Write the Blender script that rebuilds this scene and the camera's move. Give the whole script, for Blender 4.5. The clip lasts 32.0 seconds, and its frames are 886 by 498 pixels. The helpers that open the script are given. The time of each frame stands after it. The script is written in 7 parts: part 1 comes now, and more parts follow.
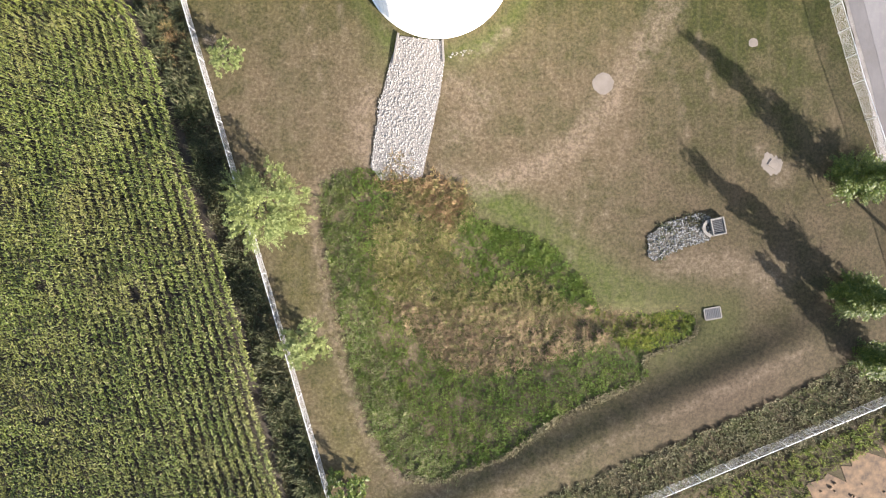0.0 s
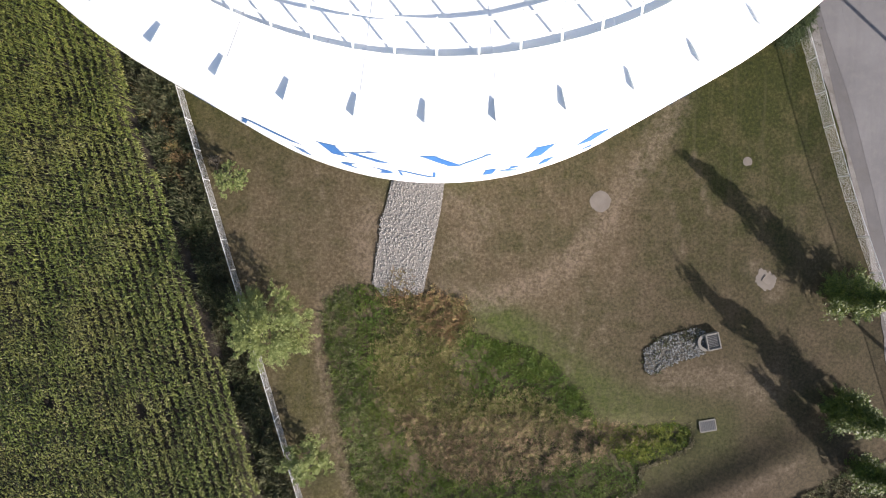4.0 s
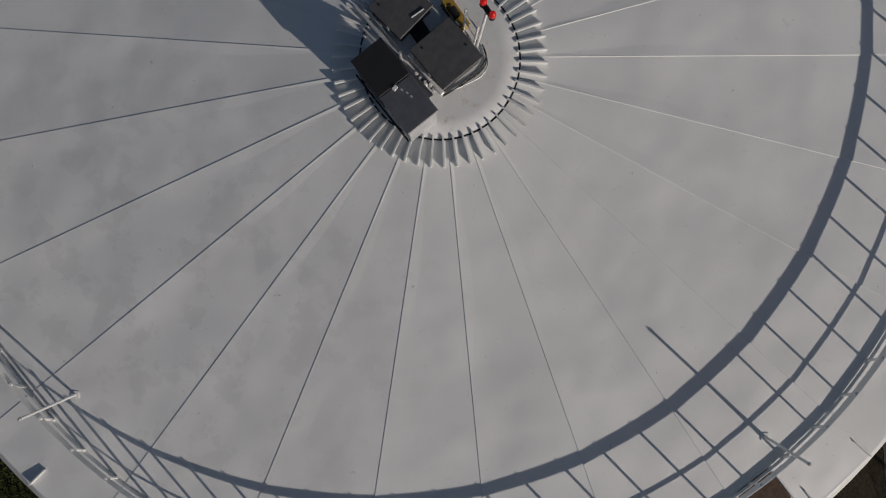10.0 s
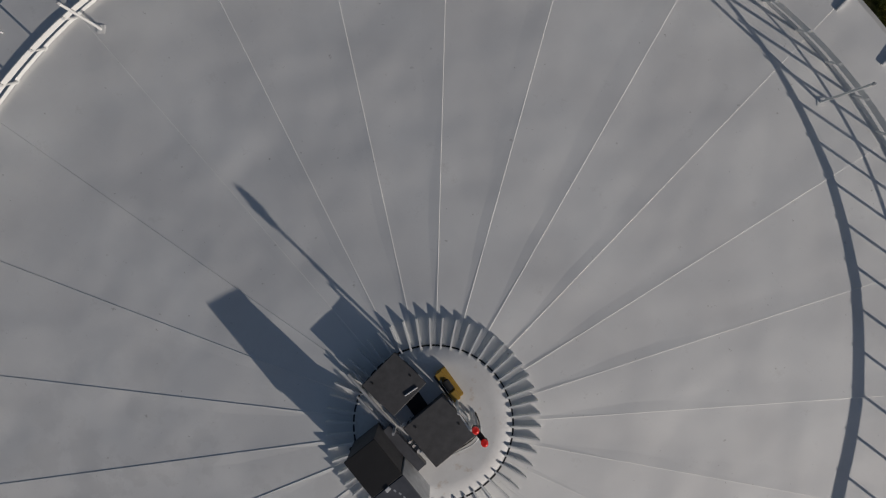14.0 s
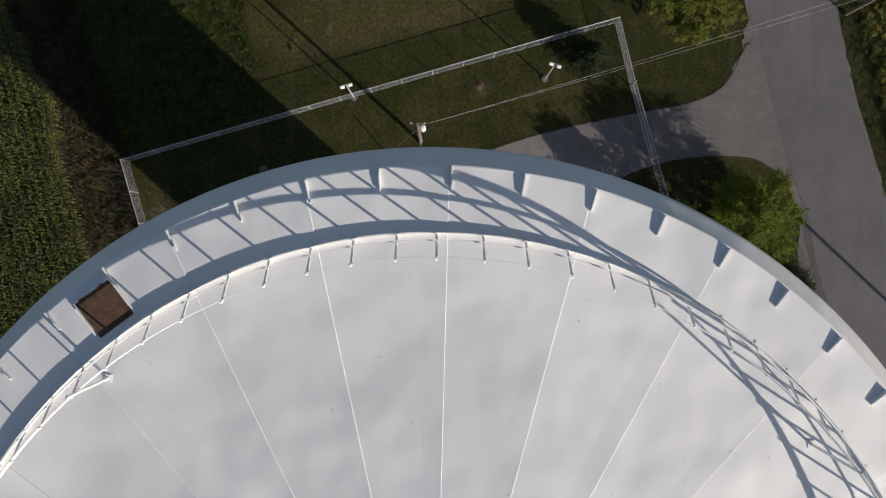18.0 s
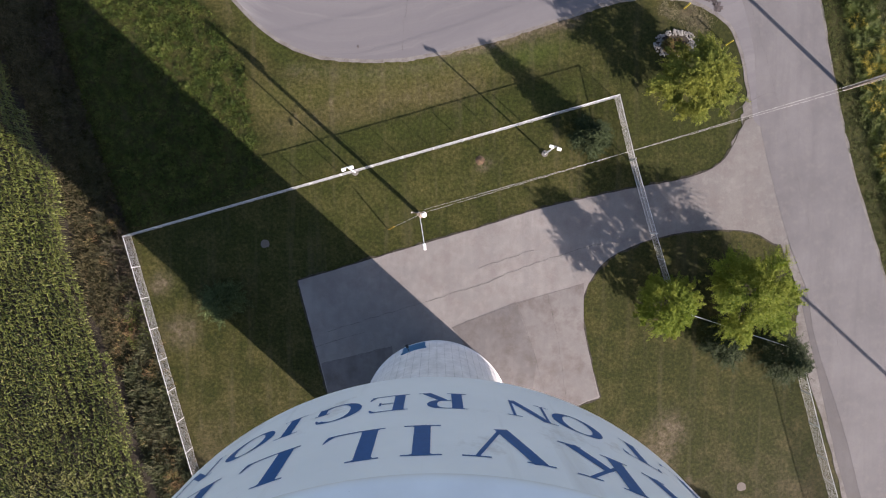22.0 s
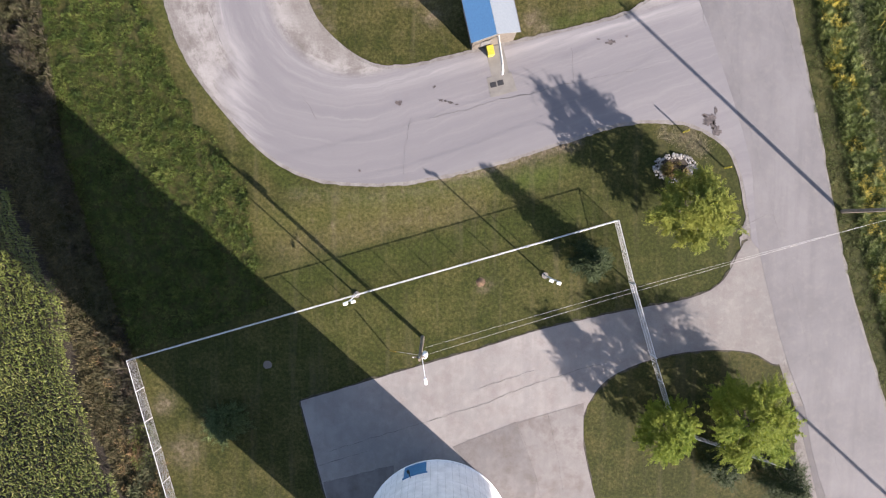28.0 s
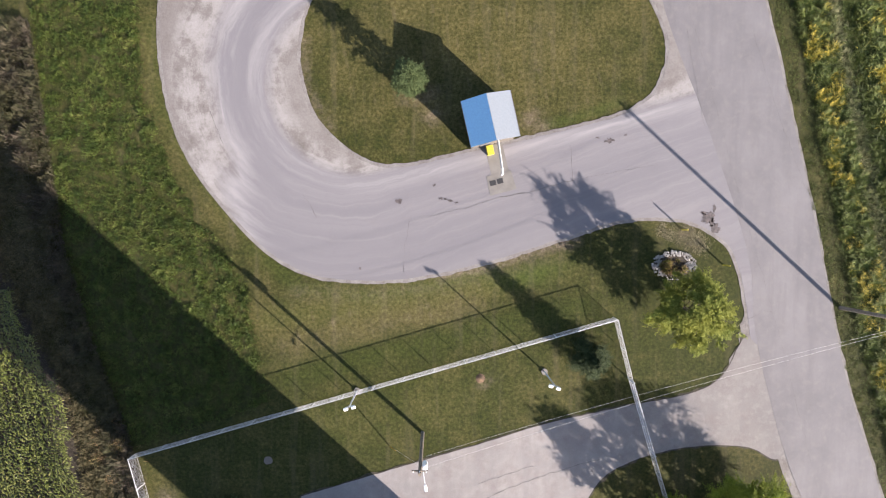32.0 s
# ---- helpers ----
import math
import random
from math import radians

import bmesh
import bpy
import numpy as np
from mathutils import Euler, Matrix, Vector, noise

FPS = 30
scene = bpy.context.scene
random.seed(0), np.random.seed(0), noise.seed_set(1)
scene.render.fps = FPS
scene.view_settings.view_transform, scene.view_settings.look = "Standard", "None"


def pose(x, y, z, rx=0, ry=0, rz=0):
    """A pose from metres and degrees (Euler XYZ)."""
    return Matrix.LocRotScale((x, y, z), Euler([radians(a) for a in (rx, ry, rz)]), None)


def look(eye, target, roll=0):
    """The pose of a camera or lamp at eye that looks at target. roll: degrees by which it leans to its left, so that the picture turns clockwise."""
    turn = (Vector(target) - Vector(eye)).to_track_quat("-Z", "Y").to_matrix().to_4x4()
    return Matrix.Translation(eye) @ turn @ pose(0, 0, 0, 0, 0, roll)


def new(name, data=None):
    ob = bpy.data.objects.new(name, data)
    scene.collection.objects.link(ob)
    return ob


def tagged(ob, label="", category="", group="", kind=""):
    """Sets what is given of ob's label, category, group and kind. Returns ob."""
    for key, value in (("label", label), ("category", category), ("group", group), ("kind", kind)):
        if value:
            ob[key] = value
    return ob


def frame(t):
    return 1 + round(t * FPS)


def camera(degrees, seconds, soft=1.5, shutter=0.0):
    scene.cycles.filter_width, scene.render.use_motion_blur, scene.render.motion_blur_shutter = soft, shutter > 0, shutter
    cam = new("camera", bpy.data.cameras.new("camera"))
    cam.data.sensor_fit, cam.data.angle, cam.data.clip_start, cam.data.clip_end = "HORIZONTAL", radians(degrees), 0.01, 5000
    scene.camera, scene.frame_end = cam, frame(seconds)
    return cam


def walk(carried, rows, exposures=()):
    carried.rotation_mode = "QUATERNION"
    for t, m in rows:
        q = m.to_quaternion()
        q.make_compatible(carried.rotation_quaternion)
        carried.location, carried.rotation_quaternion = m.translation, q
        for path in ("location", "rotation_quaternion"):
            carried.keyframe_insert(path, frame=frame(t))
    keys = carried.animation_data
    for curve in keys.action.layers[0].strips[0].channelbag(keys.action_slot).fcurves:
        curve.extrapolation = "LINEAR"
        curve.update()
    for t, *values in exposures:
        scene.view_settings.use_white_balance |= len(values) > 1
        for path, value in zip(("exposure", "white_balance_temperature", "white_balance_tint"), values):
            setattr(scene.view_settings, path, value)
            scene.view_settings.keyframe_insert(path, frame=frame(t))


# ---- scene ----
cam = camera(73.7, 32.0, 1.15)
# The drone flies level from south to north over a water tower that stands at the origin, looking almost straight down.
METRES, EYE, TILT = 66.67, 58.1, -90.6
DEEP, BACK, SIDE = 1.186, -0.7, -0.5
ROWS = [
    (0.0, 0.0, 0.0, 0.0, 0.0, 0.0, -0.0),
    (0.5, -0.0003, -0.0014, 0.0213, -0.01, -0.02, -0.02),
    (1.0, -0.001, -0.0031, 0.0446, -0.03, -0.01, -0.04),
    (1.5, -0.0009, -0.0046, 0.0697, -0.02, -0.05, -0.05),
    (2.0, -0.001, -0.0066, 0.0938, -0.04, -0.05, -0.06),
    (2.5, -0.001, -0.0084, 0.1164, -0.04, -0.04, -0.06),
    (3.0, -0.0011, -0.0103, 0.1372, -0.05, -0.06, -0.07),
    (3.5, -0.0012, -0.0117, 0.155, -0.04, -0.03, -0.06),
    (5.5, -0.0025, -0.0143, 0.2188, -0.11, 0.05, -0.03),
    (6.0, -0.0027, -0.0136, 0.2333, -0.09, 0.04, -0.09),
    (6.5, -0.0031, -0.0134, 0.2473, -0.09, 0.06, -0.14),
    (7.0, -0.0027, -0.0127, 0.2614, -0.08, 0.07, -0.19),
    (7.5, -0.0022, -0.0122, 0.2754, -0.06, 0.09, -0.25),
    (8.0, -0.0016, -0.0116, 0.2895, -0.05, 0.09, -0.27),
    (8.5, -0.0017, -0.0109, 0.3035, -0.09, -0.02, -0.28),
    (9.0, -0.0015, -0.0105, 0.3177, -0.1, -0.17, -0.29),
    (9.5, -0.0011, -0.0102, 0.3309, -0.04, -0.01, -0.29),
    (10.0, -0.001, -0.0096, 0.3445, 0.0, -0.05, -0.31),
    (10.5, -0.001, -0.0094, 0.3581, 0.02, -0.04, -0.32),
    (11.0, -0.0009, -0.0093, 0.372, 0.03, -0.07, -0.34),
    (11.5, -0.0008, -0.0093, 0.3861, 0.03, -0.21, -0.34),
    (12.0, -0.0007, -0.0093, 0.4003, 0.01, -0.42, -0.34),
    (12.5, -0.0006, -0.0094, 0.4137, -0.02, -0.45, -0.34),
    (13.0, -0.0003, -0.0093, 0.4271, 0.0, -0.48, -0.35),
    (13.5, -0.0002, -0.0091, 0.4404, -0.05, -0.52, -0.35),
    (14.0, 0.0001, -0.0089, 0.4539, -0.09, -0.49, -0.37),
    (14.5, 0.0003, -0.0089, 0.4674, -0.08, -0.44, -0.38),
    (16.5, 0.0009, -0.0097, 0.5237, -0.19, -0.9, -0.4),
    (17.0, 0.0007, -0.0099, 0.5374, -0.18, -0.92, -0.4),
    (17.5, 0.0001, -0.01, 0.551, -0.15, -0.93, -0.39),
    (18.0, -0.0006, -0.0105, 0.5647, -0.15, -0.94, -0.37),
    (18.5, -0.0013, -0.0104, 0.5783, -0.17, -0.96, -0.36),
    (19.0, -0.0013, -0.0108, 0.5922, -0.17, -1.0, -0.37),
    (19.5, -0.0011, -0.0106, 0.6061, -0.14, -1.01, -0.38),
    (20.0, -0.0012, -0.0104, 0.62, -0.13, -1.02, -0.39),
    (20.5, -0.0016, -0.0111, 0.6343, -0.16, -1.07, -0.37),
    (21.0, -0.0018, -0.0109, 0.6481, -0.14, -1.06, -0.4),
    (21.5, -0.002, -0.0115, 0.662, -0.14, -1.07, -0.41),
    (22.0, -0.0023, -0.012, 0.6759, -0.16, -1.08, -0.41),
    (22.5, -0.0028, -0.0124, 0.6899, -0.16, -1.08, -0.41),
    (23.0, -0.0032, -0.0127, 0.7045, -0.16, -1.11, -0.41),
    (23.5, -0.0033, -0.013, 0.7187, -0.17, -1.11, -0.42),
    (24.0, -0.003, -0.0131, 0.7334, -0.15, -1.14, -0.42),
    (24.5, -0.0032, -0.0135, 0.7479, -0.16, -1.13, -0.43),
    (25.0, -0.0033, -0.0137, 0.7629, -0.15, -1.15, -0.44),
    (25.5, -0.0032, -0.014, 0.7784, -0.14, -1.16, -0.45),
    (27.5, -0.0031, -0.0141, 0.8395, -0.04, -1.0, -0.41),
    (28.0, -0.0036, -0.0141, 0.8561, -0.05, -1.02, -0.41),
    (28.5, -0.0037, -0.014, 0.8727, -0.05, -1.01, -0.41),
    (29.0, -0.0036, -0.0141, 0.8892, -0.03, -0.96, -0.4),
    (29.5, -0.0038, -0.0141, 0.9069, -0.03, -0.96, -0.4),
    (30.0, -0.0039, -0.0141, 0.9242, -0.02, -0.92, -0.41),
    (30.5, -0.0041, -0.0142, 0.9425, -0.03, -0.92, -0.4),
    (31.0, -0.0042, -0.0141, 0.9611, -0.04, -0.92, -0.4),
    (31.5, -0.0042, -0.0141, 0.98, -0.04, -0.91, -0.4),
    (32.0, -0.0043, -0.0142, 0.9991, -0.04, -0.91, -0.4),
]

STOPS = [(0.0, 2.68), (2.0, 2.48), (3.0, 2.22), (3.5, 2.02), (5.5, 0.55), (6.0, 0.15), (6.5, -0.05), (8.0, -0.72), (9.0, -0.95), (12.0, -1.03), (14.5, -0.98), (16.5, -0.30), (17.0, -0.13), (18.0, 0.21), (19.0, 0.45), (20.0, 0.67), (21.0, 1.15), (22.0, 1.8), (23.0, 2.07), (24.0, 2.27), (25.0, 2.3), (28.0, 2.33), (32.0, 2.36)]
EXPOSURES = [(t, s, 6120 if 5 < t < 7.5 else 6200 if t == 8.0 else 6360 if t == 9.0 else 6420 if 14 < t < 17.5 else 6620 if t == 22.0 else 6750 if 22.5 < t < 26 else 6550, 19 if 5 < t < 7.5 else 15 if t < 20.5 else 22 if t == 22.0 else 24 if 22.5 < t < 26 else 20) for t, s in STOPS]
walk(cam, [(t, pose(0, -26.3, EYE, TILT) @ pose(METRES * x, DEEP * METRES * y, METRES * z, 90 + pitch / DEEP + BACK, roll, yaw / DEEP + SIDE))
           for t, x, y, z, yaw, pitch, roll in ROWS], EXPOSURES)

from mathutils.geometry import tessellate_polygon

# ---- light ----
SUN_EL, SUN_AZ = 19.3, 131.9
world = bpy.data.worlds.new("sky")
scene.world = world
world.use_nodes = True
wn = world.node_tree
sky = wn.nodes.new("ShaderNodeTexSky")
sky.sky_type, sky.sun_disc = "NISHITA", False
sky.sun_elevation, sky.sun_rotation = radians(SUN_EL), radians(SUN_AZ)
wn.nodes["Background"].inputs["Strength"].default_value = 0.073
wn.links.new(sky.outputs[0], wn.nodes["Background"].inputs["Color"])
sun = new("sun", bpy.data.lights.new("sun", "SUN"))
sun.data.energy, sun.data.angle, sun.data.color = 5.0, radians(0.53), (1.0, 0.93, 0.82)
sun_way = Vector((math.sin(radians(SUN_AZ)) * math.cos(radians(SUN_EL)), math.cos(radians(SUN_AZ)) * math.cos(radians(SUN_EL)), math.sin(radians(SUN_EL))))
sun.matrix_world = look(sun_way * 200, (0, 0, 0))


# ---- materials ----
def material(name, rough=0.8, metal=0.0, spec=0.5):
    m = bpy.data.materials.new(name)
    m.use_nodes = True
    b = m.node_tree.nodes["Principled BSDF"]
    b.inputs["Roughness"].default_value, b.inputs["Metallic"].default_value = rough, metal
    b.inputs["Specular IOR Level"].default_value = spec
    return m, m.node_tree, b


def node(nt, kind, **values):
    n = nt.nodes.new(kind)
    for key, value in values.items():
        n.inputs[key].default_value = value
    return n


def noise_tex(nt, scale, detail=4.0, rough=0.6, vec=None):
    n = node(nt, "ShaderNodeTexNoise", Scale=scale, Detail=detail, Roughness=rough)
    if vec is not None:
        nt.links.new(vec, n.inputs["Vector"])
    return n.outputs["Fac"]


def ramp(nt, fac, stops):
    r = nt.nodes.new("ShaderNodeValToRGB")
    e = r.color_ramp.elements
    while len(e) < len(stops):
        e.new(0.5)
    for el, (p, c) in zip(e, stops):
        el.position, el.color = p, (*c, 1) if len(c) == 3 else c
    nt.links.new(fac, r.inputs[0])
    return r.outputs[0]


def mix(nt, fac, a, b, how="MIX"):
    n = nt.nodes.new("ShaderNodeMix")
    n.data_type, n.blend_type = "RGBA", how
    for sock, v in ((n.inputs[0], fac), (n.inputs[6], a), (n.inputs[7], b)):
        if isinstance(v, (int, float)):
            sock.default_value = v
        elif isinstance(v, tuple):
            sock.default_value = (*v, 1)
        else:
            nt.links.new(v, sock)
    return n.outputs[2]


def where(nt):
    return nt.nodes.new("ShaderNodeNewGeometry").outputs["Position"]


def bump(nt, b, height, strength=0.3, dist=0.05):
    n = node(nt, "ShaderNodeBump", Strength=strength, Distance=dist)
    nt.links.new(height, n.inputs["Height"])
    nt.links.new(n.outputs[0], b.inputs["Normal"])


def plain(name, colour, rough=0.6, metal=0.0, vary=0.12, scale=6.0):
    """Paint or metal with soft stains and a fine grain."""
    m, nt, b = material(name, rough, metal)
    p = where(nt)
    f = noise_tex(nt, scale, 5, 0.6, p)
    dark = tuple(c * (1 - vary * 1.6) for c in colour)
    light = tuple(min(1, c * (1 + vary)) for c in colour)
    nt.links.new(ramp(nt, f, [(0.3, dark), (0.7, light)]), b.inputs["Base Color"])
    bump(nt, b, noise_tex(nt, scale * 8, 3, 0.6, p), 0.08, 0.01)
    return m


def islands(name, stops, rough=0.7, patches=None, thru=0.0):
    """A plant colour that changes from leaf to leaf, and slowly over the ground."""
    m, nt, b = material(name, rough, 0, 0.35)
    g = nt.nodes.new("ShaderNodeNewGeometry")
    c = ramp(nt, g.outputs["Random Per Island"], stops)
    big = noise_tex(nt, 0.25, 4, 0.6, g.outputs["Position"])
    if patches:
        c = mix(nt, ramp(nt, big, [(0.42, (0, 0, 0)), (0.62, (0.85, 0.85, 0.85))]), c, mix(nt, 0.5, c, patches))
    nt.links.new(c, b.inputs["Base Color"])
    if thru:
        t = nt.nodes.new("ShaderNodeBsdfTranslucent")
        nt.links.new(c, t.inputs["Color"])
        s = node(nt, "ShaderNodeMixShader", Fac=thru)
        nt.links.new(b.outputs[0], s.inputs[1])
        nt.links.new(t.outputs[0], s.inputs[2])
        nt.links.new(s.outputs[0], nt.nodes["Material Output"].inputs["Surface"])
    return m


def sward_material(name, stops, thru=0.35, scale=0.9, spread=0.28):
    """Standing grass or weeds: the colour drifts over the ground in patches, and a little from blade to blade."""
    m, nt, b = material(name, 0.75, 0, 0.25)
    g = nt.nodes.new("ShaderNodeNewGeometry")
    c = ramp(nt, noise_tex(nt, scale, 9, 0.72, g.outputs["Position"]), stops)
    c = mix(nt, 1.0, c, ramp(nt, g.outputs["Random Per Island"], [(0.0, (1 - spread,) * 3), (1.0, (1 + spread, 1 + spread * 0.9, 1 + spread * 0.8))]), "MULTIPLY")
    nt.links.new(c, b.inputs["Base Color"])
    t = nt.nodes.new("ShaderNodeBsdfTranslucent")
    nt.links.new(c, t.inputs["Color"])
    s = node(nt, "ShaderNodeMixShader", Fac=thru)
    nt.links.new(b.outputs[0], s.inputs[1])
    nt.links.new(t.outputs[0], s.inputs[2])
    nt.links.new(s.outputs[0], nt.nodes["Material Output"].inputs["Surface"])
    return m


def lawn_material():
    m, nt, b = material("mown_grass", 0.95, 0, 0.2)
    p = where(nt)
    at = nt.nodes.new("ShaderNodeVertexColor")
    at.layer_name = "turf"
    sep = nt.nodes.new("ShaderNodeSeparateColor")
    nt.links.new(at.outputs["Color"], sep.inputs[0])
    fine = noise_tex(nt, 3.2, 10, 0.70, p)
    mid = noise_tex(nt, 0.30, 8, 0.70, p)
    green = ramp(nt, fine, [(0.32, (0.024, 0.031, 0.004)), (0.5, (0.050, 0.060, 0.009)), (0.68, (0.104, 0.108, 0.024))])
    dry = ramp(nt, fine, [(0.32, (0.070, 0.065, 0.014)), (0.5, (0.150, 0.132, 0.038)), (0.68, (0.262, 0.224, 0.088))])
    a2 = nt.nodes.new("ShaderNodeVertexColor")
    a2.layer_name = "wear"
    s2 = nt.nodes.new("ShaderNodeSeparateColor")
    nt.links.new(a2.outputs["Color"], s2.inputs[0])
    rosy = ramp(nt, fine, [(0.32, (0.078, 0.057, 0.030)), (0.5, (0.160, 0.122, 0.067)), (0.68, (0.275, 0.215, 0.134))])
    dry = mix(nt, s2.outputs[1], dry, rosy)
    lush = ramp(nt, fine, [(0.3, (0.036, 0.058, 0.007)), (0.68, (0.135, 0.178, 0.030))])
    add = nt.nodes.new("ShaderNodeMath")
    add.operation = "MULTIPLY_ADD"
    nt.links.new(mid, add.inputs[0])
    add.inputs[1].default_value = 3.0
    add.inputs[2].default_value = -1.5
    tot = nt.nodes.new("ShaderNodeMath")
    tot.operation, tot.use_clamp = "ADD", True
    nt.links.new(add.outputs[0], tot.inputs[0])
    nt.links.new(sep.outputs[0], tot.inputs[1])
    c = mix(nt, tot.outputs[0], green, dry)
    c = mix(nt, sep.outputs[1], c, lush)
    clump = noise_tex(nt, 2.3, 5, 0.65, p)
    c = mix(nt, 1.0, c, ramp(nt, clump, [(0.34, (0.78, 0.79, 0.76)), (0.5, (1, 1, 1)), (0.66, (1.18, 1.16, 1.15))]), "MULTIPLY")
    # faint mower streaks that run north to south
    mp = nt.nodes.new("ShaderNodeMapping")
    mp.inputs["Rotation"].default_value = (0, 0, radians(-14))
    mp.inputs["Scale"].default_value = (1.0, 0.07, 1.0)
    nt.links.new(p, mp.inputs["Vector"])
    st = noise_tex(nt, 0.9, 4, 0.6, mp.outputs[0])
    c = mix(nt, ramp(nt, st, [(0.52, (0, 0, 0)), (0.72, (0.38, 0.38, 0.38))]), c, mix(nt, 0.5, c, (0.30, 0.24, 0.15)))
    # narrow pale wheel lines left by the mower, broken up by patches
    for turn, size, amount in ((-14, 0.17, 0.34), (66, 0.13, 0.14)):
        wm = nt.nodes.new("ShaderNodeMapping")
        wm.inputs["Rotation"].default_value = (0, 0, radians(turn))
        nt.links.new(p, wm.inputs["Vector"])
        wave = node(nt, "ShaderNodeTexWave", Scale=size, Distortion=3.5, Detail=4.0)
        wave.inputs["Detail Scale"].default_value = 0.35
        nt.links.new(wm.outputs[0], wave.inputs["Vector"])
        line = ramp(nt, wave.outputs["Fac"], [(0.86, (0, 0, 0)), (0.97, (amount,) * 3)])
        line = mix(nt, 1.0, line, ramp(nt, noise_tex(nt, 0.5, 6, 0.75, p), [(0.50, (0, 0, 0)), (0.64, (1, 1, 1))]), "MULTIPLY")
        line = mix(nt, 1.0, line, sep.outputs[0], "MULTIPLY")
        c = mix(nt, line, c, ramp(nt, fine, [(0.3, (0.16, 0.12, 0.07)), (0.68, (0.44, 0.35, 0.22))]))
    c = mix(nt, sep.outputs[2], c, ramp(nt, fine, [(0.3, (0.05, 0.036, 0.022)), (0.7, (0.15, 0.105, 0.07))]))
    patchy = nt.nodes.new("ShaderNodeMath")
    patchy.operation = "MULTIPLY"
    nt.links.new(s2.outputs[0], patchy.inputs[0])
    nt.links.new(ramp(nt, noise_tex(nt, 1.1, 6, 0.75, p), [(0.38, (0.1, 0.1, 0.1)), (0.62, (1, 1, 1))]), patchy.inputs[1])
    c = mix(nt, patchy.outputs[0], c, ramp(nt, fine, [(0.3, (0.17, 0.125, 0.085)), (0.68, (0.50, 0.39, 0.29))]))
    nt.links.new(c, b.inputs["Base Color"])
    bump(nt, b, noise_tex(nt, 7.0, 6, 0.8, p), 0.6, 0.08)
    return m


def asphalt_material(name, tone, warm=1.0, streak=35, dirt=0.55, cream=1.0, dull_east=None):
    m, nt, b = material(name, 0.9, 0, 0.3)
    p = where(nt)
    big = noise_tex(nt, 0.16, 5, 0.6, p)
    grit = noise_tex(nt, 30, 4, 0.8, p)
    mid = noise_tex(nt, 1.3, 6, 0.7, p)
    lo = (tone * 0.80 * warm, tone * 0.77 * cream, tone * 0.81 / warm)
    hi = (tone * 1.22 * warm, tone * 1.17 * cream, tone * 1.21 / warm)
    c = ramp(nt, big, [(0.35, lo), (0.65, hi)])
    mp = nt.nodes.new("ShaderNodeMapping")
    mp.inputs["Rotation"].default_value = (0, 0, radians(streak))
    mp.inputs["Scale"].default_value = (1.0, 0.1, 1.0)
    nt.links.new(p, mp.inputs["Vector"])
    lane = noise_tex(nt, 0.8, 5, 0.6, mp.outputs[0])
    c = mix(nt, ramp(nt, lane, [(0.46, (0, 0, 0)), (0.66, (0.6, 0.6, 0.6))]), c, (tone * 0.76 * warm, tone * 0.73 * cream, tone * 0.755 / cream))
    grime = noise_tex(nt, 0.5, 8, 0.7, p)
    c = mix(nt, ramp(nt, grime, [(0.45, (0, 0, 0)), (0.64, (dirt, dirt, dirt))]), c, (tone * (1.08 - 0.45 * dirt) * warm, tone * (1.0 - 0.46 * dirt), tone * (0.94 - 0.48 * dirt)))
    if dull_east:
        # older, dirtier paving towards the road
        x0, x1, k = dull_east
        sep = nt.nodes.new("ShaderNodeSeparateXYZ")
        nt.links.new(p, sep.inputs[0])
        far = nt.nodes.new("ShaderNodeMath")
        far.operation = "MULTIPLY_ADD"
        nt.links.new(grime, far.inputs[0])
        far.inputs[1].default_value = 9.0
        nt.links.new(sep.outputs["X"], far.inputs[2])
        span = node(nt, "ShaderNodeMapRange")
        nt.links.new(far.outputs[0], span.inputs["Value"])
        span.inputs["From Min"].default_value, span.inputs["From Max"].default_value = x0 + 4.5, x1 + 4.5
        c = mix(nt, span.outputs[0], c, mix(nt, 1.0, c, (k, k * 0.99, k * 0.965), "MULTIPLY"))
    speck = noise_tex(nt, 7, 5, 0.8, p)
    c = mix(nt, ramp(nt, speck, [(0.60, (0, 0, 0)), (0.72, (0.35, 0.35, 0.35))]), c, (tone * 0.5, tone * 0.48, tone * 0.46))
    c = mix(nt, 0.35, c, ramp(nt, grit, [(0.3, (tone * 0.62, tone * 0.59, tone * 0.61)), (0.7, (tone * 1.42, tone * 1.36, tone * 1.40))]))
    c = mix(nt, ramp(nt, mid, [(0.5, (0, 0, 0)), (0.75, (0.4, 0.4, 0.4))]), c, (tone * 1.4, tone * 1.32, tone * 1.25))
    nt.links.new(c, b.inputs["Base Color"])
    bump(nt, b, grit, 0.3, 0.01)
    return m


def gravel_material():
    """Dusty gravel, mottled white and brown."""
    m, nt, b = material("gravel_shoulder", 0.95, 0, 0.2)
    p = where(nt)
    f = noise_tex(nt, 0.75, 9, 0.74, p)
    c = ramp(nt, f, [(0.36, (0.25, 0.222, 0.20)), (0.48, (0.37, 0.343, 0.325)), (0.62, (0.50, 0.475, 0.46))])
    g = noise_tex(nt, 9, 5, 0.8, p)
    c = mix(nt, 0.35, c, ramp(nt, g, [(0.36, (0.14, 0.12, 0.10)), (0.64, (0.52, 0.49, 0.46))]))
    nt.links.new(c, b.inputs["Base Color"])
    bump(nt, b, g, 0.5, 0.03)
    return m


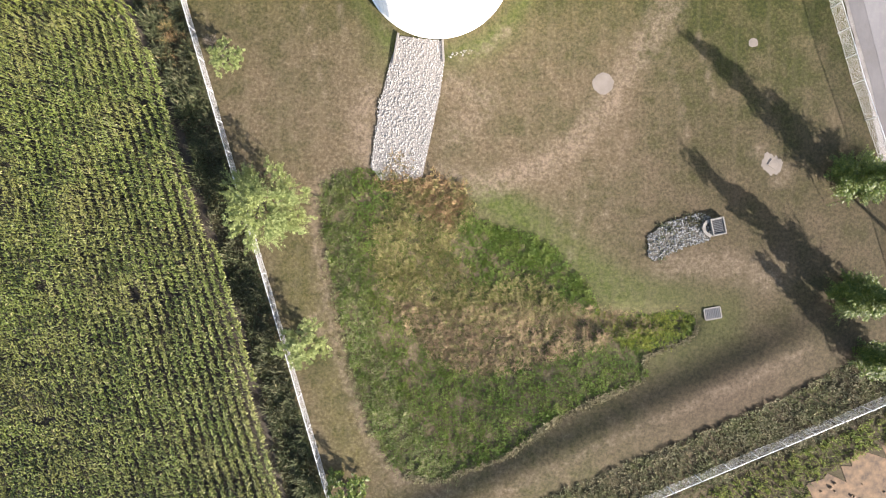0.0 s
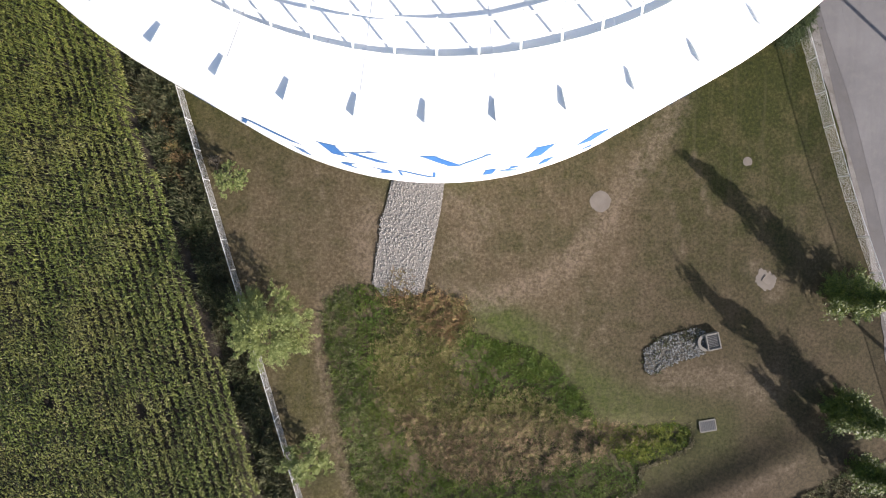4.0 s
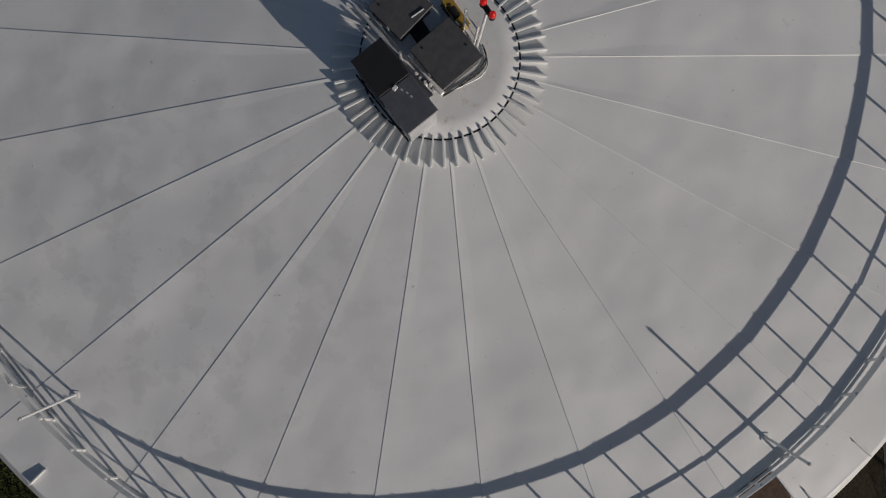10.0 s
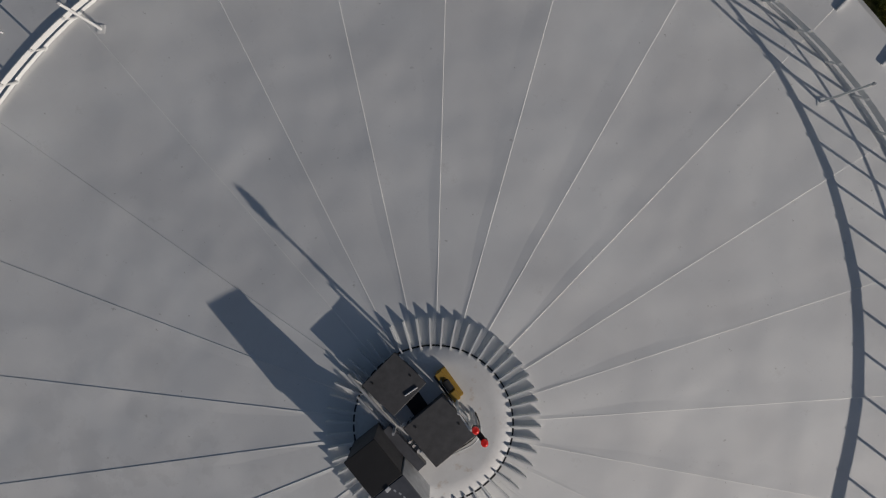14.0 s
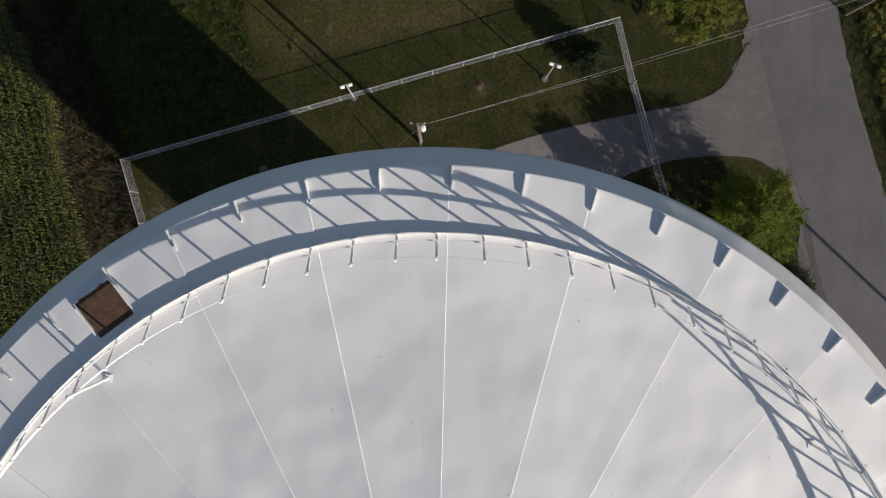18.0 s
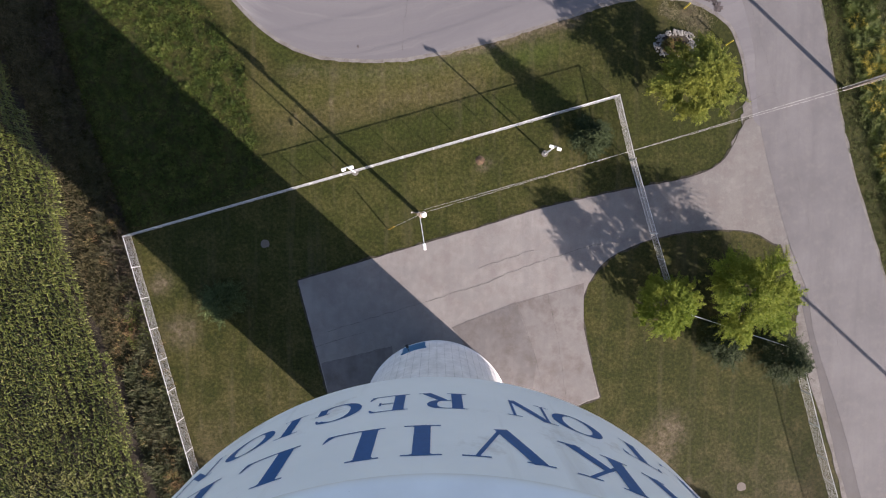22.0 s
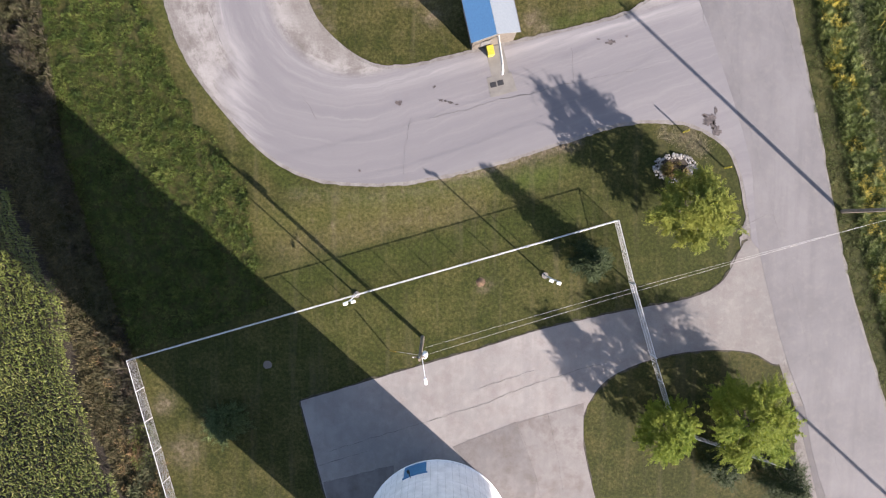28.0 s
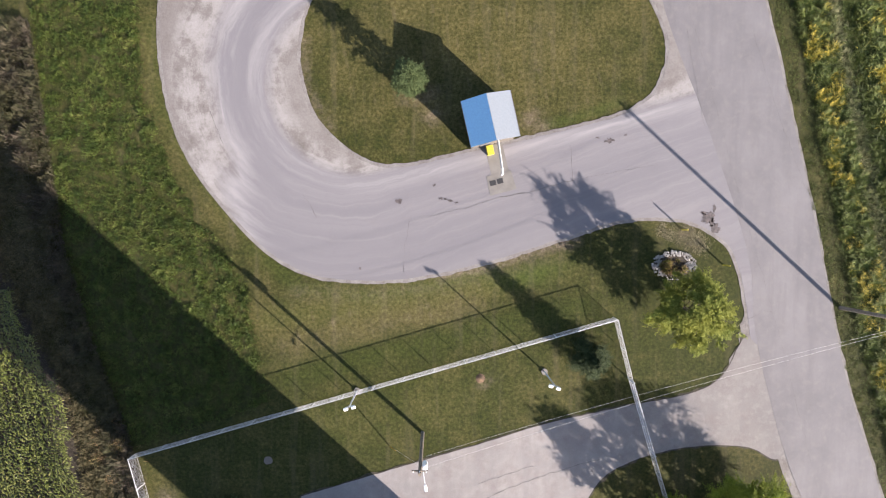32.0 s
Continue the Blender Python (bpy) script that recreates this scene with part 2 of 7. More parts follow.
def loop_material():
    """Dusty asphalt whose streaks follow the bend of the loop."""
    m, nt, b = material("loop_asphalt", 0.9, 0, 0.3)
    p = where(nt)
    def vec(op, a, c):
        n = nt.nodes.new("ShaderNodeVectorMath")
        n.operation = op
        for s, v in zip(n.inputs, (a, c)):
            if isinstance(v, tuple):
                s.default_value = v
            elif v is not None:
                nt.links.new(v, s)
        return n
    v = vec("SUBTRACT", p, (-8.0, 54.5, 0.0)).outputs[0]
    s = vec("DOT_PRODUCT", v, (0.968, 0.25, 0.0)).outputs["Value"]
    mx = nt.nodes.new("ShaderNodeMath")
    mx.operation = "MAXIMUM"
    nt.links.new(s, mx.inputs[0])
    mx.inputs[1].default_value = 0.0
    along = vec("SCALE", None, None)
    along.inputs[0].default_value = (0.968, 0.25, 0.0)
    nt.links.new(mx.outputs[0], along.inputs["Scale"])
    d = vec("LENGTH", vec("SUBTRACT", v, along.outputs[0]).outputs[0], None).outputs["Value"]
    flat = vec("SCALE", p, None)
    flat.inputs["Scale"].default_value = 0.10
    cb = nt.nodes.new("ShaderNodeCombineXYZ")
    nt.links.new(d, cb.inputs[0])
    q = vec("ADD", flat.outputs[0], cb.outputs[0]).outputs[0]
    # let the streaks wander and break
    bend = nt.nodes.new("ShaderNodeMath")
    bend.operation = "MULTIPLY_ADD"
    nt.links.new(noise_tex(nt, 0.22, 4, 0.6, p), bend.inputs[0])
    bend.inputs[1].default_value, bend.inputs[2].default_value = 1.6, -0.8
    cw = nt.nodes.new("ShaderNodeCombineXYZ")
    nt.links.new(bend.outputs[0], cw.inputs[0])
    q2 = vec("ADD", q, cw.outputs[0]).outputs[0]
    lane = noise_tex(nt, 0.40, 7, 0.68, q2)
    thin = noise_tex(nt, 1.6, 7, 0.72, q2)
    mid = noise_tex(nt, 0.7, 7, 0.7, p)
    grit = noise_tex(nt, 30, 4, 0.8, p)
    c = ramp(nt, lane, [(0.34, (0.315, 0.304, 0.332)), (0.52, (0.362, 0.347, 0.370)), (0.68, (0.440, 0.420, 0.434))])
    c = mix(nt, ramp(nt, thin, [(0.52, (0, 0, 0)), (0.74, (0.38, 0.38, 0.38))]), c, (0.51, 0.480, 0.475))
    c = mix(nt, ramp(nt, mid, [(0.54, (0, 0, 0)), (0.76, (0.30, 0.30, 0.30))]), c, (0.29, 0.272, 0.28))
    c = mix(nt, 0.22, c, ramp(nt, grit, [(0.3, (0.23, 0.215, 0.222)), (0.7, (0.53, 0.50, 0.51))]))
    # dusty gravel spread over the outer side of the bend and along the inner edge
    def sums(op, a, k, add=None):
        n = nt.nodes.new("ShaderNodeMath")
        n.operation = op
        nt.links.new(a, n.inputs[0])
        if isinstance(k, (int, float)):
            n.inputs[1].default_value = k
        else:
            nt.links.new(k, n.inputs[1])
        if add is not None:
            n.inputs[2].default_value = add
        return n.outputs[0]
    sep = nt.nodes.new("ShaderNodeSeparateXYZ")
    nt.links.new(p, sep.inputs[0])
    wob = sums("MULTIPLY_ADD", noise_tex(nt, 0.55, 7, 0.7, q), 4.4, -2.2)
    south = sums("MAXIMUM", sums("MULTIPLY_ADD", sep.outputs["Y"], -0.62, 29.5), 0.0)
    east = sums("MULTIPLY", sums("MAXIMUM", sums("ADD", sep.outputs["X"], 13.0), 0.0), 0.6)
    outer = sums("SUBTRACT", sums("SUBTRACT", sums("ADD", d, wob), south), east)
    inner = sums("ADD", d, sums("MULTIPLY", wob, 0.55))
    dust = ramp(nt, sums("MULTIPLY", outer, 0.05), [(0.685, (0, 0, 0)), (0.765, (0.92, 0.92, 0.92))])
    dust_in = ramp(nt, sums("MULTIPLY", inner, 0.05), [(0.415, (0.95, 0.95, 0.95)), (0.475, (0, 0, 0))])
    # pale dust thrown beside the gravel
    haze = ramp(nt, sums("MULTIPLY", inner, 0.05), [(0.46, (0, 0, 0)), (0.50, (0.75, 0.75, 0.75)), (0.56, (0, 0, 0))])
    haze = mix(nt, 1.0, haze, ramp(nt, sums("MULTIPLY", outer, 0.05), [(0.62, (0, 0, 0)), (0.69, (0.8, 0.8, 0.8)), (0.74, (0, 0, 0))]), "ADD")
    haze = mix(nt, 1.0, haze, ramp(nt, noise_tex(nt, 0.5, 8, 0.72, q2), [(0.40, (0.1, 0.1, 0.1)), (0.60, (1, 1, 1))]), "MULTIPLY")
    c = mix(nt, haze, c, (0.64, 0.612, 0.61))
    dust = mix(nt, 1.0, dust, dust_in, "ADD")
    blot = mix(nt, 0.35, noise_tex(nt, 0.38, 9, 0.70, p), noise_tex(nt, 0.8, 6, 0.7, q2))
    sand = ramp(nt, blot, [(0.36, (0.20, 0.172, 0.150)), (0.45, (0.36, 0.325, 0.300)), (0.52, (0.62, 0.585, 0.56)), (0.64, (0.80, 0.77, 0.75))])
    rim = sums("ADD", d, sums("MULTIPLY", noise_tex(nt, 1.0, 7, 0.7, p), 1.6))
    rim_in = ramp(nt, sums("MULTIPLY", rim, 0.05), [(0.375, (0.75, 0.75, 0.75)), (0.455, (0.15, 0.15, 0.15))])
    sand = mix(nt, ramp(nt, sums("MULTIPLY", rim, 0.05), [(0.40, (0, 0, 0)), (0.93, (0, 0, 0)), (0.985, (0.85, 0.85, 0.85))]), sand, (0.30, 0.262, 0.238))
    sand = mix(nt, rim_in, sand, (0.35, 0.312, 0.285))
    sand = mix(nt, 0.2, sand, ramp(nt, noise_tex(nt, 6, 6, 0.8, p), [(0.36, (0.16, 0.14, 0.12)), (0.64, (0.60, 0.57, 0.54))]))
    c = mix(nt, dust, c, sand)
    nt.links.new(c, b.inputs["Base Color"])
    bump(nt, b, grit, 0.3, 0.01)
    return m


def goldenrod_material():
    """Green weeds with clumps of yellow bloom."""
    m, nt, b = material("goldenrod", 0.7, 0, 0.3)
    g = nt.nodes.new("ShaderNodeNewGeometry")
    r = g.outputs["Random Per Island"]
    green = ramp(nt, r, [(0.0, (0.055, 0.09, 0.010)), (0.5, (0.11, 0.16, 0.018)), (0.85, (0.18, 0.225, 0.032)), (1.0, (0.24, 0.25, 0.05))])
    gold = ramp(nt, r, [(0.0, (0.10, 0.12, 0.015)), (0.4, (0.42, 0.34, 0.015)), (1.0, (0.62, 0.48, 0.03))])
    f = noise_tex(nt, 0.30, 5, 0.66, g.outputs["Position"])
    c = mix(nt, ramp(nt, f, [(0.50, (0, 0, 0)), (0.57, (0.95, 0.95, 0.95))]), green, gold)
    nt.links.new(c, b.inputs["Base Color"])
    return m


def rock_material(name, lo, hi):
    m, nt, b = material(name, 0.9, 0, 0.3)
    oi = nt.nodes.new("ShaderNodeObjectInfo")
    g = nt.nodes.new("ShaderNodeNewGeometry")
    r = nt.nodes.new("ShaderNodeMath")
    r.operation = "ADD"
    nt.links.new(oi.outputs["Random"], r.inputs[0])
    nt.links.new(g.outputs["Random Per Island"], r.inputs[1])
    fr = nt.nodes.new("ShaderNodeMath")
    fr.operation = "FRACT"
    nt.links.new(r.outputs[0], fr.inputs[0])
    c = ramp(nt, fr.outputs[0], [(0.0, lo), (1.0, hi)])
    n = noise_tex(nt, 7, 5, 0.7, g.outputs["Position"])
    c = mix(nt, 0.3, c, ramp(nt, n, [(0.3, tuple(v * 0.6 for v in lo)), (0.7, hi)]))
    nt.links.new(c, b.inputs["Base Color"])
    bump(nt, b, n, 0.4, 0.03)
    return m


def tank_paint():
    m, nt, b = material("white_tank_paint", 0.42, 0, 0.4)
    p = where(nt)
    big = noise_tex(nt, 0.55, 4, 0.55, p)
    spots = noise_tex(nt, 2.2, 7, 0.75, p)
    c = ramp(nt, big, [(0.3, (0.70, 0.705, 0.695)), (0.7, (0.80, 0.81, 0.795))])
    c = mix(nt, ramp(nt, spots, [(0.60, (0, 0, 0)), (0.76, (0.28, 0.28, 0.28))]), c, (0.40, 0.38, 0.35))
    # lichen-grey blotches in a few places, and scattered specks of dirt
    far = nt.nodes.new("ShaderNodeVectorMath")
    far.operation = "DISTANCE"
    nt.links.new(p, far.inputs[0])
    far.inputs[1].default_value = (-6.0, -4.5, 46.6)
    share_of = nt.nodes.new("ShaderNodeMath")
    share_of.operation = "MULTIPLY"
    nt.links.new(far.outputs["Value"], share_of.inputs[0])
    share_of.inputs[1].default_value = 0.1
    area = ramp(nt, share_of.outputs[0], [(0.15, (0.62, 0.62, 0.62)), (0.75, (0.50, 0.50, 0.50))])
    blotch = noise_tex(nt, 1.15, 8, 0.62, p)
    inner = mix(nt, 1.0, ramp(nt, area, [(0.50, (0, 0, 0)), (0.60, (1, 1, 1))]), ramp(nt, blotch, [(0.53, (0, 0, 0)), (0.57, (0.55, 0.55, 0.55)), (0.72, (0.8, 0.8, 0.8))]), "MULTIPLY")
    c = mix(nt, inner, c, mix(nt, 0.17, c, (0.20, 0.19, 0.17)))
    specks = noise_tex(nt, 7.5, 3, 0.6, p)
    c = mix(nt, ramp(nt, specks, [(0.70, (0, 0, 0)), (0.76, (0.45, 0.45, 0.45))]), c, (0.25, 0.24, 0.22))
    nt.links.new(c, b.inputs["Base Color"])
    # the plates are slightly dished between their stiffeners
    bump(nt, b, noise_tex(nt, 0.85, 1, 0.4, p), 0.16, 0.35)
    return m


def crown_paint():
    """White paint with rusty bleeding round the fittings."""
    m, nt, b = material("rust_stained_paint", 0.5, 0, 0.4)
    p = where(nt)
    c = ramp(nt, noise_tex(nt, 1.5, 5, 0.6, p), [(0.3, (0.66, 0.66, 0.645)), (0.7, (0.78, 0.785, 0.77))])
    c = mix(nt, ramp(nt, noise_tex(nt, 3.2, 7, 0.7, p), [(0.58, (0, 0, 0)), (0.74, (0.55, 0.55, 0.55))]), c, (0.42, 0.28, 0.15))
    nt.links.new(c, b.inputs["Base Color"])
    return m


def wall_paint():
    """Clean white paint with faint grey runs down the wall."""
    m, nt, b = material("white_wall_paint", 0.5, 0, 0.4)
    p = where(nt)
    mp = nt.nodes.new("ShaderNodeMapping")
    mp.inputs["Scale"].default_value = (1, 1, 0.05)
    nt.links.new(p, mp.inputs["Vector"])
    runs = noise_tex(nt, 1.3, 6, 0.6, mp.outputs[0])
    c = ramp(nt, noise_tex(nt, 0.5, 4, 0.6, p), [(0.3, (0.86, 0.885, 0.91)), (0.7, (0.91, 0.93, 0.95))])
    c = mix(nt, ramp(nt, runs, [(0.58, (0, 0, 0)), (0.80, (0.42, 0.42, 0.42))]), c, (0.55, 0.54, 0.52))
    smudge = noise_tex(nt, 0.33, 6, 0.7, p)
    c = mix(nt, ramp(nt, smudge, [(0.60, (0, 0, 0)), (0.74, (0.5, 0.5, 0.5))]), c, (0.38, 0.33, 0.28))
    nt.links.new(c, b.inputs["Base Color"])
    bump(nt, b, noise_tex(nt, 1.1, 2, 0.5, p), 0.1, 0.1)
    return m


def concrete(name, tone, streak=False, lifts=False):
    m, nt, b = material(name, 0.85, 0, 0.3)
    p = where(nt)
    f = noise_tex(nt, 0.9, 7, 0.65, p)
    c = ramp(nt, f, [(0.3, tuple(v * 0.82 for v in tone)), (0.7, tuple(min(1, v * 1.1) for v in tone))])
    if streak:
        mp = nt.nodes.new("ShaderNodeMapping")
        mp.inputs["Scale"].default_value = (1, 1, 0.05)
        nt.links.new(p, mp.inputs["Vector"])
        s = noise_tex(nt, 1.6, 6, 0.6, mp.outputs[0])
        c = mix(nt, ramp(nt, s, [(0.55, (0, 0, 0)), (0.78, (0.35, 0.35, 0.35))]), c, tuple(v * 0.6 for v in tone))
    if lifts:
        oi = nt.nodes.new("ShaderNodeObjectInfo")
        c = mix(nt, 1.0, c, ramp(nt, oi.outputs["Random"], [(0.0, (0.93, 0.93, 0.935)), (1.0, (1, 1, 1))]), "MULTIPLY")
    nt.links.new(c, b.inputs["Base Color"])
    bump(nt, b, noise_tex(nt, 14, 5, 0.7, p), 0.25, 0.01)
    return m


LAWN = lawn_material()
LOOP = loop_material()
ASPHALT = asphalt_material("worn_asphalt", 0.425, 1.075, -73, 0.7, 1.045, (14.0, 24.0, 0.74))
ROAD = asphalt_material("road_asphalt", 0.378, 1.005, -14.5, 0.15)
EDGE = asphalt_material("old_road_edge", 0.24, 1.02, -14.5)
LID = concrete("crumbling_concrete", (0.37, 0.32, 0.275))
PATCH = asphalt_material("patched_asphalt", 0.285, 1.06, 10, 0.95, 1.02)
GRIMY = asphalt_material("grimy_asphalt", 0.335, 1.07, 10, 0.95, 1.03)
GRAVEL = gravel_material()
SOIL = plain("bare_soil", (0.10, 0.075, 0.05), 0.95, 0, 0.4, 3.0)
WHITE = tank_paint()
WALLPAINT = wall_paint()
CROWNPAINT = crown_paint()
PEDESTAL = concrete("pale_concrete", (0.80, 0.78, 0.785), True, True)
# darker tone painted in place of the shade in the panel grooves
JOINT = concrete("groove_shade_concrete", (0.56, 0.55, 0.55), True)
RIM_DARK = plain("dark_edge", (0.060, 0.052, 0.030), 0.95, 0, 0.5, 2.0)
PINKSOIL = plain("dug_soil", (0.26, 0.160, 0.085), 0.95, 0, 0.45, 1.2)
CONCRETE = concrete("grey_concrete", (0.36, 0.34, 0.31))
TAR = plain("tar_crack", (0.175, 0.165, 0.155), 0.8, 0, 0.3, 5)
OIL = plain("oil_stain", (0.115, 0.092, 0.088), 0.6, 0, 0.5, 3)
BLUE = plain("blue_letter_paint", (0.028, 0.115, 0.32), 0.5, 0, 0.08)
DOOR_BLUE = plain("blue_door_paint", (0.07, 0.24, 0.46), 0.45)
WIRE = plain("dull_aluminium_wire", (0.30, 0.30, 0.29), 0.6)
CHAIN = islands("chain_link_wire", [(0.0, (0.55, 0.56, 0.58)), (1.0, (0.70, 0.71, 0.73))], 0.6, None, 0.45)
GALV = plain("galvanised_steel", (0.62, 0.64, 0.66), 0.45, 0.3)
RUST = plain("rusty_brown_steel", (0.085, 0.045, 0.024), 0.85, 0, 0.35, 9.0)
DARK = plain("dark_grey_cover", (0.075, 0.075, 0.078), 0.6, 0, 0.15)
BLACK = plain("black_rubber", (0.012, 0.012, 0.013), 0.6)
TAN = plain("weathered_tan_siding", (0.07, 0.06, 0.05), 0.8, 0, 0.25, 3)
YELLOW = plain("yellow_paint", (0.55, 0.34, 0.02), 0.5)
LEMON = plain("lemon_plastic", (0.72, 0.60, 0.06), 0.45)
GOLD = plain("ochre_steel", (0.36, 0.22, 0.03), 0.6)
WOOD = plain("weathered_pole_wood", (0.22, 0.18, 0.14), 0.9, 0, 0.3, 5)
LAMPWHITE = plain("white_lamp_housing", (0.75, 0.75, 0.74), 0.4)
ROOFBLUE = plain("blue_roof_sheet", (0.17, 0.40, 0.68), 0.35, 0, 0.06)
# the sun side of the blue roof: sunlight put in as a paler colour
ROOFLIT = plain("sunlit_roof_sheet", (0.50, 0.57, 0.64), 0.4, 0, 0.06)
RIPRAP = rock_material("limestone", (0.36, 0.34, 0.31), (0.72, 0.69, 0.65))
GREYROCK = rock_material("grey_fieldstone", (0.16, 0.17, 0.17), (0.55, 0.56, 0.56))
BARK = plain("bark", (0.10, 0.075, 0.055), 0.95, 0, 0.3, 8)
CORN = islands("corn_leaf", [(0.0, (0.135, 0.180, 0.030)), (0.5, (0.186, 0.230, 0.046)), (0.93, (0.25, 0.280, 0.085)), (1.0, (0.40, 0.36, 0.17))], 0.45, (0.27, 0.235, 0.085), 0.16)
CORN_GREEN = islands("green_corn_leaf", [(0.0, (0.108, 0.140, 0.020)), (0.5, (0.150, 0.180, 0.030)), (0.93, (0.21, 0.236, 0.052)), (1.0, (0.34, 0.30, 0.10))], 0.5, (0.17, 0.175, 0.045), 0.10)
TALL = islands("tall_green_grass", [(0.0, (0.065, 0.10, 0.016)), (0.5, (0.15, 0.205, 0.038)), (1.0, (0.29, 0.33, 0.10))], 0.7, (0.24, 0.24, 0.075), 0.42)
DRY = islands("dry_brown_grass", [(0.0, (0.13, 0.090, 0.040)), (0.3, (0.28, 0.195, 0.085)), (0.60, (0.43, 0.33, 0.165)), (0.66, (0.30, 0.28, 0.06)), (1.0, (0.20, 0.25, 0.036))], 0.8, (0.33, 0.23, 0.085), 0.38)
REED_GREEN = sward_material("lush_hollow_grass", [(0.30, (0.060, 0.116, 0.012)), (0.48, (0.105, 0.172, 0.020)), (0.60, (0.155, 0.210, 0.036)), (0.74, (0.24, 0.26, 0.08))], 0.4, 0.5)
TAIL_GREEN = sward_material("yellow_green_sedge", [(0.30, (0.12, 0.165, 0.016)), (0.50, (0.22, 0.265, 0.030)), (0.70, (0.36, 0.37, 0.07))], 0.4, 0.8)
EDGE_GRASS = sward_material("grey_green_grass", [(0.30, (0.095, 0.115, 0.038)), (0.50, (0.185, 0.205, 0.085)), (0.70, (0.32, 0.31, 0.17))], 0.35, 1.3)
OLIVE = sward_material("olive_straw", [(0.32, (0.12, 0.130, 0.034)), (0.44, (0.20, 0.195, 0.066)), (0.52, (0.31, 0.26, 0.120)), (0.60, (0.185, 0.205, 0.055)), (0.70, (0.38, 0.30, 0.16))], 0.4, 1.2)
MATTED = sward_material("matted_brown_straw", [(0.32, (0.15, 0.105, 0.058)), (0.43, (0.27, 0.195, 0.112)), (0.52, (0.37, 0.275, 0.165)), (0.60, (0.25, 0.215, 0.090)), (0.70, (0.44, 0.34, 0.20))], 0.38, 1.3)
RUSTY = sward_material("rusty_dock", [(0.32, (0.15, 0.095, 0.046)), (0.48, (0.29, 0.190, 0.095)), (0.58, (0.22, 0.20, 0.07)), (0.70, (0.38, 0.29, 0.15))], 0.3, 1.2)
PALE = islands("pale_straw", [(0.0, (0.22, 0.19, 0.09)), (1.0, (0.46, 0.41, 0.24))], 0.8, None, 0.2)
WEED = islands("ditch_weed", [(0.0, (0.035, 0.05, 0.016)), (0.45, (0.095, 0.125, 0.040)), (0.8, (0.19, 0.21, 0.085)), (1.0, (0.30, 0.27, 0.15))], 0.8, (0.10, 0.085, 0.05), 0.2)
MEADOW_GRASS = sward_material("meadow_grass", [(0.30, (0.030, 0.056, 0.008)), (0.44, (0.078, 0.132, 0.018)), (0.55, (0.145, 0.200, 0.034)), (0.70, (0.30, 0.31, 0.085))], 0.35, 0.8, 0.35)
VERGE_GRASS = sward_material("mown_verge_grass", [(0.30, (0.070, 0.090, 0.020)), (0.50, (0.140, 0.170, 0.042)), (0.70, (0.27, 0.26, 0.10))], 0.35, 0.7)
STRAW_BROWN = islands("brown_straw", [(0.0, (0.065, 0.068, 0.022)), (0.5, (0.155, 0.145, 0.055)), (1.0, (0.36, 0.28, 0.14))], 0.85, (0.16, 0.135, 0.045), 0.15)
MAROON = islands("dark_dock_weed", [(0.0, (0.032, 0.036, 0.014)), (0.5, (0.090, 0.075, 0.036)), (0.85, (0.16, 0.112, 0.08)), (1.0, (0.28, 0.23, 0.17))], 0.8, (0.14, 0.16, 0.03), 0.15)
GREYWEED = islands("grey_green_weed", [(0.0, (0.055, 0.058, 0.025)), (0.5, (0.14, 0.135, 0.070)), (1.0, (0.30, 0.26, 0.17))], 0.8, (0.13, 0.16, 0.05), 0.2)
LEAF_TURN = islands("turning_leaf", [(0.0, (0.105, 0.152, 0.018)), (0.5, (0.185, 0.232, 0.030)), (1.0, (0.30, 0.325, 0.060))], 0.85, (0.31, 0.31, 0.035), 0.4)
LEAF_PALE = islands("pale_leaf", [(0.0, (0.150, 0.198, 0.055)), (0.5, (0.250, 0.312, 0.100)), (1.0, (0.385, 0.435, 0.18))], 0.6, (0.32, 0.36, 0.10), 0.4)
GOLDENROD = goldenrod_material()
WEEDS_DARK = sward_material("dark_leafy_weed", [(0.32, (0.045, 0.075, 0.010)), (0.50, (0.100, 0.150, 0.018)), (0.68, (0.19, 0.225, 0.036))], 0.3, 0.9)
LEAF = islands("bright_leaf", [(0.0, (0.100, 0.165, 0.010)), (0.5, (0.185, 0.268, 0.018)), (1.0, (0.285, 0.350, 0.032))], 0.85, (0.32, 0.33, 0.035), 0.42)
LEAF_GREEN = islands("green_leaf", [(0.0, (0.05, 0.10, 0.012)), (0.5, (0.12, 0.19, 0.025)), (1.0, (0.24, 0.30, 0.05))], 0.5, None, 0.35)
NEEDLE = islands("spruce_needle", [(0.0, (0.024, 0.046, 0.010)), (0.6, (0.052, 0.088, 0.02)), (1.0, (0.095, 0.140, 0.035))], 0.9, None, 0.1)
CEDAR = islands("pale_cedar", [(0.0, (0.050, 0.085, 0.022)), (0.6, (0.100, 0.150, 0.044)), (1.0, (0.17, 0.215, 0.080))], 0.9, None, 0.15)


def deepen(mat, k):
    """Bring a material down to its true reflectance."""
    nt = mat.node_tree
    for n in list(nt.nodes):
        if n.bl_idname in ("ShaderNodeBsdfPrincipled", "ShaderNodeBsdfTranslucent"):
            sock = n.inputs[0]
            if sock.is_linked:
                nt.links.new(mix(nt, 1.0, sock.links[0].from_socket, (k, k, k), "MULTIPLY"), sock)


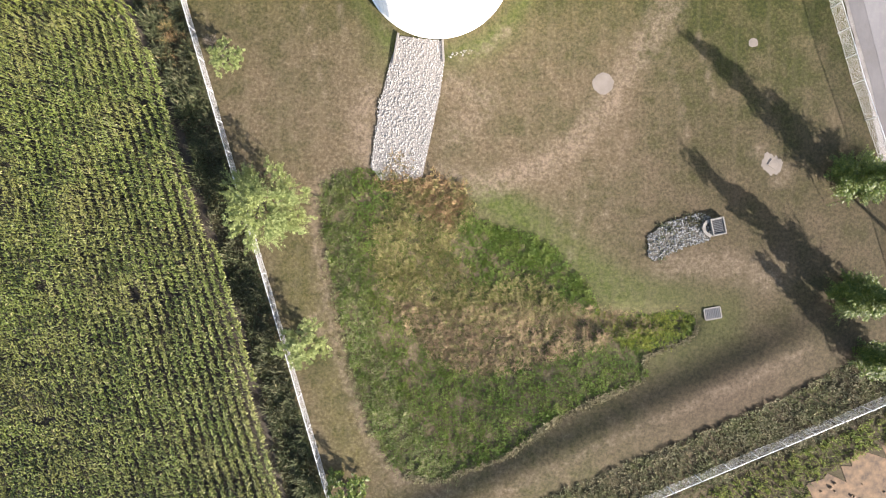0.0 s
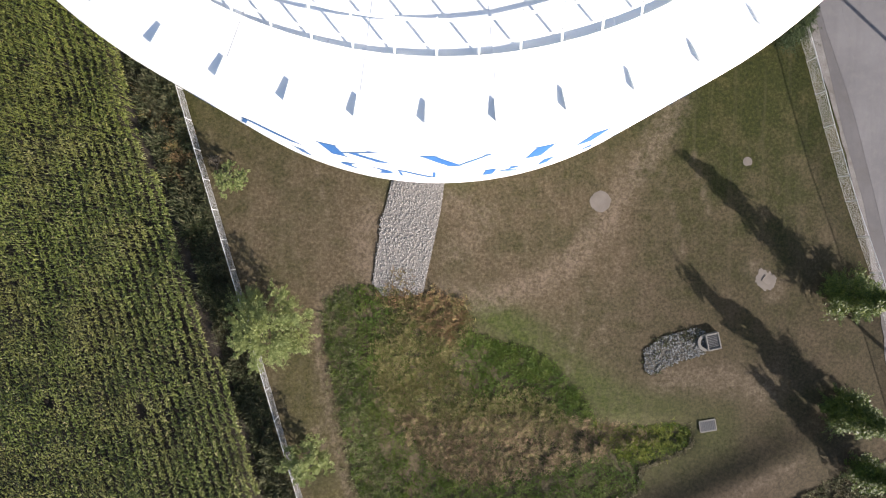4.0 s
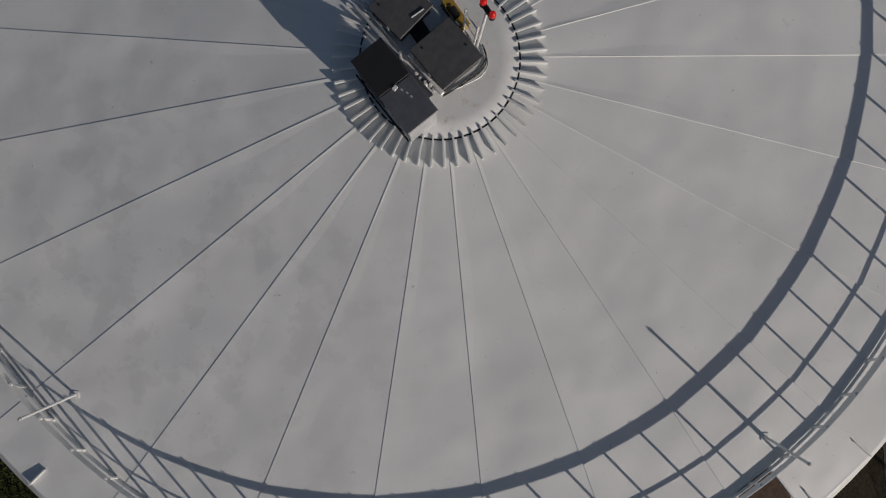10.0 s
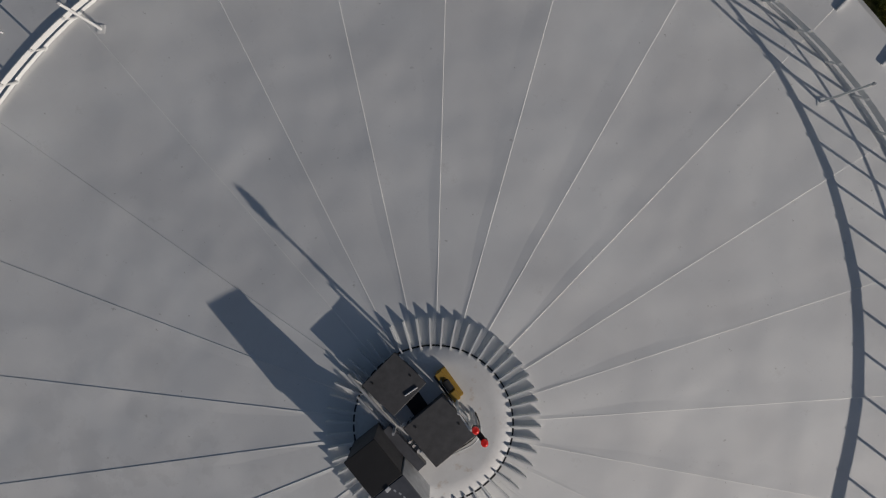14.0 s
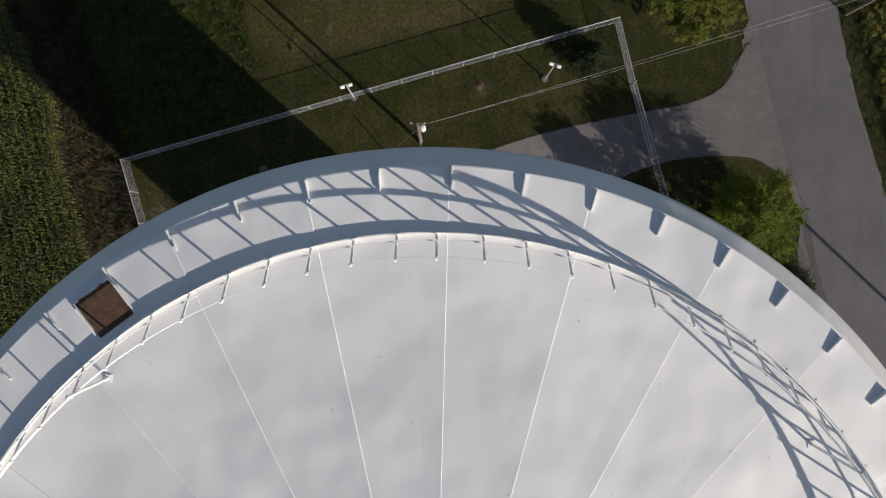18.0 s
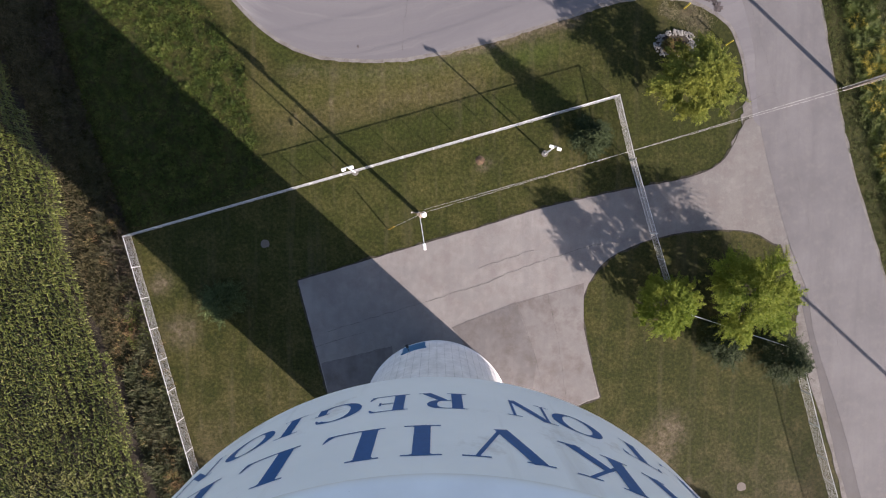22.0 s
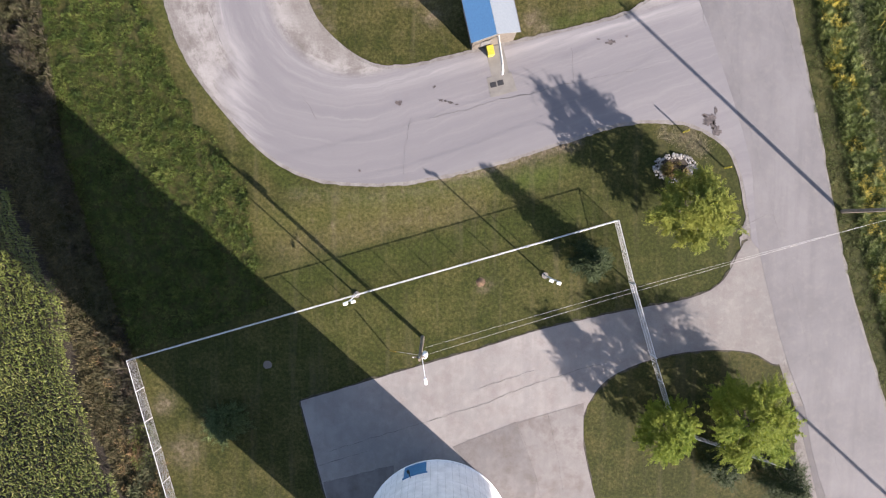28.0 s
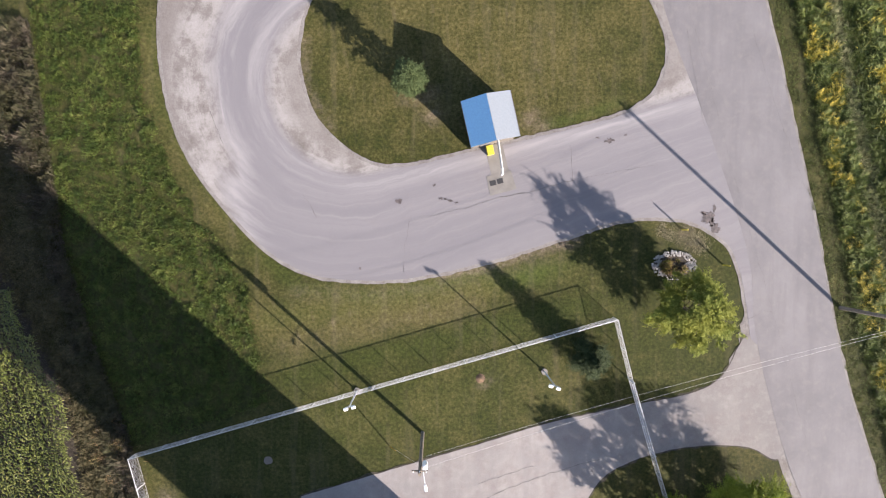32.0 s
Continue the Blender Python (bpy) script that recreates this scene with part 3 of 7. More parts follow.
for mat, k in ((LAWN, 0.36), (LOOP, 0.335), (ASPHALT, 0.36), (ROAD, 0.292), (EDGE, 0.34), (PATCH, 0.36), (GRIMY, 0.36), (GRAVEL, 0.36), (SOIL, 0.3), (RIM_DARK, 0.5), (PINKSOIL, 0.36), (LID, 0.32), (CONCRETE, 0.36),
               (TAR, 0.4), (OIL, 0.5), (DOOR_BLUE, 0.7), (CHAIN, 0.58), (GALV, 0.85), (YELLOW, 0.5), (LEMON, 0.5), (WOOD, 0.65), (ROOFBLUE, 0.54), (ROOFLIT, 0.26), (RIPRAP, 0.38), (GREYROCK, 0.31), (BARK, 0.45),
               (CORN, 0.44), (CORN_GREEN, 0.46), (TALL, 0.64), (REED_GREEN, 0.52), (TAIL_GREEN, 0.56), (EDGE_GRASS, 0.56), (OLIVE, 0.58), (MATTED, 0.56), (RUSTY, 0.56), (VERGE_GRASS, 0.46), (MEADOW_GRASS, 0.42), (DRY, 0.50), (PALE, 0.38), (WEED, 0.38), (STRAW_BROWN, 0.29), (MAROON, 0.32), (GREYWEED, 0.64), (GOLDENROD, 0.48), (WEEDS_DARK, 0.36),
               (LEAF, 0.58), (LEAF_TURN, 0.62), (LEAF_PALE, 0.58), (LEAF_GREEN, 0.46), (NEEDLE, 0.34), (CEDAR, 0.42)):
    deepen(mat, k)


# ---- mesh helpers ----
def link(name, bm, mat, parent=None, label="", smooth=False):
    me = bpy.data.meshes.new(name)
    bm.to_mesh(me)
    bm.free()
    me.materials.append(mat)
    if smooth:
        for f in me.polygons:
            f.use_smooth = True
    ob = new(name, me)
    ob.parent = parent
    return tagged(ob, label)


def part(name, bm, mat, parent, label="", smooth=False):
    return link(name, bm, mat, parent, label, smooth)


def share(name, me, parent, m):
    ob = new(name, me)
    ob.parent = parent
    ob.matrix_local = m
    return ob


def empty(name, x=0, y=0, z=0, turn=0):
    ob = new(name)
    ob.empty_display_size = 0.2
    ob.matrix_world = pose(x, y, z, 0, 0, turn)
    return ob


def box(bm, sx, sy, sz, m=None, bevel=0.0):
    """A box whose base lies on z = 0 of m."""
    r = bmesh.ops.create_cube(bm, size=1)
    v = r["verts"]
    bmesh.ops.scale(bm, vec=(sx, sy, sz), verts=v)
    bmesh.ops.translate(bm, vec=(0, 0, sz / 2), verts=v)
    if bevel:
        e = list({e for q in v for e in q.link_edges})
        n = bmesh.ops.bevel(bm, geom=e, offset=bevel, segments=1, affect="EDGES")
        v = list({q for f in n["faces"] for q in f.verts} | {q for q in v if q.is_valid})
    if m is not None:
        bmesh.ops.transform(bm, matrix=m, verts=v)
    return v


def rod(bm, a, b, r0, r1=None, seg=8):
    """A tapered round bar from a to b."""
    a, b = Vector(a), Vector(b)
    d = b - a
    r1 = r0 if r1 is None else r1
    res = bmesh.ops.create_cone(bm, cap_ends=True, segments=seg, radius1=r0, radius2=r1, depth=d.length)
    m = Matrix.Translation((a + b) / 2) @ d.to_track_quat("Z", "Y").to_matrix().to_4x4()
    bmesh.ops.transform(bm, matrix=m, verts=res["verts"])
    return res["verts"]


def lathe(bm, profile, seg=96, closed=False, a0=0.0, a1=360.0):
    """Turn a profile of (radius, height) about the z axis."""
    full = abs(a1 - a0) >= 359.9
    n = seg if full else seg + 1
    rings = []
    for i in range(n):
        a = radians(a0 + (a1 - a0) * i / seg)
        rings.append([bm.verts.new((r * math.sin(a), r * math.cos(a), z)) for r, z in profile])
    k = len(profile)
    for i in range(seg):
        p, q = rings[i], rings[(i + 1) % n]
        for j in range(k if closed else k - 1):
            bm.faces.new((p[j], q[j], q[(j + 1) % k], p[(j + 1) % k]))
    if closed and not full:
        bm.faces.new(rings[0])
        bm.faces.new(list(reversed(rings[-1])))
    bmesh.ops.recalc_face_normals(bm, faces=bm.faces)


def smooth_line(pts, step=0.8, closed=True):
    """Catmull-Rom curve through the points."""
    out, n = [], len(pts)
    for i in range(n if closed else n - 1):
        if closed:
            p = [Vector((*pts[(i + k) % n], 0)) for k in (-1, 0, 1, 2)]
        else:
            p = [Vector((*pts[min(max(i + k, 0), n - 1)], 0)) for k in (-1, 0, 1, 2)]
        m = max(2, int((p[2] - p[1]).length / step))
        for j in range(m):
            t = j / m
            v = 0.5 * (2 * p[1] + (p[2] - p[0]) * t + (2 * p[0] - 5 * p[1] + 4 * p[2] - p[3]) * t * t + (3 * p[1] - p[0] - 3 * p[2] + p[3]) * t ** 3)
            out.append((v.x, v.y))
    if not closed:
        out.append(tuple(pts[-1]))
    return out


def slab(name, outline, z0, z1, mat, parent=None, rough=0.0, label="", hole=None):
    """A flat sheet with an uneven edge, and perhaps a hole."""
    def ragged(line):
        out = []
        for x, y in line:
            k = rough * noise.noise(Vector((x * 1.3, y * 1.3, 5))) + rough * 0.6 * noise.noise(Vector((x * 4, y * 4, 9)))
            out.append(Vector((x + k, y - k, 0)))
        return out
    loops = [ragged(outline)] + ([ragged(hole)] if hole else [])
    bm = bmesh.new()
    top, low = [[bm.verts.new((p.x, p.y, z)) for l in loops for p in l] for z in (z1, z0)]
    for tri in tessellate_polygon(loops):
        f = bm.faces.new([top[i] for i in tri])
        f.normal_update()
        if f.normal.z < 0:
            f.normal_flip()
    at = 0
    for l in loops:
        n = len(l)
        for i in range(n):
            p, q = at + i, at + (i + 1) % n
            bm.faces.new((top[p], top[q], low[q], low[p]))
        at += n
    return link(name, bm, mat, parent, label)


def inside(poly, x, y):
    """Which of the points lie in the polygon (numpy arrays)."""
    res = np.zeros(x.shape, bool)
    for i in range(len(poly)):
        (x0, y0), (x1, y1) = poly[i - 1], poly[i]
        if y0 == y1:
            continue
        hit = ((y0 > y) != (y1 > y)) & (x < (x1 - x0) * (y - y0) / (y1 - y0) + x0)
        res ^= hit
    return res


def from_arrays(name, verts, faces, mat):
    """A mesh from numpy arrays of corners and of quads."""
    me = bpy.data.meshes.new(name)
    verts, faces = np.ascontiguousarray(verts, np.float32), np.ascontiguousarray(faces, np.int32)
    k = faces.shape[1]
    me.vertices.add(len(verts))
    me.vertices.foreach_set("co", verts.ravel())
    me.loops.add(faces.size)
    me.loops.foreach_set("vertex_index", faces.ravel())
    me.polygons.add(len(faces))
    me.polygons.foreach_set("loop_start", np.arange(0, faces.size, k, dtype=np.int32))
    me.update(calc_edges=True)
    me.materials.append(mat)
    return new(name, me)


def near_line(x, y, pts, r):
    """Falls off from 1 on a wandering line to 0 at some r metres."""
    d = np.full(x.shape, 1e9)
    for (x0, y0), (x1, y1) in zip(pts, pts[1:]):
        t = np.clip(((x - x0) * (x1 - x0) + (y - y0) * (y1 - y0)) / ((x1 - x0) ** 2 + (y1 - y0) ** 2), 0, 1)
        d = np.minimum(d, np.hypot(x - x0 - t * (x1 - x0), y - y0 - t * (y1 - y0)))
    return np.exp(-(d / r) ** 2)


def bare_rise(x, y):
    """The height of the ground: a low bank along the south-east fence and the sunken pond."""
    along = ((x - 5.0) * 0.905 + (y + 51.5) * 0.425)
    off = -(x - 5.0) * 0.425 + (y + 51.5) * 0.905
    ends = np.clip((along + 14) / 8, 0, 1) * np.clip((44 - along) / 14, 0, 1)
    bank = np.where(off > 0, np.exp(-(off / 2.3) ** 2), np.exp(-(off / 5.5) ** 2)) * 1.0 * ends
    pond = -0.9 * np.exp(-(((x - 3) / 9.5) ** 2 + ((y + 35) / 8.5) ** 2) ** 2)
    pond = pond - 0.55 * near_line(x, y, [(14.0, -34.9), (19.0, -34.7), (24.6, -34.9)], 1.15)
    return bank + pond - 0.012 + 0.01 * np.sin(x * 0.21 + 1) * np.sin(y * 0.17)


def rise(x, y):
    return float(bare_rise(np.float64(x), np.float64(y)))


rng = np.random.default_rng(7)


def scatter(poly, per_m2):
    """Random points in a polygon."""
    p = np.array(poly)
    lo, hi = p.min(0), p.max(0)
    n = int((hi - lo).prod() * per_m2)
    x, y = rng.uniform(lo[0], hi[0], n), rng.uniform(lo[1], hi[1], n)
    keep = inside(poly, x, y)
    return x[keep], y[keep]


def tufts(name, poly, per_m2, height, blades, mat, label, lean=0.5, wide=0.035, category="grass", soft=0.0):
    """Many bent blades in a polygon."""
    x, y = scatter(poly, per_m2)
    if soft:
        x, y = x + rng.normal(0, soft, len(x)), y + rng.normal(0, soft, len(x))
    patch = np.array([noise.noise(Vector((a * 0.45, b * 0.45, 1.7))) for a, b in zip(x, y)])
    fine = np.array([noise.noise(Vector((a * 1.7, b * 1.7, 4.7))) for a, b in zip(x, y)])
    h = height * np.clip(0.75 + 0.75 * patch + 0.7 * fine, 0.25, 1.8)
    x, y, h = (np.repeat(v, blades) for v in (x, y, h))
    n = len(x)
    x, y = x + rng.normal(0, 0.07, n), y + rng.normal(0, 0.07, n)
    h = h * rng.uniform(0.6, 1.2, n)
    z = bare_rise(x, y) - 0.02
    a = rng.uniform(0, 2 * np.pi, n)
    out = h * lean * rng.uniform(0.4, 1.6, n)
    dx, dy, w = np.cos(a), np.sin(a), wide * rng.uniform(0.6, 1.5, n)
    px, py = -dy * w, dx * w
    rows = []
    for o, up, s in ((0, 0, 0), (0.5, 0.72, -1), (1.0, 0.97, 0), (0.5, 0.72, 1)):
        rows.append(np.stack([x + dx * out * o + px * s, y + dy * out * o + py * s, z + h * up], 1))
    v = np.stack(rows, 1).reshape(-1, 3)
    f = np.arange(n)[:, None] * 4 + np.array([0, 1, 2, 3])
    return tagged(from_arrays(name, v, f, mat), label, category, kind="stuff")


def sward(name, poly, per_m2, height, blades, mat, label, comb=0.7, wide=0.02, category="grass", soft=0.0, lump=0.9, lean=0.9):
    """Standing grass combed by wind and wet into tufts, with hollows between them."""
    x, y = scatter(poly, per_m2)
    if soft:
        x, y = x + rng.normal(0, soft, len(x)), y + rng.normal(0, soft, len(x))
    def field(k, off):
        return np.array([noise.noise(Vector((a * k, b * k, off))) for a, b in zip(x, y)])
    h = height * np.clip(0.6 + lump * (0.7 * field(0.9, 1.7) + 0.9 * field(2.6, 4.7)), 0.12, 1.9)
    way = 2.0 * np.pi * field(0.22, 8.3) + 2.6 * field(1.9, 2.2)
    x, y, h, way = (np.repeat(v, blades) for v in (x, y, h, way))
    n = len(x)
    x, y = x + rng.normal(0, 0.075, n), y + rng.normal(0, 0.075, n)
    h = h * rng.uniform(0.7, 1.15, n)
    z = bare_rise(x, y) - 0.02
    a = way + rng.normal(0, 0.25 + (1 - comb) * 2.2, n)
    out = (h + 0.3 * height) * lean * rng.uniform(0.5, 1.5, n)
    dx, dy, w = np.cos(a), np.sin(a), wide * rng.uniform(0.6, 1.5, n)
    px, py = -dy * w, dx * w
    rows = []
    for o, up, g in ((0, 0, 0), (0.45, 0.78, -1), (1.0, 0.92, 0), (0.45, 0.78, 1)):
        rows.append(np.stack([x + dx * out * o + px * g, y + dy * out * o + py * g, z + h * up], 1))
    v = np.stack(rows, 1).reshape(-1, 3)
    f = np.arange(n)[:, None] * 4 + np.array([0, 1, 2, 3])
    return tagged(from_arrays(name, v, f, mat), label, category, kind="stuff")


def corn_field(name, poly, way, mat, label, gap=0.2):
    """Rows of corn 0.84 m apart: each plant has arching leaves and a tassel."""
    w = np.array(way) / np.hypot(*way)
    s = np.array([-w[1], w[0]])
    p = np.array(poly)
    u, q = p @ w, p @ s
    us, qs = np.arange(u.min(), u.max(), gap), np.arange(q.min(), q.max(), 0.84)
    U, Q = np.meshgrid(us, qs)
    U, Q = U.ravel() + rng.normal(0, 0.05, U.size), Q.ravel() + rng.normal(0, 0.022, U.size)
    x, y = U * w[0] + Q * s[0], U * w[1] + Q * s[1]
    keep = inside(poly, x, y)
    bare = np.array([noise.noise(Vector((a * 0.33, b * 0.33, 3))) for a, b in zip(x, y)])
    keep &= (bare < 0.68) & (rng.random(len(x)) > 0.05)
    x, y, vig = x[keep], y[keep], 0.9 + 0.35 * bare[keep]
    n, leaves = len(x), 6
    z0 = bare_rise(x, y)
    hgt = 2.15 * vig * rng.uniform(0.9, 1.08, n)
    verts, faces, at = [], [], 0
    along = math.atan2(w[1], w[0])
    for k in range(leaves):
        a = along + 0.45 + np.pi * k + rng.normal(0, 0.65, n)
        hz = z0 + hgt * (0.50 + 0.50 * k / leaves) + rng.normal(0, 0.05, n)
        ln = (0.37 - 0.020 * abs(k - 3)) * rng.uniform(0.65, 1.15, n)
        dx, dy = np.cos(a), np.sin(a)
        wd = 0.050 * rng.uniform(0.8, 1.2, n)
        px, py = -dy * wd, dx * wd
        rows = []
        for o, up, sc in ((0.02, 0.0, 0.7), (0.45, 0.22, 1.0), (0.85, 0.12, 0.75), (1.0, -0.12, 0.15)):
            for sg in (-1, 1):
                rows.append(np.stack([x + dx * ln * o + sg * px * sc, y + dy * ln * o + sg * py * sc, hz + ln * up + sg * 0.015], 1))
        verts.append(np.stack(rows, 1).reshape(-1, 3))
        b = at + np.arange(n)[:, None] * 8
        faces += [b + np.array(c) for c in ((0, 1, 3, 2), (2, 3, 5, 4), (4, 5, 7, 6))]
        at += n * 8
    rows = []
    for up, sc in ((0.0, 0.018), (1.0, 0.012)):
        for sg in (-1, 1):
            rows.append(np.stack([x + sg * sc, y + sg * sc * 0.5, z0 + hgt * 1.14 * up], 1))
    verts.append(np.stack(rows, 1).reshape(-1, 3))
    b = at + np.arange(n)[:, None] * 4
    faces.append(b + np.array((0, 1, 3, 2)))
    return tagged(from_arrays(name, np.concatenate(verts), np.concatenate(faces), mat), label, "corn", kind="stuff")


STONES = []
for k in range(7):
    bm = bmesh.new()
    bmesh.ops.create_icosphere(bm, subdivisions=1, radius=0.5)
    for v in bm.verts:
        v.co *= 0.78 + 0.5 * noise.noise(v.co * 1.7 + Vector((k * 9.1, 2, 0)))
        v.co.z *= 0.72
    me = bpy.data.meshes.new("stone")
    bm.to_mesh(me)
    bm.free()
    STONES.append(me)


def stones_joined(name, xs, ys, sizes, mat, parent, z=0.0):
    """Many stones in one mesh."""
    vs, fs, at = [], [], 0
    for x, y, s in zip(xs, ys, sizes):
        me = STONES[int(rng.integers(7))]
        a = rng.uniform(0, 6.28)
        c = np.array([v.co for v in me.vertices]) * s * rng.uniform(0.8, 1.2, 3)
        r = np.array([[math.cos(a), -math.sin(a), 0], [math.sin(a), math.cos(a), 0], [0, 0, 1]])
        vs.append(c @ r.T + np.array([x, y, rise(x, y) + z + 0.15 * s]))
        fs.append(np.array([p.vertices[:] for p in me.polygons]) + at)
        at += len(c)
    ob = from_arrays(name, np.concatenate(vs), np.concatenate(fs), mat)
    ob.parent = parent
    return tagged(ob, kind="stuff")


def stone_parts(xs, ys, sizes, mat, parent, z=0.0):
    for x, y, s in zip(xs, ys, sizes):
        me = STONES[int(rng.integers(7))]
        if not me.materials:
            me.materials.append(mat)
        ob = share("stone", me, parent, pose(x, y, rise(x, y) + z + 0.15 * s, rng.uniform(-15, 15), rng.uniform(-15, 15), rng.uniform(0, 360)) @ Matrix.Diagonal((s * rng.uniform(0.8, 1.2), s * rng.uniform(0.8, 1.2), s, 1)))
        ob.material_slots[0].link, ob.material_slots[0].material = "OBJECT", mat

# ---- ground ----
def turf(x, y):
    """How dry, how lush and how bare the turf is at a place, some fence shadow included."""
    south = 1 / (1 + np.exp(np.clip((y + 3) / 2.5, -50, 50)))
    def blob(cx, cy, rx, ry, turn=0.0):
        c, s = math.cos(radians(turn)), math.sin(radians(turn))
        u, v = (x - cx) * c + (y - cy) * s, -(x - cx) * s + (y - cy) * c
        return np.exp(-((u / rx) ** 2 + (v / ry) ** 2))
    dry = 0.17 + 0.45 * south
    dry = dry + south * (0.16 / (1 + np.exp(np.clip((x - 10) / 3, -50, 50))) - 0.16 / (1 + np.exp(np.clip((19 - x) / 3, -50, 50))))
    dry = dry + 0.45 * blob(9, -20, 8, 2.2, 12) + 0.35 * blob(-7, -14, 4, 6) + 0.3 * blob(18, -9, 5, 5) + 0.35 * blob(17, -16, 3, 5, 20)
    dry = dry - 0.34 * blob(-13.2, -33, 2.0, 13, 15) + 0.25 * blob(27, -29, 6, 3) - 0.12 * blob(20, 3, 8, 6)
    dry = dry - 0.35 * blob(7, -24.5, 6, 2.5, -25) + 0.25 * blob(-25.5, 7.5, 2, 3) + 0.3 * blob(-6, 31, 10, 2, 12) + 0.12 * blob(26, 3, 3, 3)
    dry = dry + 0.35 * near_line(x, y, [(-19.8, 38.5), (-24.5, 44.6), (-28.0, 51.5), (-29.0, 60.0)], 1.2)
    dry = dry + 0.75 * near_line(x, y, [(-16.8, 30.9), (-10.0, 31.7), (-1.0, 33.4), (4.5, 35.2)], 2.3) + 0.14 * blob(-1, 22, 12, 2.4, 17) + 0.25 * blob(12.5, 23.3, 3.0, 2.0)
    # greener band north of the fence, with the fence's shadow darkened into it
    dry = dry - 0.20 * near_line(x, y, [(-14.6, 25.6), (0.0, 29.2), (14.0, 32.4)], 1.6) + 0.42 * blob(2, 60, 17, 11) + 0.3 * blob(-2.1, 53.2, 1.6, 1.0)
    dry = dry - 0.35 * blob(25, 32, 7, 7) - 0.28 * blob(30, -6, 12, 9) - 0.5 * blob(18, -46, 22, 4, 25) + 0.3 * blob(4.4, 25, 0.6, 0.5) + 0.22 * blob(6, 57, 14, 5)
    lush = 0.8 * blob(8.5, -25.0, 5.5, 2.2, -28) + 0.8 * blob(15, -29.6, 4.5, 2.2, -25) + 0.9 * blob(21.5, -32.4, 6, 1.7, 4) + 0.85 * blob(23.5, -37.8, 5, 2.4, 22) + 0.7 * blob(28.2, -34.6, 2.6, 2.6)
    lush = lush + 0.6 * blob(5.5, -22.8, 3.6, 1.3, -15) + 0.5 * blob(19, -31.2, 4.5, 1.6, -8) + 0.5 * blob(-4, -8.5, 3, 2.5, 30) + 0.5 * blob(4, -8.5, 4, 1.0, 25) + 0.18 * blob(-4, 22, 24, 5, 16) + 0.15 * blob(27, 31, 5, 5) + 0.08 * blob(20, 33, 7, 6)
    lush = lush + 0.95 * blob(9.0, 35.7, 3.8, 1.2, 14) + 0.4 * near_line(x, y, [(-18.5, 38.2), (-14.0, 34.2), (-7.0, 33.6), (-1.0, 34.5), (5.0, 36.2)], 0.7) + 0.55 * near_line(x, y, [(10.5, 50.4), (14.5, 51.6), (17.5, 52.8)], 0.5)
    lush = lush + 0.30 * near_line(x, y, [(-16.8, 31.2), (-10.0, 32.0), (-1.0, 33.8), (4.5, 35.4)], 1.4)
    lush = lush + 0.35 * near_line(x, y, [(-19.5, 40.0), (-24.0, 46.0), (-27.5, 52.0), (-28.5, 60.0)], 0.9) + 0.3 * near_line(x, y, [(-14.6, 25.6), (0.0, 29.2), (14.0, 32.4)], 1.4)
    lush = lush + 0.7 * near_line(x, y, [(-8.2, -2.6), (-6.6, -5.2), (-4.6, -7.6)], 0.8) + 0.7 * near_line(x, y, [(1.2, -8.3), (4.5, -7.4), (7.6, -4.8), (9.4, -1.8)], 0.9)
    bare = 0.3 * blob(18, -46.5, 22, 3.0, 25) + 0.25 * blob(30, -42, 9, 3.5, 25)
    bare = bare + 0.46 / (1 + np.exp(np.clip((y + 14) / 4, -50, 50))) / (1 + np.exp(np.clip((18 - x) / 2.5, -50, 50)))
    return np.clip(dry, 0, 1), np.clip(lush, 0, 1), np.clip(bare, 0, 1)


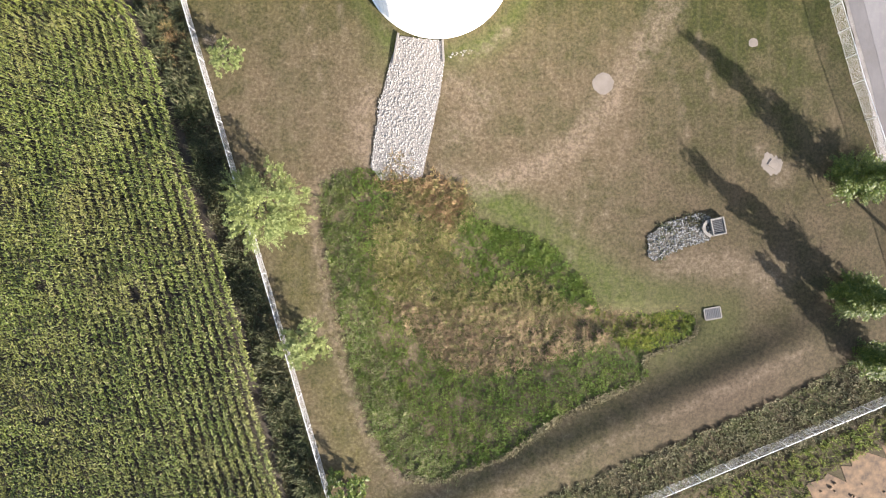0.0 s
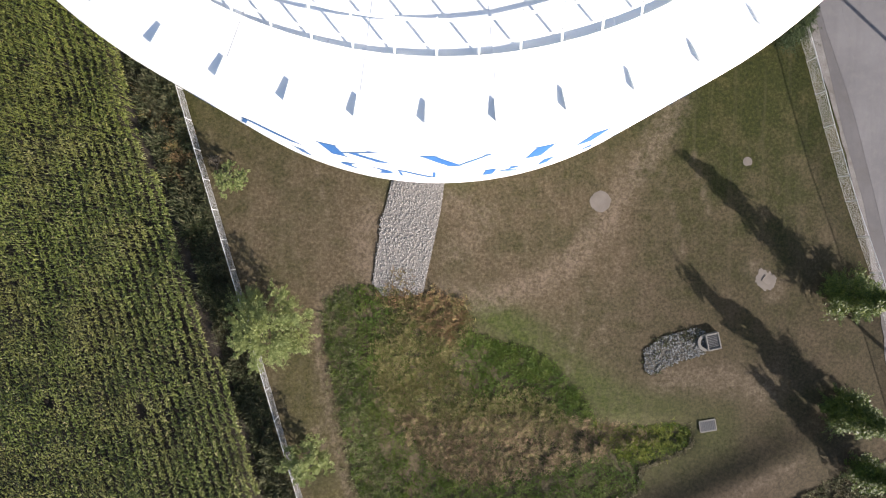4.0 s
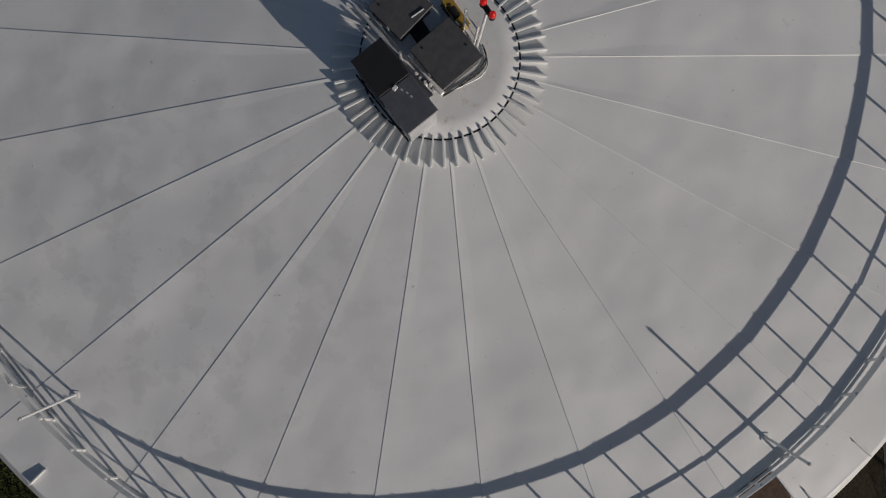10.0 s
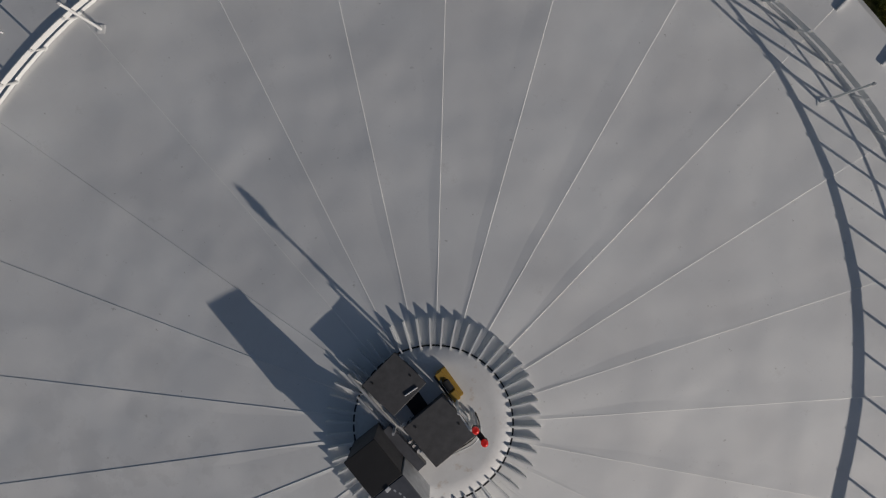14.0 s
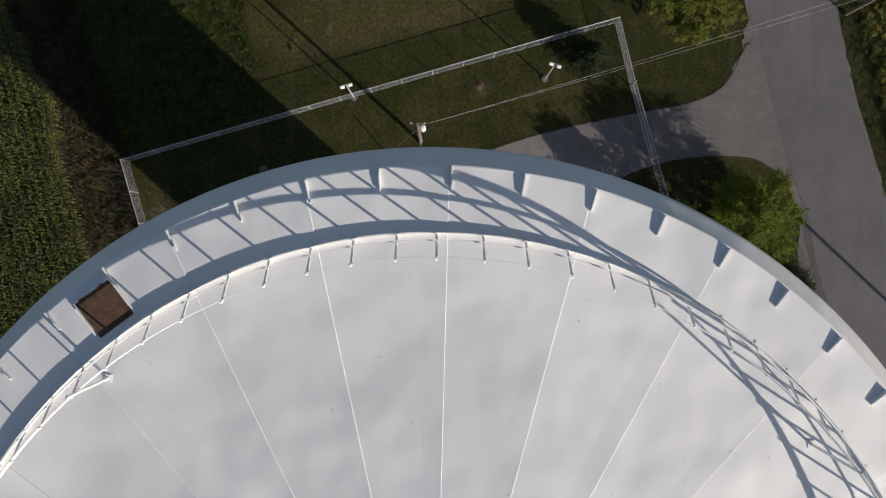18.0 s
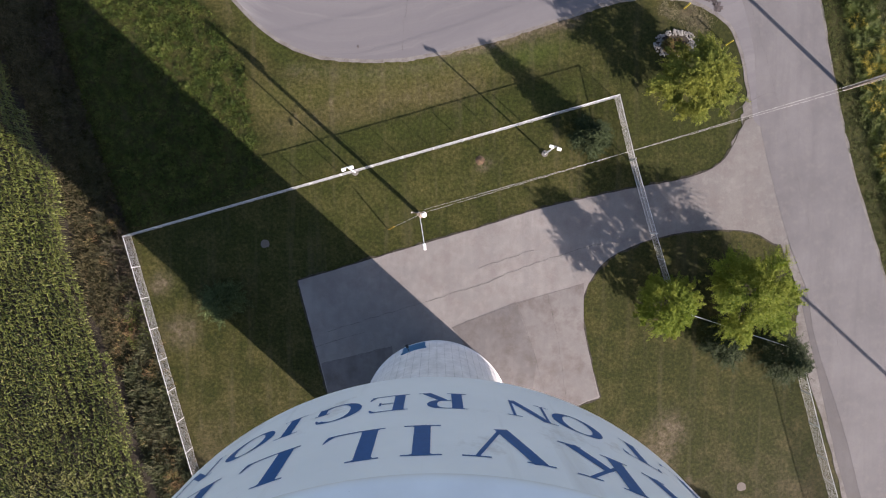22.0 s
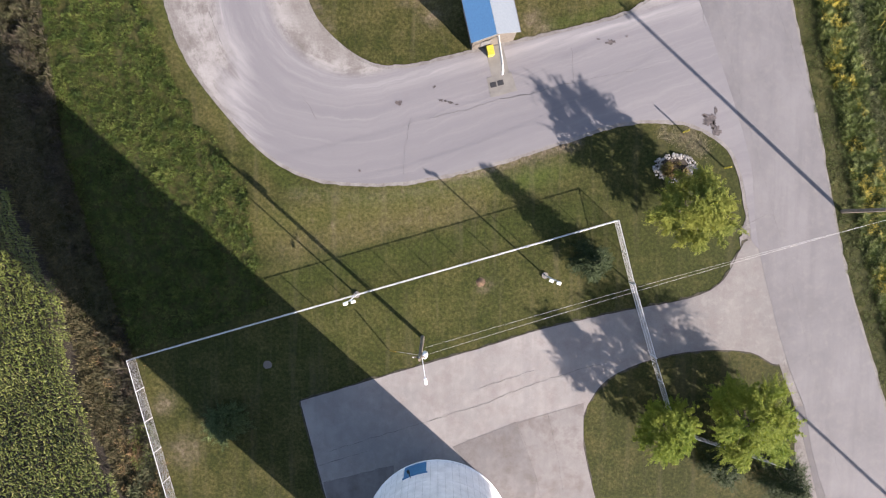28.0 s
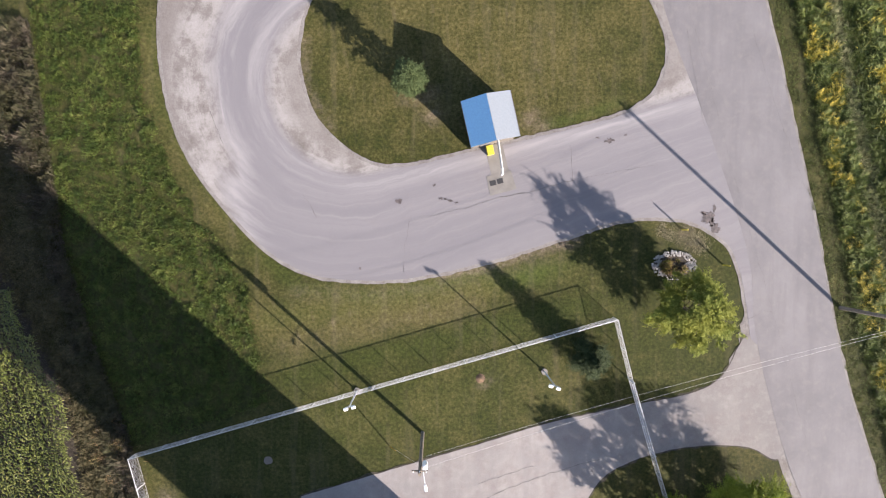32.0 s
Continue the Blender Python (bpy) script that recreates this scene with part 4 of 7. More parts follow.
def worn(x, y):
    """Where the grass has been burnt to straw, and old wheel ruts."""
    straw = 0.95 * near_line(x, y, [(0.8, -20.6), (4.5, -21.4), (9.5, -19.8), (13.5, -17.2), (17.0, -13.0)], 1.5)
    straw = np.maximum(straw, 0.8 * near_line(x, y, [(17.0, -12.5), (19.5, -8.5), (22.0, -5.0), (23.5, -1.5)], 1.6))
    straw = np.maximum(straw, 0.85 * near_line(x, y, [(-7.0, -18.5), (-7.6, -15.5), (-6.6, -12.5)], 1.7))
    straw = np.maximum(straw, 0.7 * near_line(x, y, [(1.5, -11.5), (4.5, -13.0), (1.8, -16.5)], 1.8))
    straw = np.maximum(straw, 0.75 * near_line(x, y, [(-8.6, -20.2), (-11.8, -21.0), (-12.2, -25.0), (-11.0, -33.0), (-9.3, -40.0), (-6.5, -47.5), (-3.0, -51.2)], 0.5))
    straw = np.maximum(straw, 0.22 * near_line(x, y, [(-14.2, -24.0), (-13.2, -32.0), (-11.5, -38.0), (-9.8, -44)], 1.0))
    straw = np.maximum(straw, 0.8 * near_line(x, y, [(-12.2, -34.2), (-11.6, -36.0)], 0.9))
    straw = np.maximum(straw, 0.7 * near_line(x, y, [(2.4, -8.9), (4.5, -8.3), (6.8, -6.2)], 0.6))
    straw = np.maximum(straw, 0.6 * near_line(x, y, [(22.5, -29.3), (28.0, -29.0), (33.0, -30.5)], 1.6))
    straw = np.maximum(straw, 0.45 * near_line(x, y, [(6.0, -51.6), (16.0, -46.8), (27.0, -41.8), (36.0, -37.6)], 0.7))
    straw = np.maximum(straw, 0.6 * near_line(x, y, [(31.5, -18.0), (34.2, -20.0), (33.5, -20.8)], 0.8))
    for ax, ay, bx, by in ((13.5, -18.5, 10.5, -30.0), (15.6, -18.0, 12.8, -29.0), (18.6, -16.0, 16.2, -25.5), (22.4, -8.0, 24.6, -16.5), (25.4, -6.5, 27.2, -13.0), (-13.0, -4.0, -10.5, -15.0), (-9.5, -4.0, -8.6, -9.0)):
        straw = np.maximum(straw, 0.55 * near_line(x, y, [(ax, ay), (bx, by)], 0.22))
    # north lawn: scuffed spots and the verge of the loop
    for cx, cy, r in ((-25.6, 8.0, 1.3), (-27.6, 12.7, 0.9), (4.4, 24.8, 0.5), (9.7, 49.9, 0.9), (-1.0, 51.2, 0.9), (8.6, 51.0, 0.8), (8.9, 51.2, 0.7), (24.2, 39.8, 0.9), (25.2, 38.8, 0.7)):
        straw = np.maximum(straw, 0.75 * near_line(x, y, [(cx, cy), (cx + 0.3, cy + 0.2)], r))
    straw = np.maximum(straw, 0.95 * near_line(x, y, [(0.2, 35.6), (4.6, 36.5), (9.0, 37.9), (13.4, 39.2)], 0.55))
    straw = np.maximum(straw, 0.6 * near_line(x, y, [(-3.6, 53.0), (-2.1, 52.9), (-0.6, 53.6)], 0.6))
    straw = np.maximum(straw, 0.5 * near_line(x, y, [(-11.0, 50.0), (-13.3, 54.0), (-13.4, 58.5)], 0.5))
    straw = np.maximum(straw, 0.22 * near_line(x, y, [(-14.5, 33.8), (-7.2, 33.6), (0.0, 34.6), (7.0, 36.6), (12.5, 38.2)], 0.8))
    straw = np.maximum(straw, 0.12 * near_line(x, y, [(-15.5, 28.0), (-7.0, 30.4), (3.0, 32.6)], 1.4))
    straw = np.maximum(straw, 0.20 / (1 + np.exp(np.clip((y + 4) / 2.5, -50, 50))) / (1 + np.exp(np.clip((x - 22) / 3, -50, 50))))
    return np.clip(straw, 0, 1)


def make_ground():
    cuts = np.concatenate([[-2500, -900, -350, -160, -100], np.arange(-72, 92.1, 0.5), [110, 160, 350, 900, 2500]])
    X, Y = np.meshgrid(cuts, cuts)
    n = len(cuts)
    near = np.clip((75 - np.abs(X)) / 10, 0, 1) * np.clip((92 - np.abs(Y)) / 10, 0, 1)
    Z = bare_rise(X, Y) * near
    v = np.stack([X.ravel(), Y.ravel(), Z.ravel()], 1)
    i = (np.arange(n - 1)[:, None] * n + np.arange(n - 1)[None]).ravel()
    f = np.stack([i, i + 1, i + n + 1, i + n], 1)
    ob = from_arrays("ground", v, f, LAWN)
    dry, lush, bare = turf(X.ravel(), Y.ravel())
    at = ob.data.color_attributes.new("turf", "FLOAT_COLOR", "POINT")
    at.data.foreach_set("color", np.stack([dry, lush, bare, np.ones_like(dry)], 1).astype(np.float32).ravel())
    straw = worn(X.ravel(), Y.ravel())
    rosy = 1 / (1 + np.exp(np.clip((Y.ravel() + 4) / 2.5, -50, 50)))
    rosy = rosy * (1 - 0.8 * near_line(X.ravel(), Y.ravel(), [(-15.5, -24.0), (-12.2, -36.0), (-8.5, -48.0)], 2.2))
    at = ob.data.color_attributes.new("wear", "FLOAT_COLOR", "POINT")
    at.data.foreach_set("color", np.stack([straw, rosy, straw * 0, np.ones_like(straw)], 1).astype(np.float32).ravel())
    ob.data.polygons.foreach_set("use_smooth", np.ones(len(ob.data.polygons), bool))
    return tagged(ob, "mown lawn, patchy green and dry brown", "ground", kind="structure")


make_ground()

# roads and paved yard
ROAD_W = [(50.5, -48), (46.3, -22), (41.9, -4), (38.1, 7.2), (37.0, 12.4), (35.3, 16.6), (33.6, 22), (31.6, 30), (30.6, 38), (26.5, 50), (21.6, 62.6), (16.5, 82), (12, 100)]
ROAD_E = [(22.2, 100), (26.3, 82), (31.7, 62.8), (36.7, 43.5), (40.6, 26.5), (44.8, 13.5), (49.5, -4), (54.2, -22), (60.5, -48)]
wide = [(x - (1.9 if y < 9 else 0.9), y) for x, y in ROAD_W] + [(x + 0.25, y) for x, y in ROAD_E]
tagged(slab("road_shoulder", smooth_line(wide, 1.0), -0.1, 0.014, GRAVEL, rough=0.25), "pale gravel shoulder beside the asphalt road", "shoulder", kind="structure")
verge = [(48.8, -40), (45.0, -22), (42.6, -11.4), (40.3, -4), (38.8, 2.2), (36.9, 9.4), (36.1, 13.0), (37.4, 13.0), (38.6, 7.2), (42.4, -4), (44.5, -11.4), (46.9, -22), (50.6, -40)]
tagged(slab("road_edge", verge, -0.1, 0.024, EDGE, rough=0.25), "older darker asphalt strip along the road", "road", kind="structure")
tagged(slab("road", smooth_line(ROAD_W + ROAD_E, 1.0), -0.1, 0.034, ROAD, rough=0.08), "worn pale grey asphalt road with cracks", "road", kind="structure")
LOOP_OUT = [(33.6, 28.4), (31.2, 29.2), (30.75, 31.1), (30.4, 33.1), (29.9, 35.6), (28.9, 38.2), (27.6, 39.5), (25.5, 40.7), (23.0, 41.3), (19.4, 41.25), (16.1, 40.6), (13.0, 39.5), (4.5, 36.8), (-2.2, 35.3), (-7.2, 34.9), (-12.3, 35.4), (-16.7, 37.5), (-21.1, 41.9), (-25.0, 47.4), (-27.1, 54.0), (-27.4, 62), (-25, 72), (-18, 81), (-6, 86), (8, 85), (19, 78), (25.5, 62), (32, 46), (34.2, 36)]
LOOP_IN = [(22.2, 58.2), (21.3, 54.4), (19.6, 52.6), (16.7, 51.3), (8.9, 49.3), (2.8, 47.9), (-3.6, 46.4), (-7.8, 47.0), (-12.2, 50.8), (-13.9, 55.8), (-13.7, 59.6), (-12.5, 63), (-8.5, 69), (-2, 73), (6, 73.5), (13, 71), (17.5, 67), (20.6, 62.6)]


def shift_line(line, d):
    """A closed edge moved outward by d."""
    out, n = [], len(line)
    turn = 1 if sum(line[i - 1][0] * line[i][1] - line[i][0] * line[i - 1][1] for i in range(n)) > 0 else -1
    for i, (x, y) in enumerate(line):
        (x0, y0), (x1, y1) = line[i - 1], line[(i + 1) % n]
        l = math.hypot(x1 - x0, y1 - y0)
        out.append((x + turn * (y1 - y0) / l * d, y - turn * (x1 - x0) / l * d))
    return out


out_line, in_line = smooth_line(LOOP_OUT, 0.35), smooth_line(LOOP_IN, 0.35)
tagged(slab("loop_shoulder", shift_line(out_line, 0.22), -0.1, 0.018, GRAVEL, rough=0.12, hole=shift_line(in_line, -0.22)), "dusty gravel edge of the turning loop", "shoulder", kind="structure")
tagged(slab("loop_road", shift_line(out_line, -0.12), -0.1, 0.030, LOOP, rough=0.07, hole=shift_line(in_line, 0.12)), "pale grey asphalt turning loop, worn and dusty", "road", kind="structure")
YARD = [(-13.2, 10.8), (-13.6, 12.4), (-13.8, 13.2), (-13.0, 13.5), (-6.5, 15.5), (4.2, 18.7), (10.6, 20.7), (18, 22.4), (25.2, 23.9), (28.4, 25.7), (30.6, 29.6), (32.5, 27), (35.0, 19.5), (34.0, 17.2), (31.3, 18.4), (27, 18.6), (22.8, 18.0), (18.6, 16.6), (16.1, 14.8), (14.5, 11.7), (14.6, 8.8), (16.1, 2.6), (16.3, 1.72), (15.4, 1.4), (8.1, -1.0), (-8.9, -2.1), (-9.8, -2.2), (-10.0, -1.4)]
tagged(slab("yard_rim", shift_line(smooth_line(YARD, 0.6), 0.16), -0.1, 0.012, RIM_DARK, rough=0.22), "narrow dark brown border along the yard's edge", "edge", kind="structure")
tagged(slab("yard_pavement", smooth_line(YARD, 0.6), -0.1, 0.026, ASPHALT, rough=0.05), "pale asphalt yard and drive at the tower", "pavement", kind="structure")
tagged(slab("pavement_patch", [(7.7, 11.1), (11.0, 12.15), (14.6, 13.2), (14.52, 11.4), (14.58, 8.8), (15.45, 5.2), (16.15, 1.85), (15.3, 1.45), (13.0, 0.35), (10.5, -0.6), (8.2, -1.2), (9.2, 0.4), (9.9, 5.4)], 0.0, 0.030, GRIMY, rough=0.12), "grimy brownish asphalt along the yard edge", "pavement", kind="structure")
tagged(slab("pavement_patch", [(-11.55, 5.0), (-9.5, 5.5), (-4.5, 6.8), (-4.0, -1.7), (-8.9, -2.0), (-9.85, -2.05), (-10.05, -1.3)], 0.0, 0.030, PATCH, rough=0.06), "darker older asphalt beside the pedestal", "pavement", kind="structure")
tagged(slab("pavement_patch", [(1.4, 8.7), (7.9, 11.1), (10.0, 5.4), (9.3, 0.4), (8.3, -1.2), (5.5, -1.45), (5.5, 3.5)], 0.0, 0.034, PATCH, rough=0.2), "darker repaired asphalt patch in the yard", "pavement", kind="structure")



def crack(points, wide, z, mat=TAR, label="dark crack in the asphalt"):
    """A wandering narrow line lying on the paving."""
    line = smooth_line(points, 0.35, False)
    bm = bmesh.new()
    rows = []
    for i, (x, y) in enumerate(line):
        (x0, y0), (x1, y1) = line[max(i - 1, 0)], line[min(i + 1, len(line) - 1)]
        l = math.hypot(x1 - x0, y1 - y0) or 1
        nx, ny = -(y1 - y0) / l, (x1 - x0) / l
        j = 0.16 * noise.noise(Vector((x * 1.1, y * 1.1, 3))) + 0.05 * noise.noise(Vector((x * 5, y * 5, 1)))
        w = 0.45 * wide * (0.25 + abs(1.4 * noise.noise(Vector((x * 0.9, y * 0.9, 8)))))
        rows.append((bm.verts.new((x + nx * (j - w), y + ny * (j - w), z)), bm.verts.new((x + nx * (j + w), y + ny * (j + w), z))))
    for p, q in zip(rows, rows[1:]):
        bm.faces.new((p[0], q[0], q[1], p[1]))
    bmesh.ops.recalc_face_normals(bm, faces=bm.faces)
    if sum(f.normal.z for f in bm.faces) < 0:
        bmesh.ops.reverse_faces(bm, faces=bm.faces)
    tagged(link("crack", bm, mat), label, "crack", kind="structure")


for pts, w in (([(23.6, 64), (27.2, 52), (29.4, 44.5), (31.6, 37.5)], 0.022), ([(31.6, 37.5), (34.5, 28), (37.5, 17), (41.5, 3)], 0.018),
               ([(-22.5, 51.6), (-22.1, 50.0), (-21.3, 48.4)], 0.07), ([(-13.5, 43.5), (-12.2, 41.2)], 0.05), ([(-1.05, 41.5), (2.5, 42.3), (5.6, 43.3), (9.0, 44.0), (12.6, 45.0)], 0.05), ([(5.8, 43.35), (7.4, 43.65), (9.2, 44.05)], 0.1),
               ([(28.8, 30), (32.4, 32.2), (33.4, 32.0)], 0.05), ([(26.0, 50.5), (25.0, 55), (24.0, 60)], 0.04), ([(12.6, 45.0), (16.5, 45.8), (21, 46.6)], 0.03),
               ([(-3.6, 35.9), (-3.5, 38.4), (-2.9, 41.5)], 0.03), ([(36.4, 44), (33.2, 52), (30.5, 60)], 0.03), ([(13.0, 45.0), (12.8, 48.5)], 0.03)):
    crack(pts, w, 0.042)
for pts, w in (([(-10.9, 8.2), (-3.0, 10.7), (4.0, 12.9), (10.0, 15.3), (16.2, 17.2)], 0.065), ([(1.45, 8.7), (7.9, 11.1), (14.0, 13.0)], 0.06), ([(7.9, 11.1), (9.6, 6.4), (10.9, 1.4)], 0.065),
               ([(-11.5, 5.0), (-9.5, 5.5), (-4.5, 6.8)], 0.065), ([(11.0, 12.0), (12.3, 6.2), (12.9, 2.0)], 0.06), ([(4.0, 14.6), (9.5, 16.5)], 0.06), ([(-12.4, 6.6), (-7.2, 8.2)], 0.06)):
    crack(pts, w, 0.036)


def stain(x, y, rx, ry, mat=OIL, label="dark oil stain on the asphalt"):
    """A blot with fingers running out of it."""
    pts = []
    for a in np.linspace(0, 6.283, 61)[:-1]:
        c, d = math.cos(a), math.sin(a)
        k = max(0.25, 1 + 0.8 * noise.noise(Vector((x + 1.3 * c, y + 1.3 * d, 0))) + 0.55 * noise.noise(Vector((x + 3.5 * c, y + 3.5 * d, 4))))
        pts.append((x + c * rx * k, y + d * ry * k))
    tagged(slab("oil_stain", pts, 0.03, 0.045, mat, rough=0.12), label, "stain", kind="structure")


for x, y, rx, ry in ((26.5, 41.4, 0.6, 0.5), (27.25, 40.5, 0.45, 0.5), (26.95, 41.0, 0.25, 0.3), (27.2, 42.4, 0.15, 0.4), (26.2, 41.9, 0.3, 0.15), (-4.1, 42.9, 0.25, 0.2), (0.0, 43.25, 0.22, 0.12), (0.5, 43.1, 0.18, 0.1), (0.95, 43.0, 0.25, 0.1), (1.5, 42.85, 0.2, 0.08), (16.6, 49.0, 0.4, 0.22), (18.2, 49.6, 0.15, 0.12), (-0.6, 44.5, 0.15, 0.15), (15.4, 49.3, 0.15, 0.1), (-7.9, 36.2, 0.12, 0.12)):
    stain(x, y, rx, ry)

# ---- water tower ----
tower = tagged(empty("water_tower", -0.04, 0.14, 0), "white water tower tank on a pale concrete pedestal", "water tower")
DECK, CROWN, WALL_R, LOW = 45.85, 46.87, 13.0, 36.65


def roof_z(r):
    return CROWN - (CROWN - DECK) * (r - 1.5) / 11.05


def make_tower():
    # pedestal cast in lifts, with recessed joints and upright panel seams
    shaft = part("pedestal", bmesh.new(), PEDESTAL, tower, "pale concrete pedestal cast in lifts with panel seams")
    bm = bmesh.new()
    lathe(bm, [(7.26, -0.3), (7.26, 0.22), (7.15, 0.30), (6.9, 0.30)], 96)
    bm.to_mesh(shaft.data)
    bm.free()

    def girth(z):
        return 7.08 + 0.12 * math.exp(-max(z, 0.4) / 5.0)
    tops = [0.28, 4.4, 8.45, 12.5, 16.55, 20.6, 24.65, 28.7, 30.6]
    for z0, z1 in zip(tops, tops[1:]):
        prof = [(girth(z0) - 0.07, z0), (girth(z0) - 0.05, z0 + 0.05)]
        n = max(2, round((z1 - z0) / 1.35))
        for k in range(n):
            za, zb = z0 + 0.05 + (z1 - z0 - 0.06) * k / n, z0 + 0.05 + (z1 - z0 - 0.06) * (k + 1) / n
            prof += [(girth(za), za + 0.03), (girth((za + zb) / 2), (za + zb) / 2), (girth(zb), zb - 0.02), (girth(zb) - 0.014, zb)]
        prof += [(girth(z1) - 0.07, z1)]
        bm = bmesh.new()
        lathe(bm, prof, 120)
        part("concrete_lift", bm, PEDESTAL, shaft)
    # slightly raised seam strips, coloured dark to stand in for groove shade
    bm = bmesh.new()
    pts = [(girth(z), z) for z in np.linspace(0.35, 30.4, 26)]
    rows = [[bm.verts.new((u, r + 0.004 + d, z)) for u, d in ((-0.022, -0.02), (-0.015, 0.004), (0.015, 0.004), (0.022, -0.02))] for r, z in pts]
    for p, q in zip(rows, rows[1:]):
        for j in range(3):
            bm.faces.new((p[j], q[j], q[j + 1], p[j + 1]))
    bmesh.ops.recalc_face_normals(bm, faces=bm.faces)
    joint = part("panel_joint", bm, JOINT, shaft)
    for i in range(1, 64):
        share("panel_joint", joint.data, shaft, pose(0, 0, 0, 0, 0, i * 360 / 64))
    # tank: cone, wall and rounded shoulder
    bm = bmesh.new()
    R = WALL_R
    lathe(bm, [(6.9, 30.2), (7.3, 30.6), (R - 0.55, LOW - 0.9), (R - 0.15, LOW - 0.4), (R, LOW), (R, LOW + 0.12), (R, 38.6), (R, 41.6), (R, 44.8), (R, 45.30)], 156)
    wall = part("tank_wall", bm, WALLPAINT, tower, "white painted steel wall with faint grime", True)
    # sloping shoulder plate between the wall and the roof
    bm = bmesh.new()
    lathe(bm, [(R, 45.30), (R, 45.34), (R - 0.025, 45.42), (R - 0.10, 45.50), (R - 0.42, 45.80), (R - 0.45, 45.845), (R - 0.48, 45.858), (R - 0.56, 45.84)], 156)
    part("shoulder_plate", bm, WHITE, tower, "sloping white shoulder plate of the tank", True)
    # roof plates, one wedge each, and the ridges between them
    bm = bmesh.new()
    step = 360 / 25
    rs = [1.4, 2.5, 4, 5.5, 7, 8.5, 9.5, 10.5, 11.5, 12.55]
    rows = []
    for r in rs:
        rows.append([bm.verts.new((r * math.sin(radians(a)), r * math.cos(radians(a)), roof_z(r) - 0.005 * math.sin(math.pi * (a / step)) * min(1, r / 6))) for a in np.linspace(0, step, 9)])
    for p, q in zip(rows, rows[1:]):
        for j in range(8):
            bm.faces.new((p[j], q[j], q[j + 1], p[j + 1]))
    bmesh.ops.recalc_face_normals(bm, faces=bm.faces)
    if sum(f.normal.z for f in bm.faces) < 0:
        bmesh.ops.reverse_faces(bm, faces=bm.faces)
    first = part("roof_plate", bm, WHITE, tower, "white painted steel plate", True)
    bm = bmesh.new()
    sec = [(-0.55, -0.006), (-0.003, 0.010), (0.003, 0.010), (0.020, -0.012)]
    rows = [[bm.verts.new((u * min(1, r / 8) if u < -0.1 else u, r, roof_z(r) + w)) for u, w in sec] for r in (1.45, 4, 7, 10, 12.53)]
    for p, q in zip(rows, rows[1:]):
        for j in range(3):
            bm.faces.new((p[j], q[j], q[j + 1], p[j + 1]))
    bmesh.ops.recalc_face_normals(bm, faces=bm.faces)
    seam = part("lap_seam", bm, WHITE, tower, "lapped edge of the white roof plates")
    SEAM0, FIN0 = 1.2, 1.5
    first.matrix_local = pose(0, 0, 0, 0, 0, -SEAM0)
    seam.matrix_local = pose(0, 0, 0, 0, 0, -SEAM0)
    for i in range(1, 25):
        share("roof_plate", first.data, tower, pose(0, 0, 0, 0, 0, -SEAM0 - i * step))
        share("lap_seam", seam.data, tower, pose(0, 0, 0, 0, 0, -SEAM0 - i * step))
    # upright fins near the rim and round the middle
    bm = bmesh.new()
    box(bm, 0.03, 0.47, 0.125, pose(0, 12.275, DECK - 0.02))
    fin = part("rim_fin", bm, WHITE, tower)
    bm = bmesh.new()
    box(bm, 0.035, 0.60, 0.125, pose(0, 1.83, roof_z(1.83) - 0.03))
    rib = part("crown_fin", bm, WHITE, tower)
    for i in range(50):
        if i:
            share("rim_fin", fin.data, tower, pose(0, 0, 0, 0, 0, -FIN0 - i * step / 2))
            share("crown_fin", rib.data, tower, pose(0, 0, 0, 0, 0, -SEAM0 - (i + 0.5) * step / 2))
        else:
            fin.matrix_local = pose(0, 0, 0, 0, 0, -FIN0)
            rib.matrix_local = pose(0, 0, 0, 0, 0, -SEAM0 - step / 4)
    bm = bmesh.new()
    lathe(bm, [(0.0, CROWN + 0.05), (1.2, CROWN + 0.035), (1.56, CROWN + 0.022), (1.575, CROWN + 0.005), (1.575, CROWN - 0.1)], 64)
    part("crown_plate", bm, CROWNPAINT, tower, "round white plate with rust stains", True)
    # black ring draws the shadow line at the raised plate's edge
    bm = bmesh.new()
    lathe(bm, [(1.565, CROWN - 0.03), (1.565, CROWN + 0.026), (1.595, CROWN + 0.026), (1.595, CROWN - 0.03)], 64, True)
    part("sealant_ring", bm, BLACK, tower, "black ring painted as the shaded gap round the crown plate")
    # railing that leans inward
    RB, RT, H = 11.13, 10.58, 1.04
    zb = roof_z(RB)
    rail = empty("railing")
    rail.parent = tower
    tagged(rail, "white steel guard rail leaning inward")
    for nm, k, back, out, tall in (("top_rail", 0.93, 0.0, 0.016, 0.072), ("mid_rail", 0.43, 0.012, 0.018, 0.024), ("toe_board", 0.06, 0.0, 0.014, 0.052)):
        r, z = RB + (RT - RB) * k + (0.06 if nm == "mid_rail" else 0.0), zb + H * k
        bm = bmesh.new()
        lathe(bm, [(r - back, z - tall), (r + out, z - tall), (r + out, z + tall), (r - back, z + tall)], 150, True)
        part(nm, bm, WHITE, rail)
    bm = bmesh.new()
    rod(bm, (0, RB, zb - 0.05), (0, RT, zb + H), 0.028, None, 6)
    box(bm, 0.12, 0.12, 0.02, pose(0, RB, zb - 0.01))
    post = part("rail_post", bm, WHITE, rail)
    for i in range(1, 76):
        share("rail_post", post.data, rail, pose(0, 0, 0, 0, 0, -0.4 - i * 360 / 76))
    return wall, rail


tank_wall, railing = make_tower()


